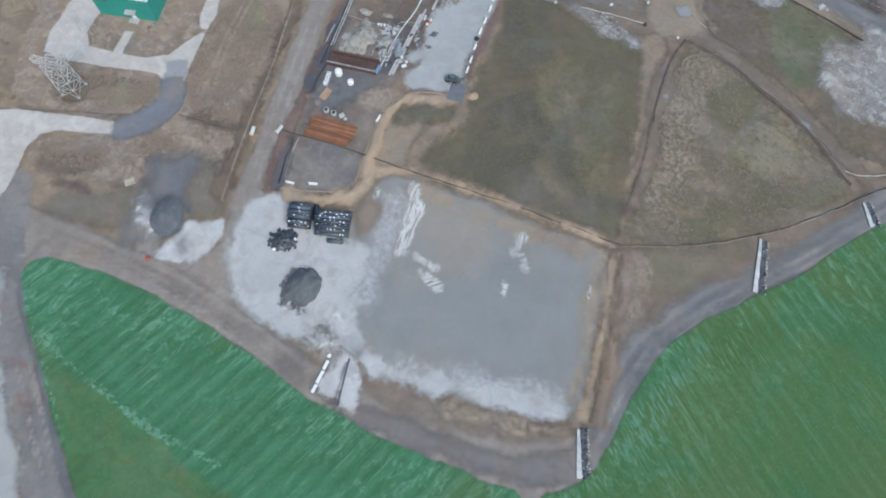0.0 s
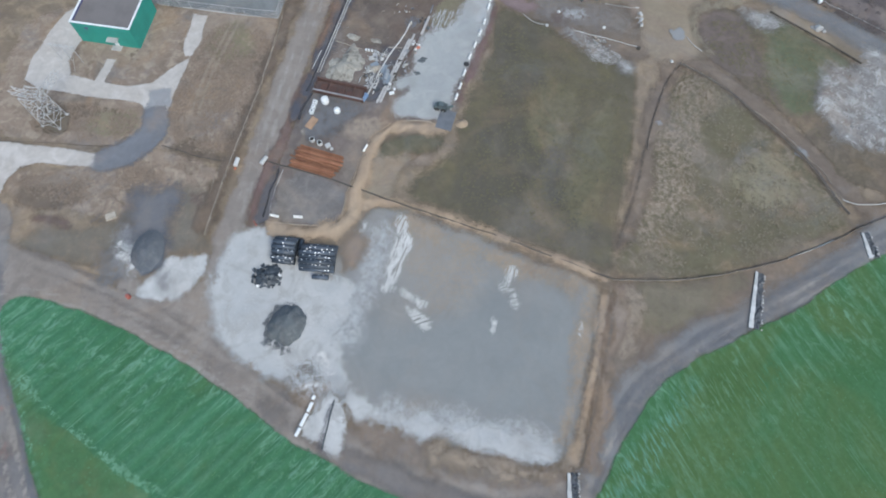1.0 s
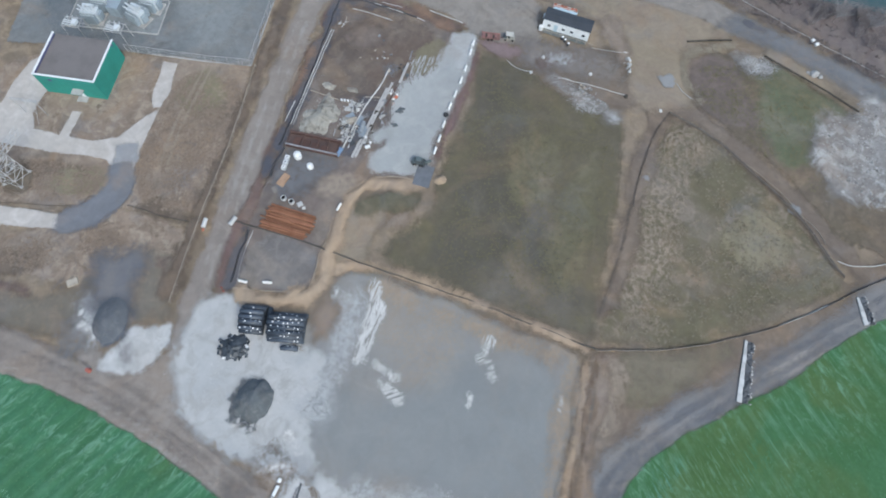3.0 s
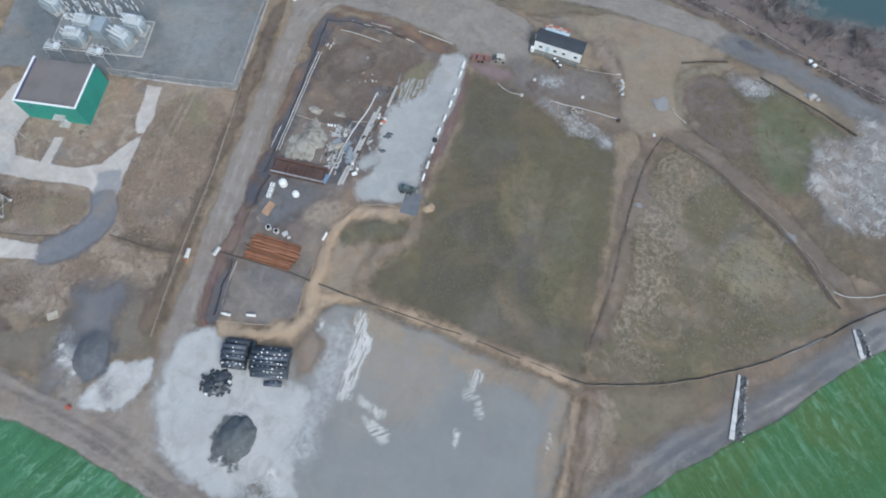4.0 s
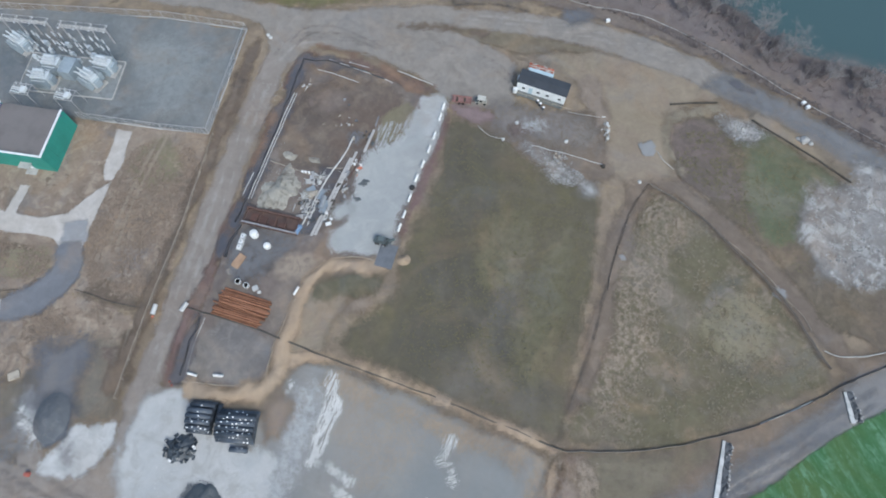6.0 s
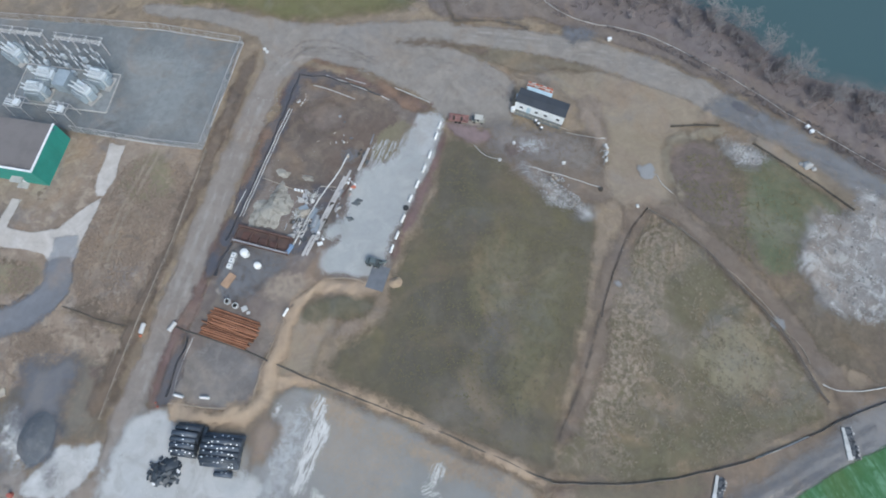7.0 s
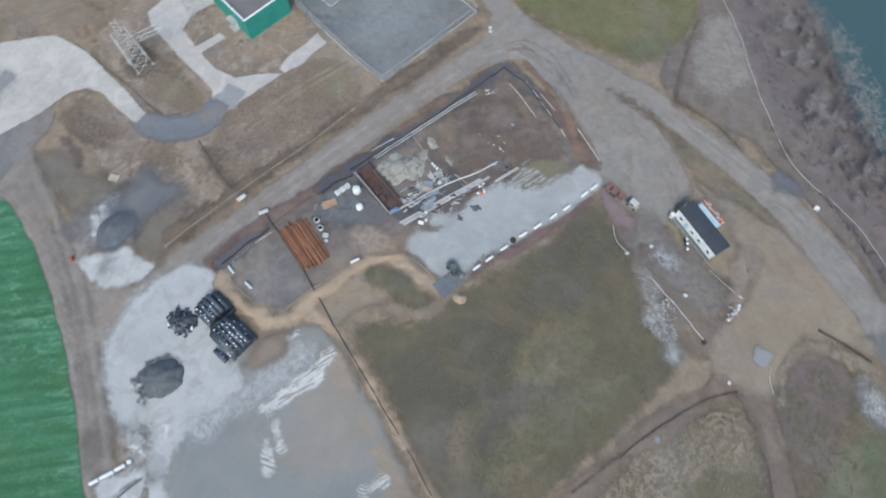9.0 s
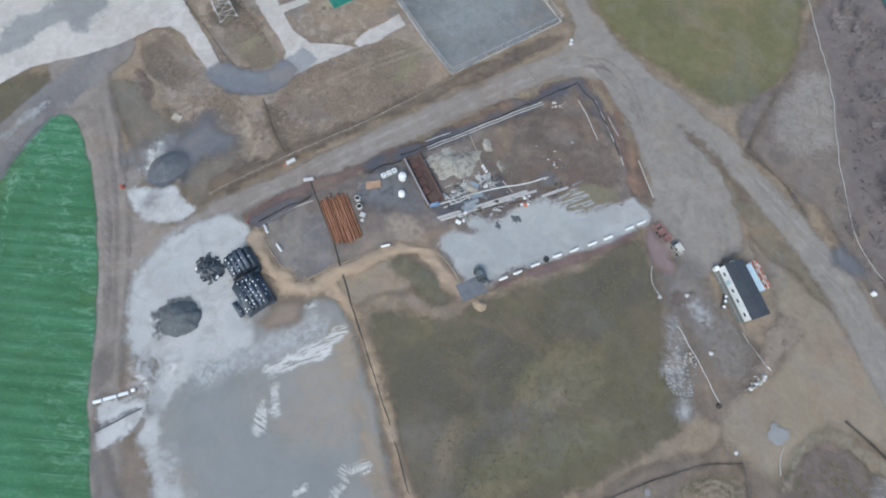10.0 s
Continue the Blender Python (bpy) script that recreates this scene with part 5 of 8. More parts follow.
def heap(rx, ry, h, rough=0.25, seed=0, rings=16, sides=56, flat=1.0):
    """A loose heap of soil, stone or sand."""
    bm = bmesh.new()
    rows = []
    for i in range(rings):
        f = 1 - i / (rings - 1)
        row = []
        for j in range(sides):
            a = 2 * math.pi * j / sides
            w = 1 + rough * noise.noise((math.cos(a) * 1.1 + seed, math.sin(a) * 1.1, 2.0)) * 0.9 + 0.45 * rough * noise.noise((math.cos(a) * 3 + seed, math.sin(a) * 3, 5.0)) + 0.3 * rough * noise.noise((math.cos(a) * 8 + seed, math.sin(a) * 8, 9.0))
            x, y = rx * f * w * math.cos(a), ry * f * w * math.sin(a)
            z = h * (1 - f ** (1.3 * flat)) * (1 + rough * noise.noise((x * 0.6 + seed, y * 0.6, 7.0))) + 0.12 * rough * h * noise.noise((x * 2.2, y * 2.2, seed)) * (f < 0.99) - 0.04 * (f > 0.99)
            row.append(bm.verts.new((x, y, z)))
        rows.append(row)
    for i in range(rings - 1):
        for j in range(sides):
            k = (j + 1) % sides
            if i == rings - 2:
                rows[i + 1][0].co.x, rows[i + 1][0].co.y = 0, 0
                bm.faces.new((rows[i][j], rows[i][k], rows[i + 1][0]))
            else:
                bm.faces.new((rows[i][j], rows[i][k], rows[i + 1][k], rows[i + 1][j]))
    loose = [v for v in bm.verts if not v.link_faces]
    bmesh.ops.delete(bm, geom=loose, context="VERTS")
    for f in bm.faces:
        f.smooth = True
    return bm


def stone_mesh(r, seed, material, name="stone"):
    bm = bmesh.new()
    bmesh.ops.create_icosphere(bm, subdivisions=1, radius=r)
    for v in bm.verts:
        v.co *= 1 + 0.45 * noise.noise(v.co * (1.3 / r) + Vector((seed * 5.1, 0, 0)))
        v.co.z *= 0.7
    return mesh_of(bm, material, name)


# ---- sand banks ----
ridge("sand_bank", [(-31, 56), (-27, 55.4), (-22, 55.2), (-17.2, 56), (-14.8, 60), (-14.9, 65), (-13, 71), (-11.5, 77), (-9.2, 81.6), (-5, 83.4), (-0.5, 83.2), (3.4, 82.4)], 3.0, 0.4, "sand", "orange-tan sand bank round the yard", "sand bank")
ridge("sand_bank", [(-13.6, 62), (-9, 63.6), (-2, 62.4), (8, 58.8), (20, 54.6), (33, 49.8), (39.6, 46.2)], 2.0, 0.25, "sand", "orange-tan sand bank along the pad", "sand bank")
sheet("sand_bank", [(39.8, 46.6), (39.2, 40), (37, 31), (34.6, 22), (32, 13.5), (29.5, 8.6), (23.5, 7.2), (14, 9), (5, 11.4)], "sand_wash", "tan sand washed along the pad", "sand bank", width=3.0)
sheet("sand_bank", [(39.4, 45), (38, 37), (35.4, 27), (32.8, 18.6), (30.4, 10.6)], "sand", "tan sand edge of the grey pad", "sand bank", width=1.5)
sheet("rust_bank", [(41.6, 45), (40.8, 37), (38.4, 29), (35.8, 20), (33.2, 11)], "brown_wash", "orange-brown washed soil beside the pad", "bank", width=3.4)
sheet("rust_bank", [(40.8, 44), (39.9, 37), (37.6, 29), (35, 20), (32.4, 11)], "gully", "brown eroded gully beside the pad", "bank", width=1.9)
sheet("ditch", [(40.6, 40), (39.2, 34), (37.2, 28), (35.6, 22.4), (33.6, 15.6), (31.6, 9.6)], "trench", "dark crack worn into the gully", "ditch", width=0.5, cell=0.4)
sheet("sand_spill", [(41.4, 43.4), (43.4, 41.6), (43, 37.6), (41.2, 36.4), (40.6, 40)], "pale_soil", "pale dry soil beside the gully", "soil")
lone("sand_mound", heap(1.5, 1.2, 0.8, seed=4), "sand_heap", pose(8.7, 84.4, 0.05), "small tan sand heap beside the yard", "sand heap")
sheet("sand_spill", [(-17, 54.5), (-13, 57), (-11, 53.5), (-13, 48), (-16.6, 46.4)], "brown_wash", "orange-brown sand washed onto the grey pad", "sand")

# ---- stone and gravel heaps ----
lone("gravel_mound", heap(3.8, 4.3, 2.3, 0.2, seed=1, flat=1.5), "stone_dark", pose(-26.3, 35.0, 0.12), "dark grey gravel heap on white stone", "gravel heap")
lone("gravel_mound", heap(3.5, 5.0, 1.5, 0.14, seed=9, flat=1.2), "coal_heap", pose(-57.1, 50.2, 0.1, 0, 0, -8), "dark grey heap of fine gravel", "gravel heap")
sheet("gravel_skirt", [(-26.4 + 3.9 * math.cos(a), 35.0 + 4.4 * math.sin(a)) for a in np.linspace(0, 5.7, 10)], "gravel_dark", "dark gravel spread round the heap", "gravel", cell=0.5)
sheet("gravel_skirt", [(-57.1 + 3.7 * math.cos(a), 50.2 + 5.3 * math.sin(a)) for a in np.linspace(0, 5.7, 10)], "coal_skirt", "dark fine gravel round the heap", "gravel", cell=0.5)
for x, y, r in ((-58.6, 49.8, 0.38), (-57.0, 46.9, 0.36)):
    lone("boulder", heap(r, r * 0.8, r * 1.3, 0.4, seed=int(r * 50)), "machine_dark", pose(x, y, 0.75 if y > 48 else 0.5), "small dark stone on the gravel heap", "stone", "dark stones")
sheet("stone_wash", [(-63, 53), (-62.4, 50.4), (-60.8, 48), (-59.6, 45.6)], "stone_wash", "pale stone dust at the heap's foot", "lime", width=2.2, cell=0.5)
for x, y, a, l_ in ((-63.2, 49, 8, 1.4), (-62.4, 49.2, 320, 2.4), (-60.7, 48, 280, 1.2), (-59.2, 47.4, 255, 2.6), (-63, 53, 260, 2.0)):
    sheet("lime_streak", [(x, y), (x + l_ * math.cos(radians(a)), y + l_ * math.sin(radians(a)))], "lime", "pale streaks at the heap's foot", "lime", width=0.35, cell=0.4)
for x, y, a, l_ in ((-27.4, 31.4, 252, 1.5), (-26.5, 31.0, 266, 1.9), (-25.6, 31, 276, 1.6), (-29.2, 32.8, 236, 1.7), (-30.0, 35.4, 190, 0.9)):
    sheet("gravel_tongue", [(x, y), (x + l_ * math.cos(radians(a)), y + l_ * math.sin(radians(a)))], "gravel_dark", "dark gravel scraped from the heap", "gravel", width=0.35, cell=0.3)
for x, y, a, l_ in ((-27.0, 31.6, 258, 2.2), (-26.0, 31.2, 270, 2.4), (-28.4, 31.8, 240, 2.0)):
    sheet("lime_streak", [(x, y), (x + l_ * math.cos(radians(a)), y + l_ * math.sin(radians(a)))], "lime", "pale scrape through the gravel", "lime", width=0.3, cell=0.3)
lone("sand_mound", heap(6.0, 3.8, 1.0, 0.55, seed=3), "pale_heap", pose(-19.4, 100.2, 0.1, 0, 0, 62), "pale heap of sand and broken concrete", "sand heap")
lone("sand_mound", heap(2.2, 1.7, 0.7, 0.6, seed=11), "pale_heap", pose(-12.9, 99.2, 0.1, 0, 0, 40), "pale spoil heap beside scrap steel", "sand heap")
lone("sand_mound", heap(1.9, 1.1, 0.5, 0.5, seed=5), "pale_heap", pose(-18.3, 108.8, 0.1, 0, 0, -10), "small pale spoil heap in the yard", "sand heap")
lone("sand_mound", heap(1.7, 0.8, 0.4, 0.5, seed=6), "pale_heap", pose(-12.6, 107.9, 0.1, 0, 0, -20), "small pale spoil heap in the yard", "sand heap")
lone("concrete_block", boxed(-1.1, -0.8, 0, 1.1, 0.8, 0.35, 0.08), "timber_pale", pose(-66.4, 57.9, 0.05, 0, 0, 25), "pale concrete slab lying in rough grass", "slab")


# ---- green building ----
def green_building():
    t = thing("green_building", pose(-75.9, 109.9, 0.02, 0, 0, -7), "green metal building with flat grey roof and white coping", "building")
    w, d, h = 7.15, 6.1, 6.35
    for name, b in (("wall", (-w, -d, 0, w, -d + 0.3, h)), ("wall", (-w, d - 0.3, 0, w, d, h - 0.62)), ("wall", (-w, -d + 0.3, 0, -w + 0.3, d - 0.3, h)), ("wall", (w - 0.3, -d + 0.3, 0, w, d - 0.3, h))):
        part(name, boxed(*b), "green_paint", t)
    part("roof", boxed(-w + 0.3, -d + 0.3, h - 0.75, w - 0.3, d + 0.05, h - 0.6), "roof_grey", t, "flat grey roof")
    c = 0.22
    for b in ((-w - c / 2, -d - c / 2, h, w + c / 2, -d + 0.35, h + 0.12), (-w - c / 2, -d + 0.35, h, -w + 0.35, d, h + 0.12), (w - 0.35, -d + 0.35, h, w + c / 2, d, h + 0.12)):
        part("coping", boxed(*b), "white_paint", t, "white coping")
    part("parapet_face", boxed(-w + 0.302, -d + 0.3, h - 0.55, -w + 0.36, d - 0.3, h), "parapet_blue", t, "dark blue inner parapet face")
    x = -w + 0.6
    me = mesh_of(boxed(-0.03, -0.02, 0.1, 0.03, 0.02, h - 0.1), "green_paint", "rib")
    while x < w:
        piece("rib", me, t, pose(x, -d - 0.02, 0))
        x += 1.2
    y = -d + 0.6
    while y < d:
        piece("rib", me, t, pose(w + 0.02, y, 0, 0, 0, 90))
        y += 1.2
    part("door", boxed(1.0, -d - 0.06, 0, 2.1, -d - 0.005, 2.1), "white_paint", t, "pale metal door")
    part("canopy", boxed(0.3, -d - 1.5, 2.6, 2.9, -d, 2.8, 0.03), "concrete", t, "pale canopy over the door")
    part("step", boxed(0.4, -d - 1.6, 0, 2.8, -d - 0.07, 0.18), "concrete", t)
    part("vent", boxed(-4.2, -d - 0.1, 4.6, -3.4, -d - 0.005, 5.2), "parapet_blue", t)
    part("lamp", boxed(w - 0.02, d - 1.5, 5.8, w + 0.25, d - 1.2, 6.1), "parapet_blue", t)


green_building()


# ---- lattice tower ----
def braces(t, half0, half1, z0, z1, r=0.06):
    """Crossed braces and a ring between four legs, each a part."""
    ring = ((-1, -1), (1, -1), (1, 1), (-1, 1))
    for q in range(4):
        (x0, y0), (x1, y1) = ring[q], ring[(q + 1) % 4]
        part("brace", tube(bmesh.new(), (x0 * half0, y0 * half0, z0), (x1 * half1, y1 * half1, z1), r, 4), "steel_pale", t)
        part("brace", tube(bmesh.new(), (x1 * half0, y1 * half0, z0), (x0 * half1, y0 * half1, z1), r, 4), "steel_pale", t)
        part("ring_bar", tube(bmesh.new(), (x0 * half1, y0 * half1, z1), (x1 * half1, y1 * half1, z1), r, 4), "steel_pale", t)


def beam(bm, length, half, bays, r=0.05):
    for sy in (-1, 1):
        for sz in (-1, 1):
            tube(bm, (0, sy * half, sz * half), (length, sy * half, sz * half), r, 4)
    for k in range(bays):
        x0, x1 = length * k / bays, length * (k + 1) / bays
        for s in (-1, 1):
            tube(bm, (x0, -half, s * half), (x1, half, s * half), r * 0.8, 4)
            tube(bm, (x0, s * half, -half), (x1, s * half, half), r * 0.8, 4)
            tube(bm, (x0, s * half, half), (x1, s * half, -half), r * 0.8, 4)
    return bm


def tower():
    t = thing("lattice_tower", pose(-84.4, 81.6, 0, 0, 0, -8), "pale galvanised lattice tower with a side arm", "tower")
    h, a, b = 10.0, 2.0, 1.7
    for sx, sy in ((-1, -1), (1, -1), (1, 1), (-1, 1)):
        part("leg", tube(bmesh.new(), (sx * a, sy * a, 0), (sx * b, sy * b, h), 0.1, 6), "steel_pale", t)
        part("footing", boxed(sx * a - 0.35, sy * a - 0.35, 0, sx * a + 0.35, sy * a + 0.35, 0.3, 0.04), "concrete", t)
    for k in range(4):
        z0, z1 = h * k / 4, h * (k + 1) / 4
        braces(t, a + (b - a) * k / 4, a + (b - a) * (k + 1) / 4, z0, z1, 0.055)
    arm = part("arm", beam(bmesh.new(), 8.0, 0.6, 6, 0.07), "steel_pale", t, "pale lattice side arm")
    arm.matrix_basis = pose(0.5, 0, h - 2.0, 0, 0, 80)
    arm = part("arm", beam(bmesh.new(), 4.0, 0.6, 3, 0.07), "steel_pale", t, "pale lattice side arm")
    arm.matrix_basis = pose(-1.0, 0.3, h - 1.0, 0, 0, 175)
    for k in range(5):
        part("platform_bar", boxed(-1.7, -1.6 + 0.8 * k - 0.06, h - 0.1, 1.7, -1.6 + 0.8 * k + 0.06, h), "steel_pale", t)
    sheet("bare_soil", [(-87.5, 79), (-81, 78.2), (-80.5, 82), (-84, 85), (-88, 84)], "scrub_ground", "dark soil under the tower")


tower()


def mast():
    t = thing("post_frame", pose(-84.6, 98.4, 0, 0, 0, -7), "thin grey steel post frame beside the green building", "post frame")
    for x in (-2.6, 0, 2.6):
        part("post", tube(bmesh.new(), (x, 0, 0), (x, 0, 5.5), 0.08, 6), "steel_pale", t)
    part("crossbar", beam(bmesh.new(), 6.4, 0.2, 5, 0.04), "steel_pale", t).matrix_basis = pose(-3.2, 0, 5.4)
    part("stay", tube(bmesh.new(), (-2.6, 0, 5.2), (-1.4, -2.6, 0), 0.04, 5), "steel_pale", t)
    part("stay", tube(bmesh.new(), (2.6, 0, 5.2), (1.4, -2.6, 0), 0.04, 5), "steel_pale", t)


mast()


# ---- substation ----
def transformer():
    t = thing("transformer", pose(0, 0, 0), "pale blue-grey power transformer with cooling fins and bushings", "transformer", "substation transformers")
    part("plinth", boxed(-2.6, -1.9, 0, 2.6, 1.9, 0.3, 0.03), "concrete", t)
    part("tank", boxed(-1.9, -1.0, 0.3, 1.9, 1.0, 3.2, 0.08), "transformer_grey", t)
    part("lid", boxed(-2.0, -1.1, 3.2, 2.0, 1.1, 3.35, 0.03), "transformer_grey", t)
    fin = mesh_of(boxed(-0.05, -0.55, 0.6, 0.05, 0.55, 3.0), "transformer_dark", "cooling_fin")
    for s in (-1, 1):
        for k in range(9):
            piece("cooling_fin", fin, t, pose(-1.6 + 0.4 * k, s * 1.65, 0))
        part("header_pipe", tube(bmesh.new(), (-1.7, s * 1.65, 3.05), (1.7, s * 1.65, 3.05), 0.09, 8), "transformer_grey", t)
    part("conservator", tube(bmesh.new(), (-1.3, 0.75, 4.0), (1.3, 0.75, 4.0), 0.35, 14), "transformer_grey", t, "round oil conservator tank")
    for x in (-1.0, 1.0):
        part("bracket", boxed(x - 0.06, 0.6, 3.35, x + 0.06, 0.9, 3.72), "steel_pale", t)
    bush = bmesh.new()
    tube(bush, (0, 0, 0), (0, 0, 1.8), 0.09, 8)
    for k in range(6):
        tube(bush, (0, 0, 0.25 + 0.24 * k), (0, 0, 0.34 + 0.24 * k), 0.19, 10)
    me = mesh_of(bush, "porcelain", "bushing")
    for k in range(4):
        piece("bushing", me, t, pose(-1.5 + 1.0 * k, -0.65, 3.35, 28, 0, 0))
        piece("bushing", me, t, pose(-1.3 + 0.85 * k, -0.05, 3.35, 10, 8 * (k - 1.5), 0))
    for x in (-2.3, 2.3):
        part("radiator_bank", boxed(x - 0.3, -0.8, 0.7, x + 0.3, 0.8, 2.7, 0.04), "transformer_dark", t)
    part("gauge_box", boxed(-0.5, -1.25, 1.2, 0.3, -1.02, 2.2, 0.02), "porcelain", t)
    part("relief_pipe", tube(bmesh.new(), (1.4, 0.6, 3.3), (1.7, -0.4, 4.2), 0.08, 8), "transformer_grey", t)
    return t


def insulator_post():
    t = thing("insulator_post", pose(0, 0, 0), "slim porcelain insulator on a steel stand", "insulator", "substation insulators")
    part("stand", tube(bmesh.new(), (0, 0, 0), (0, 0, 2.0), 0.06, 6), "transformer_dark", t)
    part("base_plate", boxed(-0.2, -0.2, 2.0, 0.2, 0.2, 2.08), "transformer_dark", t)
    bm = bmesh.new()
    tube(bm, (0, 0, 2.08), (0, 0, 3.4), 0.09, 8)
    for k in range(6):
        tube(bm, (0, 0, 2.2 + 0.2 * k), (0, 0, 2.3 + 0.2 * k), 0.18, 8)
    part("insulator", bm, "porcelain", t)
    part("clamp", boxed(-0.2, -0.12, 3.4, 0.2, 0.12, 3.52), "steel_pale", t)
    return t


def rack():
    t = thing("switch_rack", pose(0, 0, 0), "pale steel rack carrying switchgear on four legs", "switchgear", "substation racks")
    for x in (-2.0, 2.0):
        for y in (-1.4, 1.4):
            part("leg", tube(bmesh.new(), (x * 1.12, y * 1.12, 0), (x, y, 4.2), 0.09, 6), "steel_pale", t)
    for y in (-1.4, 0, 1.4):
        part("rail", boxed(-2.3, y - 0.07, 4.2, 2.3, y + 0.07, 4.36), "steel_pale", t)
    for x in (-2.0, 0, 2.0):
        part("rail", boxed(x - 0.07, -1.33, 4.36, x + 0.07, 1.33, 4.5), "steel_pale", t)
    for y in (-1.1, -0.5, 0.1):
        part("insulator_bar", tube(bmesh.new(), (-1.9, y, 4.75), (0.5, y - 0.2, 4.75), 0.13, 8), "porcelain", t)
        part("bar_foot", boxed(-1.0, y - 0.1, 4.5, -0.8, y + 0.1, 4.64), "steel_pale", t)
    part("switch_box", boxed(0.5, -1.2, 4.5, 1.6, 0.3, 5.3, 0.05), "porcelain", t, "white switch box")
    for x in (-1.4, -0.2, 1.0):
        part("switch_arm", tube(bmesh.new(), (x, 0.5, 4.5), (x + 0.3, 1.2, 5.3), 0.07, 6), "porcelain", t)
    return t


def gantry(x0, y0, x1, y1, h, label):
    a = turn_of((x0, y0), (x1, y1))
    n = math.hypot(x1 - x0, y1 - y0)
    t = thing("busbar_gantry", pose(x0, y0, 0, 0, 0, a), label, "gantry", "substation gantries")
    for k in range(4):
        x = n * k / 3
        part("column", tube(bmesh.new(), (x, 0, 0), (x, 0, h), 0.16, 8), "steel_pale", t)
        part("bracket", boxed(x - 0.08, -1.1, h - 0.16, x + 0.08, 1.1, h), "steel_pale", t)
    part("beam", beam(bmesh.new(), n, 0.25, 12, 0.06), "steel_pale", t).matrix_basis = pose(0, 0, h - 0.3)
    for y in (-1.0, 0.0, 1.0):
        part("busbar", tube(bmesh.new(), (-0.4, y, h + 0.25), (n + 0.4, y, h + 0.25), 0.05, 6), "steel_pale", t)
    ins = bmesh.new()
    for k in range(4):
        tube(ins, (0, 0, 0.06 * k), (0, 0, 0.06 * k + 0.035), 0.16, 8)
    me = mesh_of(ins, "porcelain", "insulator")
    for k in range(4):
        for y in (-1.0, 0.0, 1.0):
            piece("insulator", me, t, pose(n * k / 3, y, h))
    spike = mesh_of(tube(bmesh.new(), (0, 0, 0), (0, 0, 1.3), 0.05, 5, 0.03), "steel_pale", "spike")
    for k in range(7):
        piece("spike", spike, t, pose(n * k / 6, 0.0, h + 0.05, 20 if k % 2 else -20, 12, 0))
    return t


lone("transformer_pad", boxed(-11.2, -5.2, 0, 11.2, 5.2, 0.28, 0.03), "pad_concrete", pose(-72.4, 128.6, 0.12, 0, 0, -5), "pale concrete pad under the transformers", "pad")
for x0, y0, x1, y1 in ((-11.3, -5.5, 11.3, -5.25), (-11.3, 5.25, 11.3, 5.5), (-11.5, -5.25, -11.25, 5.25), (11.25, -5.25, 11.5, 5.25)):
    lone("pad_kerb", boxed(x0, y0, 0, x1, y1, 0.4, 0.03), "concrete", pose(-72.4, 128.6, 0.1, 0, 0, -5), "pale concrete kerb round the transformer pad", "kerb", "transformer pad kerbs")
tr = transformer()
tr.matrix_basis = pose(-86.0, 136.6, 0.1, 0, 0, -32)
for x, y, a in ((-76.2, 130.2, -8), (-66.6, 126.6, -30), (-64.2, 130.4, -12), (-77.6, 126.2, -5)):
    copy_thing(tr, pose(x, y, 0.4, 0, 0, a))
lone("control_cabinet", boxed(-1.5, -2.2, 0, 1.5, 2.2, 3.0, 0.06), "transformer_dark", pose(-72.3, 129.4, 0.4, 0, 0, -10), "large blue-grey control cabinet between transformers", "cabinet")
ra = rack()
ra.matrix_basis = pose(-80.0, 121.6, 0.1, 0, 0, -8)
copy_thing(ra, pose(-69.8, 120.4, 0.1, 0, 0, -8))
gantry(-90, 141.0, -79, 140.2, 5.0, "pale steel busbar gantry with insulators")
gantry(-75.6, 139.6, -64.6, 138.6, 5.0, "pale steel busbar gantry with insulators")
ip = insulator_post()
ip.matrix_basis = pose(-84.4, 138.6, 0.1)
rr = random.Random(14)
for row, (x0, y0, groups) in enumerate(((-84.4, 138.6, 4), (-82.6, 136.3, 4), (-80.6, 134.2, 3))):
    for g in range(groups):
        for k in range(3):
            if (row, g, k) != (0, 0, 0):
                copy_thing(ip, pose(x0 + 5.3 * g + 1.3 * k + rr.uniform(-0.2, 0.2), y0 - 0.35 * g - 0.12 * k + rr.uniform(-0.6, 0.6), 0.1, rr.uniform(-6, 6), rr.uniform(-6, 6), 20 * k))
        lone("switch_box", boxed(-0.5, -0.35, 0, 0.5, 0.35, 1.5, 0.04), "transformer_grey", pose(x0 + 5.3 * g - 1.4, y0 - 0.35 * g - 0.9 + rr.uniform(-0.3, 0.3), 0.1, 0, 0, -5), "small pale switch box among the insulators", "switch box", "substation switch boxes")


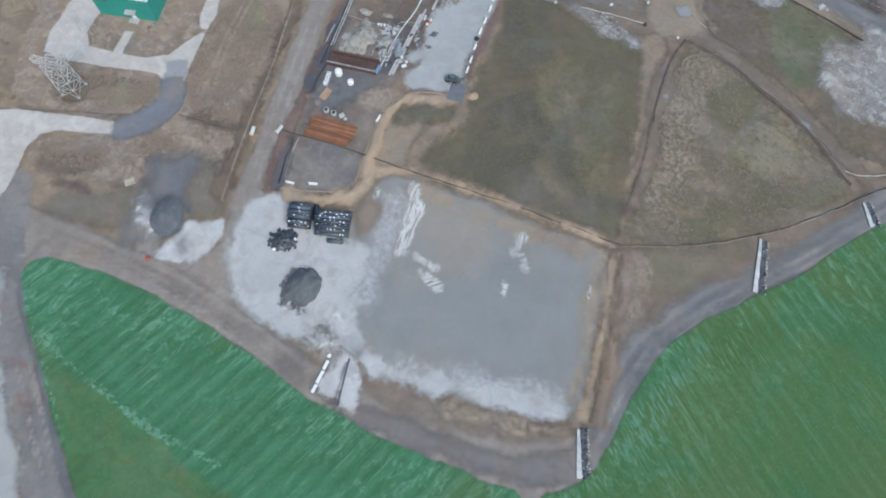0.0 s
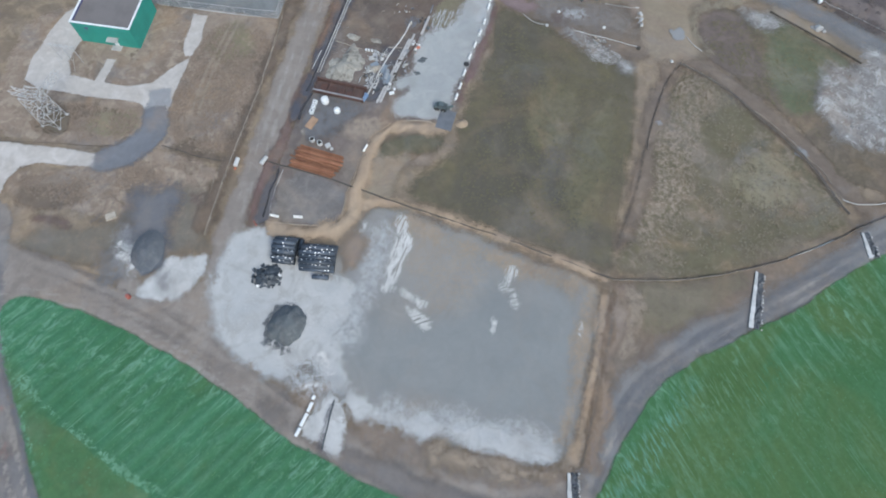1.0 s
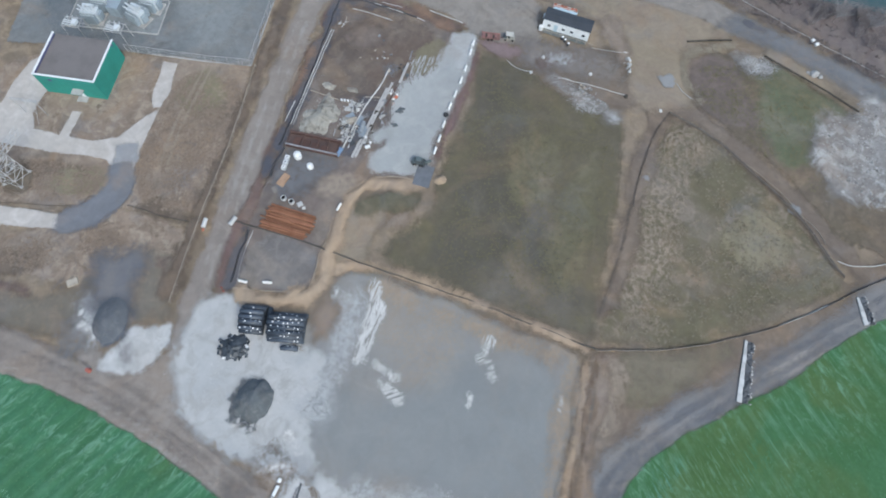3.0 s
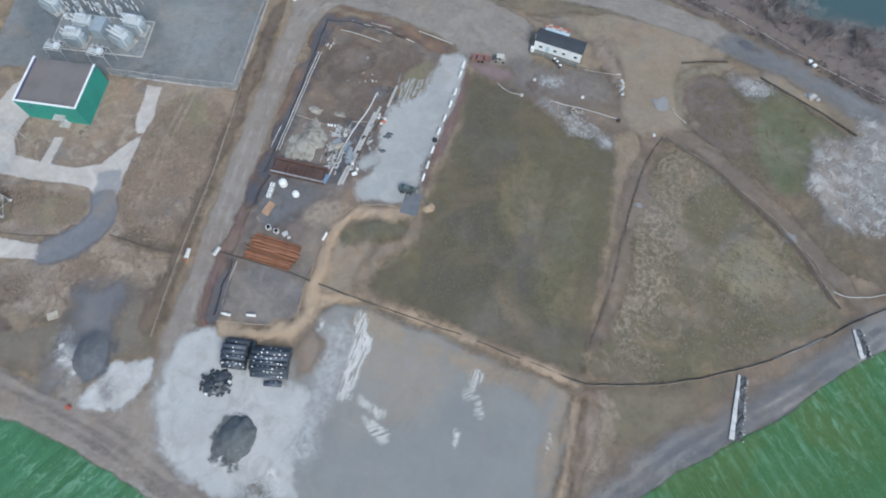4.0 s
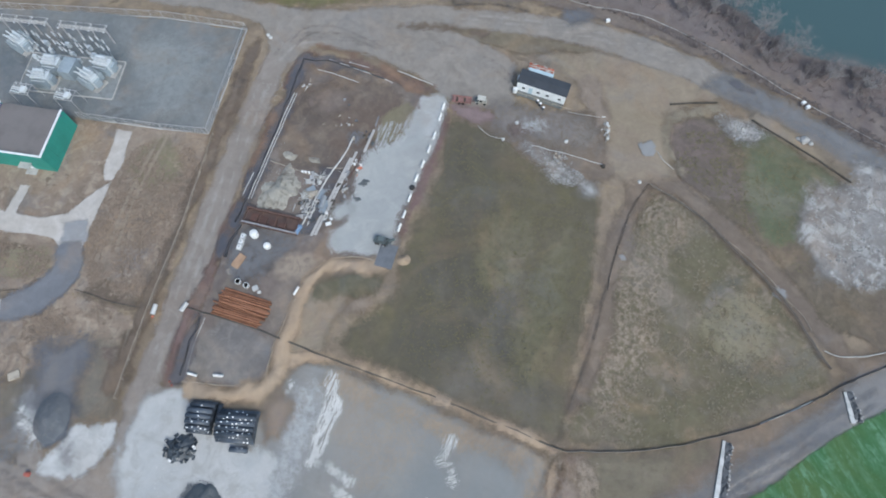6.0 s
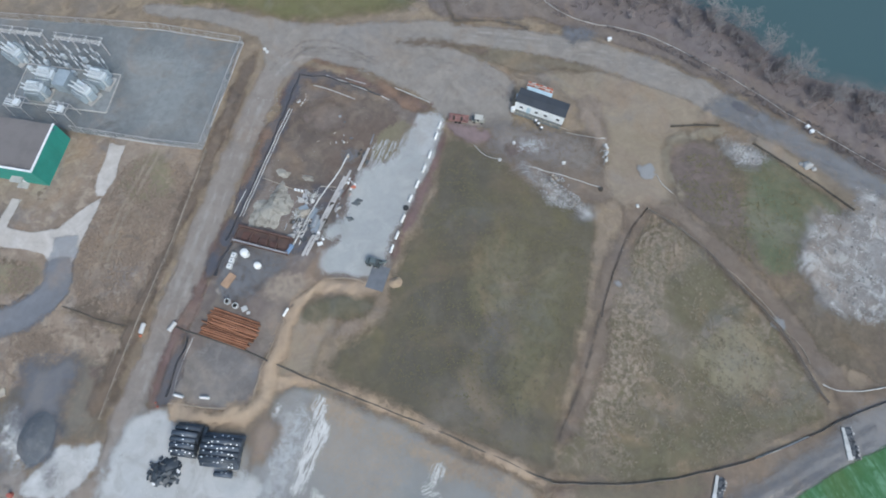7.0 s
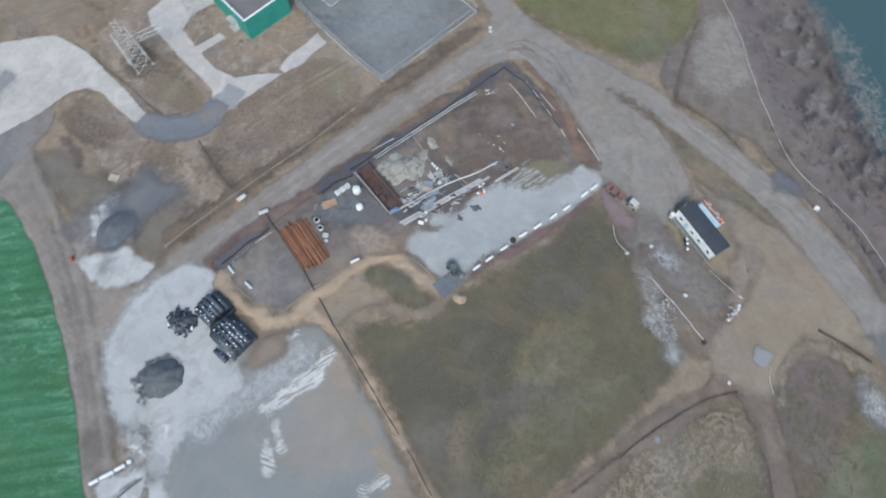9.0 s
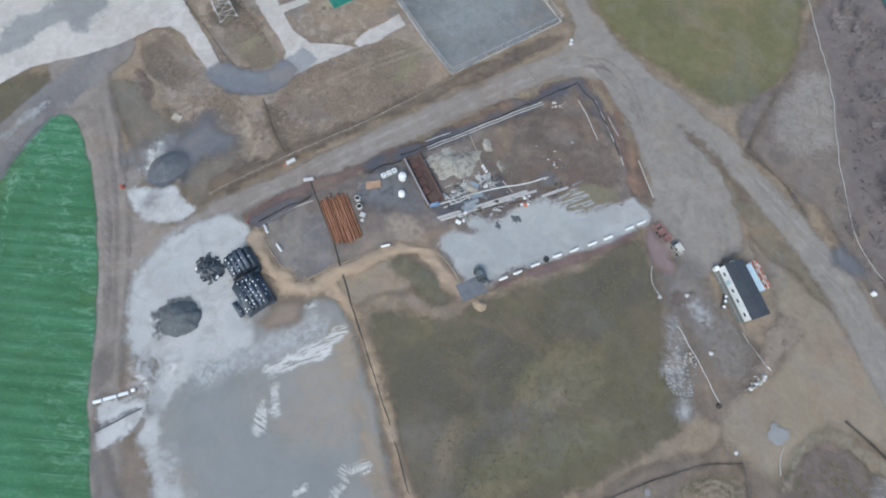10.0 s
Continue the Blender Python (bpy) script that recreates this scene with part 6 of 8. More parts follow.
def mesh_fence(name, line, h, label, step=3.0, material="steel_pale", wires=7):
    t = thing(name, pose(0, 0, 0), label, "fence")
    post = mesh_of(tube(bmesh.new(), (0, 0, 0), (0, 0, h), 0.045, 6), material, "post")
    for (ax, ay), (bx, by) in zip(line, line[1:]):
        n = max(1, round(math.hypot(bx - ax, by - ay) / step))
        for k in range(n + 1):
            if k < n or (bx, by) == tuple(line[-1]):
                piece("post", post, t, pose(ax + (bx - ax) * k / n, ay + (by - ay) * k / n, 0))
        part("top_rail", tube(bmesh.new(), (ax, ay, h), (bx, by, h), 0.05 if h > 2 else 0.03, 6), material, t)
        bm = bmesh.new()
        for w in range(wires):
            z = 0.1 + (h - 0.2) * w / (wires - 1)
            tube(bm, (ax, ay, z), (bx, by, z), 0.012, 4)
        d = Vector((bx - ax, by - ay, 0))
        m = int(d.length / 0.5)
        for k in range(m):
            p = Vector((ax, ay, 0)) + d * (k / m)
            q = Vector((ax, ay, 0)) + d * ((k + 0.9) / m)
            tube(bm, (p.x, p.y, 0.1), (q.x, q.y, h - 0.05), 0.009, 3, caps=False)
            tube(bm, (q.x, q.y, 0.1), (p.x, p.y, h - 0.05), 0.009, 3, caps=False)
        part("wire_mesh", bm, material, t)
        if h > 2:
            a = turn_of((ax, ay), (bx, by))
            part("kerb", boxed(0, -0.14, 0, d.length, 0.14, 0.16, 0.02), "concrete", t, "pale concrete sill").matrix_basis = pose(ax, ay, 0.02, 0, 0, a)
    return t


mesh_fence("wire_fence", [(-98, 148.2), (-54.5, 147), (-33.2, 144.2), (-37.7, 114), (-48.5, 114.8), (-68, 117.2)], 2.4, "grey chain-link fence round the substation yard")
mesh_fence("wire_fence", [(-45.6, 54), (-44, 65.4), (-42.4, 75), (-39.3, 90.7), (-37, 107.8), (-36.4, 113.6)], 1.3, "thin wire fence beside the dirt road", 4.0, "timber_pale", 3)
sheet("verge", [(-46.5, 56), (-44.6, 66), (-42.6, 78), (-39.6, 92), (-36.8, 106), (-34.6, 118), (-31.8, 132)], "verge_dark", "dark grassy verge along the road", "verge", width=2.4)


# ---- pipes and low barriers on the land ----
def pipeline(line, r, label, material="black_plastic", name="pipe", sag=0.25):
    c = bpy.data.curves.new(name, "CURVE")
    c.dimensions, c.bevel_depth, c.bevel_resolution = "3D", r, 2
    pts = smooth_line([(x, y, r) for x, y in line], 2)
    s = c.splines.new("POLY")
    s.points.add(len(pts) - 1)
    for q, v in zip(s.points, pts):
        q.co = (v.x + sag * noise.noise(v * 0.3), v.y + sag * noise.noise(v * 0.3 + Vector((9, 0, 0))), r + 0.1, 1)
    c.materials.append(MATS[material])
    return tagged(new(name, c), label, name.replace("_", " "))


pipeline([(-100, 75.6), (-84.4, 75.7), (-76, 75.2), (-70.6, 75.4)], 0.05, "dark muddy pipe lying along the driveway", "pipe_muddy", name="drain_pipe")
pipeline([(-59, 75.7), (-54.6, 74.6), (-50.6, 73.2), (-42.2, 71.9)], 0.07, "dark muddy pipe lying across dry grass", "pipe_muddy", name="drain_pipe")
pipeline([(-35.3, 72.6), (-27, 70.4), (-19.1, 68.2), (-8.6, 64.2), (-0.9, 61.6), (10.5, 58), (23, 53.5), (34, 49.3), (41.2, 46.6)], 0.17, "dark muddy pipe running along the sand bank", "pipe_muddy", name="drain_pipe")


def silt_fence(line, h, label, step=2.6, material="fabric_black"):
    t = thing("silt_fence", pose(0, 0, 0), label, "silt fence")
    pts = smooth_line([(x, y, 0) for x, y in line], 2)
    bm = bmesh.new()
    rows = []
    for v in pts:
        o = Vector((noise.noise(v * 0.4), noise.noise(v * 0.4 + Vector((5, 0, 0))), 0)) * 0.25
        rows.append([bm.verts.new((v.x + o.x + dx, v.y + o.y + dx, z)) for dx, z in ((-0.12, 0.03), (-0.03, h), (0.03, h), (0.12, 0.03))])
    for a, b in zip(rows, rows[1:]):
        for k in range(3):
            bm.faces.new((a[k], a[k + 1], b[k + 1], b[k]))
    part("fabric", bm, material, t)
    stake = mesh_of(boxed(-0.03, -0.03, 0, 0.03, 0.03, h + 0.15), "timber_pale", "stake")
    for (ax, ay), (bx, by) in zip(line, line[1:]):
        n = max(1, int(math.hypot(bx - ax, by - ay) / step))
        for k in range(n):
            piece("stake", stake, t, pose(ax + (bx - ax) * k / n, ay + (by - ay) * k / n, 0.05))
    return t


silt_fence([(41.2, 46.6), (51.1, 46.6), (60, 47.4), (70.4, 49.7), (79.8, 52.4), (91.2, 57), (98, 60.6), (104, 63), (118, 68)], 0.5, "black silt fence at the foot of the meadow")
sheet("ditch", [(42.6, 54.2), (45.1, 60), (48.7, 69), (50.9, 76.8), (54.1, 86.7), (59.2, 99), (63.5, 104.2)], "trench", "narrow dark ditch along the meadow", "ditch", width=0.3, cell=0.4)
silt_fence([(52, 79), (54.1, 86.7), (59.2, 99), (63.5, 104.2)], 0.35, "low dark silt fence along a ditch")
silt_fence([(63.5, 104.2), (68.2, 101.4), (74.6, 96.4), (80.4, 89), (86.1, 82.4), (90.3, 76.4), (93.8, 68), (96.1, 63.7)], 0.5, "dark silt fence between meadow and mound")
sheet("ditch", [(63.5, 103.7), (68.2, 100.9), (74.6, 95.9), (80.4, 88.5), (86.1, 81.9), (90.3, 75.9), (93.8, 67.5), (96.1, 63.2)], "trench", "narrow dark ditch along the meadow", "ditch", width=0.4, cell=0.4)
sheet("wheel_track", [(82.2, 125.4), (76.2, 124), (70.8, 122.4), (68.7, 120), (68.3, 115.7), (69.3, 112.1), (71.4, 108)], "rut_tan", "pale curved wheel track round the mound", "track", width=1.9, cell=0.5, wobble=0.2)
sheet("ditch", [(18.5, 154), (13.8, 166.5), (10.8, 177.5)], "trench", "narrow dark ditch in the scrub", "ditch", width=0.6, cell=0.5)
sheet("ditch", [(18.5, 154), (24, 154.6), (30, 154.8), (38, 152.6)], "trench", "narrow dark ditch beside the road", "ditch", width=0.6, cell=0.5)
pipeline([(95.6, 67.4), (97.6, 66.3), (100.4, 66.1), (105, 66.5), (118, 70)], 0.1, "pale hose lying on bare dirt", "pipe_pale", "hose")
pipeline([(-1, 197.5), (9.7, 189.3), (17.6, 184), (29.2, 172.4), (41.7, 161.4), (48.7, 156), (65, 153.6), (75, 148.4), (88, 139.9), (100, 130.2), (110, 123.2), (124, 113.6)], 0.08, "long pale pipe along the lake bank", "pipe_pale", "hose", 0.5)
pipeline([(79.4, 90.9), (81.2, 89.4), (86.8, 83.1), (88.4, 80.4)], 0.08, "pale pipe lying along the silt fence", "timber_pale", "hose", 0.15)
pipeline([(89.6, 78), (92.6, 75), (93.9, 71.3)], 0.08, "pale pipe lying along the silt fence", "timber_pale", "hose", 0.15)
pipeline([(80, 52.6), (86, 54.9), (91, 57.2)], 0.12, "pale pipe beside the silt fence", "pipe_pale", "hose", 0.1)
pipeline([(24.5, 118.3), (26.4, 116.2), (28.6, 115.2), (30.4, 115)], 0.07, "thin pale hose on the mud", "pipe_pale", "hose")
pipeline([(69.5, 108.4), (67.4, 110.2), (66.2, 113)], 0.07, "thin pale hose on tan dirt", "pipe_pale", "hose")


silt_fence([(-33.6, 57.6), (-29, 57.4), (-22, 56.9), (-18.6, 57.4), (-17, 60), (-16.9, 64), (-15.4, 69), (-13.4, 75), (-11, 80.4), (-8, 83.6), (-3, 85), (1.4, 84.6), (3.8, 83)], 0.3, "low pale silt fence along the sand bank", 2.6, "timber_pale")


# ---- culverts across the track ----
def culvert(x0, y0, x1, y1, label, dark=True, wide=1.05):
    a, n = turn_of((x0, y0), (x1, y1)), math.hypot(x1 - x0, y1 - y0)
    t = thing("culvert", pose(x0, y0, 0.15, 0, 0, a), label, "culvert", "culverts")
    k = max(2, round(n / 1.6))
    for i in range(k):
        f0, f1 = 0.55 + 0.45 * i / k, 0.55 + 0.45 * (i + 1) / k
        part("slab", boxed(n * i / k + 0.02, -wide * (f0 + f1) / 2, 0, n * (i + 1) / k - 0.02, -0.05 + 0.05 * (i % 3), 0.2 + 0.03 * (i % 2), 0.04), "concrete_white", t)
    if dark:
        part("bed", boxed(0.1, 0.05, -0.05, n - 0.1, 1.25, 0.08, 0.03), "stone_black", t, "dark wet stone bed")
        ms = [stone_mesh(0.2 + 0.06 * q, q, "stone_black") for q in range(4)]
        mw = [stone_mesh(0.14 + 0.05 * q, q + 4, "concrete") for q in range(3)]
        r = random.Random(int(x0))
        for i in range(int(n * 5)):
            piece("stone", ms[i % 4], t, pose(r.uniform(0.1, n - 0.1), r.uniform(0.15, 1.3), 0.08, r.uniform(0, 90), 0, r.uniform(0, 360)))
        for i in range(int(n * 3)):
            x = r.uniform(0.1, n - 0.1)
            piece("stone", mw[i % 3], t, pose(x, r.gauss(1.45, 0.12) if i % 4 else r.uniform(0.1, 1.4), 0.1, r.uniform(0, 90), 0, r.uniform(0, 360)), "pale stone")
    return t


culvert(72.6, 49.2, 69.2, 36.7, "concrete culvert slabs beside dark stone across the track")
culvert(29.4, 8.1, 29.2, -0.8, "concrete culvert slabs beside dark stone at the pad's corner")
culvert(98.2, 59.2, 98.8, 53.2, "concrete culvert slabs beside dark stone at the track's bend")
sheet("stone_area", [(-21.9, 13.5), (-18.9, 21.4), (-16, 22.4), (-14, 21), (-12.8, 16.5), (-13, 10.5), (-14.9, 10.3), (-17.2, 11.6), (-18.8, 12.6)], "stone_apron", "white crushed stone ramp over the road", "crushed stone", cell=0.5, soft=1)
sheet("wet_groove", [(-15.6, 20.2), (-16.5, 18), (-17, 14.4), (-17.5, 11.8)], "wet_mud", "wet grey groove between the stone ramps", "mud", width=1.0, cell=0.4, wobble=0.2)
pipeline([(-17, 11.4), (-16.6, 14.5), (-15.5, 20.4)], 0.16, "dark drain pipe in the stone ramp", "machine_dark", "drain_pipe", 0.1)
for x, y, a, n in ((-19.5, 20.8, 66, 0.8), (-20.0, 19.0, 68, 1.9), (-20.6, 17.4, 62, 1.0), (-21.1, 16.2, 66, 1.6), (-21.8, 14.4, 66, 1.7)):
    lone("concrete_block", boxed(-n / 2, -0.3, 0, n / 2, 0.3, 0.5, 0.08), "white_paint", pose(x, y, 0.15, 0, 0, a), "white concrete block edging the stone ramp", "concrete block", "white edging blocks")


# ---- fenced yard: stores ----
def pipe_stack():
    t = thing("pipe_stack", pose(-24.1, 72.9, 0.06, 0, 0, -16.5), "stack of rust-red steel pipes on timber bearers", "pipe stack")
    r, n = 0.19, 5.1
    for x in (-3.6, 0, 3.6):
        part("bearer", boxed(x - 0.1, -3.2, 0, x + 0.1, 3.2, 0.15), "timber_dark", t)
    bm = bmesh.new()
    tube(bm, (-n, 0, 0), (n, 0, 0), r, 12, caps=False)
    tube(bm, (n, 0, 0), (-n, 0, 0), r * 0.88, 12, caps=False)
    for f in bm.faces:
        f.smooth = True
    me = mesh_of(bm, "steel_rusty", "steel_pipe")
    rr = random.Random(3)
    for row, count in ((0, 15), (1, 12), (2, 5)):
        for k in range(count):
            y = (k - (count - 1) / 2) * 0.41 + (0.5 if row == 2 else 0)
            piece("steel_pipe", me, t, pose(rr.uniform(-0.5, 0.5) * (1 + row), y, 0.15 + r + row * 0.34, 0, 0, rr.uniform(-1.2, 1.2) * (row + 0.3)))


pipe_stack()


def tote(k):
    t = thing("plastic_tote", pose(-25.8 - 0.25 * k, 88.5 - 1.25 * k, 0.05, 0, 0, 78), "white plastic liquid tote in a wire cage", "tote", "totes in the yard")
    part("pallet", boxed(-0.55, -0.5, 0, 0.55, 0.5, 0.14), "timber_dark", t)
    part("tank", boxed(-0.53, -0.48, 0.14, 0.53, 0.48, 1.1, 0.08), "white_plastic", t)
    part("lid", tube(bmesh.new(), (0, 0, 1.1), (0, 0, 1.16), 0.16, 14), "black_plastic", t, "dark round lid")
    bm = bmesh.new()
    for z in (0.35, 0.6, 0.85, 1.12):
        for a, b in (((-0.56, -0.51), (0.56, -0.51)), ((0.56, -0.51), (0.56, 0.51)), ((0.56, 0.51), (-0.56, 0.51)), ((-0.56, 0.51), (-0.56, -0.51))):
            tube(bm, (*a, z), (*b, z), 0.015, 4)
    for x in (-0.56, -0.28, 0, 0.28, 0.56):
        for y in (-0.51, 0.51):
            tube(bm, (x, y, 0.1), (x, y, 1.13), 0.015, 4)
    part("cage", bm, "cage_wire", t, "grey wire cage")


for k in range(3):
    tote(k)


def round_tank(x, y, r, h):
    t = thing("round_tank", pose(x, y, 0.05), "white round plastic tank standing in the yard", "tank", "white tanks")
    bm = bmesh.new()
    tube(bm, (0, 0, 0), (0, 0, h), r, 28)
    part("shell", bm, "white_plastic", t)
    part("dome", tube(bmesh.new(), (0, 0, h), (0, 0, h + 0.2), r * 0.98, 28, r * 0.35), "white_plastic", t)
    part("lid", tube(bmesh.new(), (0, 0, h + 0.18), (0, 0, h + 0.27), r * 0.28, 16), "label_white", t)
    for k in range(3):
        part("hoop", tube(bmesh.new(), (0, 0, h * (0.2 + 0.3 * k)), (0, 0, h * (0.2 + 0.3 * k) + 0.05), r + 0.02, 28), "white_plastic", t)


round_tank(-23.5, 89.0, 0.85, 1.6)
round_tank(-20.5, 86.5, 0.72, 1.1)


def plywood():
    t = thing("plywood_stack", pose(-26.1, 83.0, 0.05, 0, 0, 62), "stack of orange-brown plywood sheets in the yard", "plywood")
    rr = random.Random(5)
    for k in range(7):
        a = rr.uniform(-4, 4)
        ob = part("sheet", boxed(-1.55, -0.8, 0, 1.55, 0.8, 0.05), "plywood", t)
        ob.matrix_basis = pose(rr.uniform(-0.08, 0.08), rr.uniform(-0.08, 0.08), 0.12 + 0.06 * k, 0, 0, a)
    for x in (-1.1, 1.1):
        part("bearer", boxed(x - 0.05, -0.8, 0, x + 0.05, 0.8, 0.12), "timber_dark", t)


plywood()
t = thing("timber_pallet", pose(-27.6, 80.8, 0.05, 0, 0, 40), "weathered timber pallet with loose boards", "pallet")
for k in range(7):
    part("board", boxed(-0.75, -0.7 + 0.21 * k, 0.1, 0.75, -0.56 + 0.21 * k, 0.13), "timber_pale", t)
for x in (-0.65, 0, 0.65):
    part("bearer", boxed(x - 0.05, -0.72, 0, x + 0.05, 0.72, 0.1), "timber_pale", t)


def concrete_ring(x, y):
    bm = bmesh.new()
    for r0, r1 in ((0.62, 0.62), (0.42, 0.42)):
        tube(bm, (0, 0, 0), (0, 0, 0.9), r0, 24, r1, caps=False)
    for z in (0.0, 0.9):
        es = [e for e in bm.edges if all(abs(v.co.z - z) < 1e-4 for v in e.verts)]
        bmesh.ops.bridge_loops(bm, edges=es)
    lone("concrete_ring", bm, "concrete_white", pose(x, y, 0.05), "pale concrete manhole ring standing in the yard", "concrete ring", "manhole rings")


concrete_ring(-25.5, 78.4)
concrete_ring(-23.7, 77.6)
lone("concrete_block", boxed(-0.6, -0.5, 0, 0.6, 0.5, 0.6, 0.05), "concrete_white", pose(-21.8, 77.1, 0.05, 0, 0, 30), "pale concrete block beside manhole rings", "block")
lone("concrete_block", boxed(-0.35, -0.3, 0, 0.35, 0.3, 0.4, 0.05), "concrete_white", pose(-20.9, 76.3, 0.05, 0, 0, 10), "small pale concrete block in the yard", "block")


def barrier():
    t = thing("road_barrier", pose(0, 0, 0), "white plastic road barrier", "barrier", "white barriers")
    bm = bmesh.new()
    prof = ((-0.28, 0), (-0.28, 0.15), (-0.1, 0.45), (-0.08, 0.8), (0.08, 0.8), (0.1, 0.45), (0.28, 0.15), (0.28, 0))
    a = [bm.verts.new((-0.95, y, z)) for y, z in prof]
    b = [bm.verts.new((0.95, y, z)) for y, z in prof]
    for k in range(len(prof)):
        q = (k + 1) % len(prof)
        bm.faces.new((a[k], a[q], b[q], b[k]))
    bm.faces.new(a[::-1]), bm.faces.new(b)
    part("body", bm, "white_plastic", t)
    for x in (-0.55, 0.55):
        part("fill_cap", tube(bmesh.new(), (x, 0, 0.8), (x, 0, 0.84), 0.06, 10), "red_paint", t)
    return t


ba = barrier()
ba.matrix_basis = pose(-31.7, 59.1, 0.06, 0, 0, -12)
for x, y, a in ((-26.6, 59.0, -3), (-13.3, 76.8, 66), (16.2, 123.2, 76), (15.5, 120.3, 76), (14.3, 115.2, 76), (13.2, 111.6, 75), (11.9, 107.6, 74), (10.6, 104.0, 72), (9.3, 99.0, 72), (8.3, 95.0, 74), (7.4, 91.8, 75)):
    copy_thing(ba, pose(x, y, 0.07, 0, 0, a))


def sleeve(x, y, a):
    t = thing("pipe_sleeve", pose(x, y, 0.06, 0, 0, a), "white concrete sleeve on a pipe beside the road", "pipe sleeve", "road pipe sleeves")
    bm = bmesh.new()
    tube(bm, (-1.0, 0, 0.45), (1.0, 0, 0.45), 0.45, 16)
    part("sleeve", bm, "concrete_white", t)
    part("collar", tube(bmesh.new(), (-1.06, 0, 0.45), (-0.85, 0, 0.45), 0.5, 16), "concrete_white", t)
    part("foot", boxed(-0.7, -0.3, 0, 0.7, 0.3, 0.1), "concrete", t)


sleeve(-41.7, 72.0, 82)
sleeve(-35.7, 72.7, 62)
lone("traffic_cone", tube(boxed(-0.25, -0.25, 0, 0.25, 0.25, 0.05), (0, 0, 0.05), (0, 0, 0.8), 0.2, 14, 0.04), "orange_paint", pose(-41.9, 70.5, 0.05), "orange traffic cone beside the road", "cone", "orange cones")
lone("traffic_drum", tube(tube(bmesh.new(), (0, 0, 0), (0, 0, 0.9), 0.5, 16, 0.4), (0, 0, 0.9), (0, 0, 1.0), 0.3, 12), "drum_red", pose(-58.8, 40.0, 0.05), "orange-red traffic drum at the junction", "drum")
for x, y in ((-35.9, 57.6), (-35.4, 56.9)):
    lone("traffic_cone", tube(boxed(-0.25, -0.25, 0, 0.25, 0.25, 0.05), (0, 0, 0.05), (0, 0, 0.8), 0.2, 14, 0.04), "drum_red", pose(x, y, 0.05), "faded red traffic cone at the yard's corner", "cone", "orange cones")


# ---- fenced yard: works ----
solid("blue_grey_plate", (0.30, 0.34, 0.38), 0.5, 0.2, dirt=0.3)

solid("beam_pale", (0.52, 0.49, 0.465), 0.6, 0.1, dirt=0.35, scale=0.5)
solid("scrap_tank", (0.30, 0.32, 0.345), 0.6, 0.2, dirt=0.4)
solid("deck_grey", (0.17, 0.18, 0.175), 0.85, dirt=0.35, scale=0.6)
solid("rail_grey", (0.36, 0.34, 0.345), 0.7, 0.2, dirt=0.4)
solid("rust_floor", (0.098, 0.07, 0.066), 0.95, dirt=0.5, scale=0.8, tint=(0.15, 0.095, 0.08))
solid("rust_rail", (0.135, 0.082, 0.07), 0.9, dirt=0.4)

def trench_box():
    t = thing("trench_box", pose(-20.2, 92.3, 0.05, 0, 0, -12), "rust-red steel trench box with cross struts", "trench box")
    for y, h in ((-1.75, 1.3), (1.75, 1.3)):
        part("side_wall", boxed(-6.1, y - 0.14, 0, 6.1, y + 0.14, h, 0.02), "rust_dark", t)
        part("top_rail", boxed(-6.15, y - 0.2, h, 6.15, y + 0.2, h + 0.14, 0.02), "rust_rail" if y > 0 else "rail_grey", t)
    for x in (-6.0, -2.6, 0.9, 3.2, 5.9):
        part("strut", boxed(x - 0.11, -1.6, 0.8, x + 0.11, 1.6, 1.05), "rust_rail", t)
    part("floor", boxed(-6, -1.6, 0, 6, 1.6, 0.34), "rust_floor", t, "dark muddy floor")
    for k in range(4):
        part("plank", boxed(-4.8 + 2.2 * k, -1.2, 0.34, -3.2 + 2.2 * k, 0.9 - 0.3 * k, 0.55 + 0.1 * k), "rust_dark", t)


trench_box()


def i_beam(a, b, w, h, material, label, z=0.0):
    n = math.hypot(b[0] - a[0], b[1] - a[1])
    t = thing("steel_beam", pose(a[0], a[1], 0.06 + z, 0, 0, turn_of(a, b)), label, "steel beam", "beams in the yard")
    part("flange", boxed(0, -w / 2, 0, n, w / 2, 0.04), material, t)
    part("flange", boxed(0, -w / 2, h - 0.04, n, w / 2, h), material, t)
    part("web", boxed(0, -0.03, 0.04, n, 0.03, h - 0.04), material, t)


i_beam((-11.4, 89.2), (-4.4, 108.6), 0.6, 0.45, "beam_pale", "very long pale steel beam lying in the yard")
i_beam((-10.6, 89.4), (-3.2, 110.2), 0.55, 0.45, "beam_pale", "very long pale steel beam lying in the yard")
i_beam((-4.4, 103.4), (-2.2, 109.0), 0.3, 0.3, "rust_rail", "rusty steel beam lying beside pale ones", 0.02)
i_beam((-1.5, 110.2), (0.4, 116.2), 0.6, 0.42, "beam_pale", "pale steel beam beside the stone strip")
i_beam((0.6, 117.2), (1.2, 120.0), 0.35, 0.35, "scrap", "grey steel beam beside the stone strip")
i_beam((-9.6, 105.9), (-6.1, 105.9), 0.25, 0.25, "timber_pale", "short pale beam across the yard")
pipeline([(-13.9, 91.2), (-11.6, 97.5), (-9, 104.2), (-6.3, 108.4), (-4.2, 114.4)], 0.17, "pale bent pipe lying over the yard", "pipe_pale", "steel_pipe", 0.2)
pipeline([(-12.5, 91.8), (-11.2, 97), (-10.4, 100)], 0.14, "pale pipe lying over the yard", "pipe_pale", "steel_pipe", 0.1)
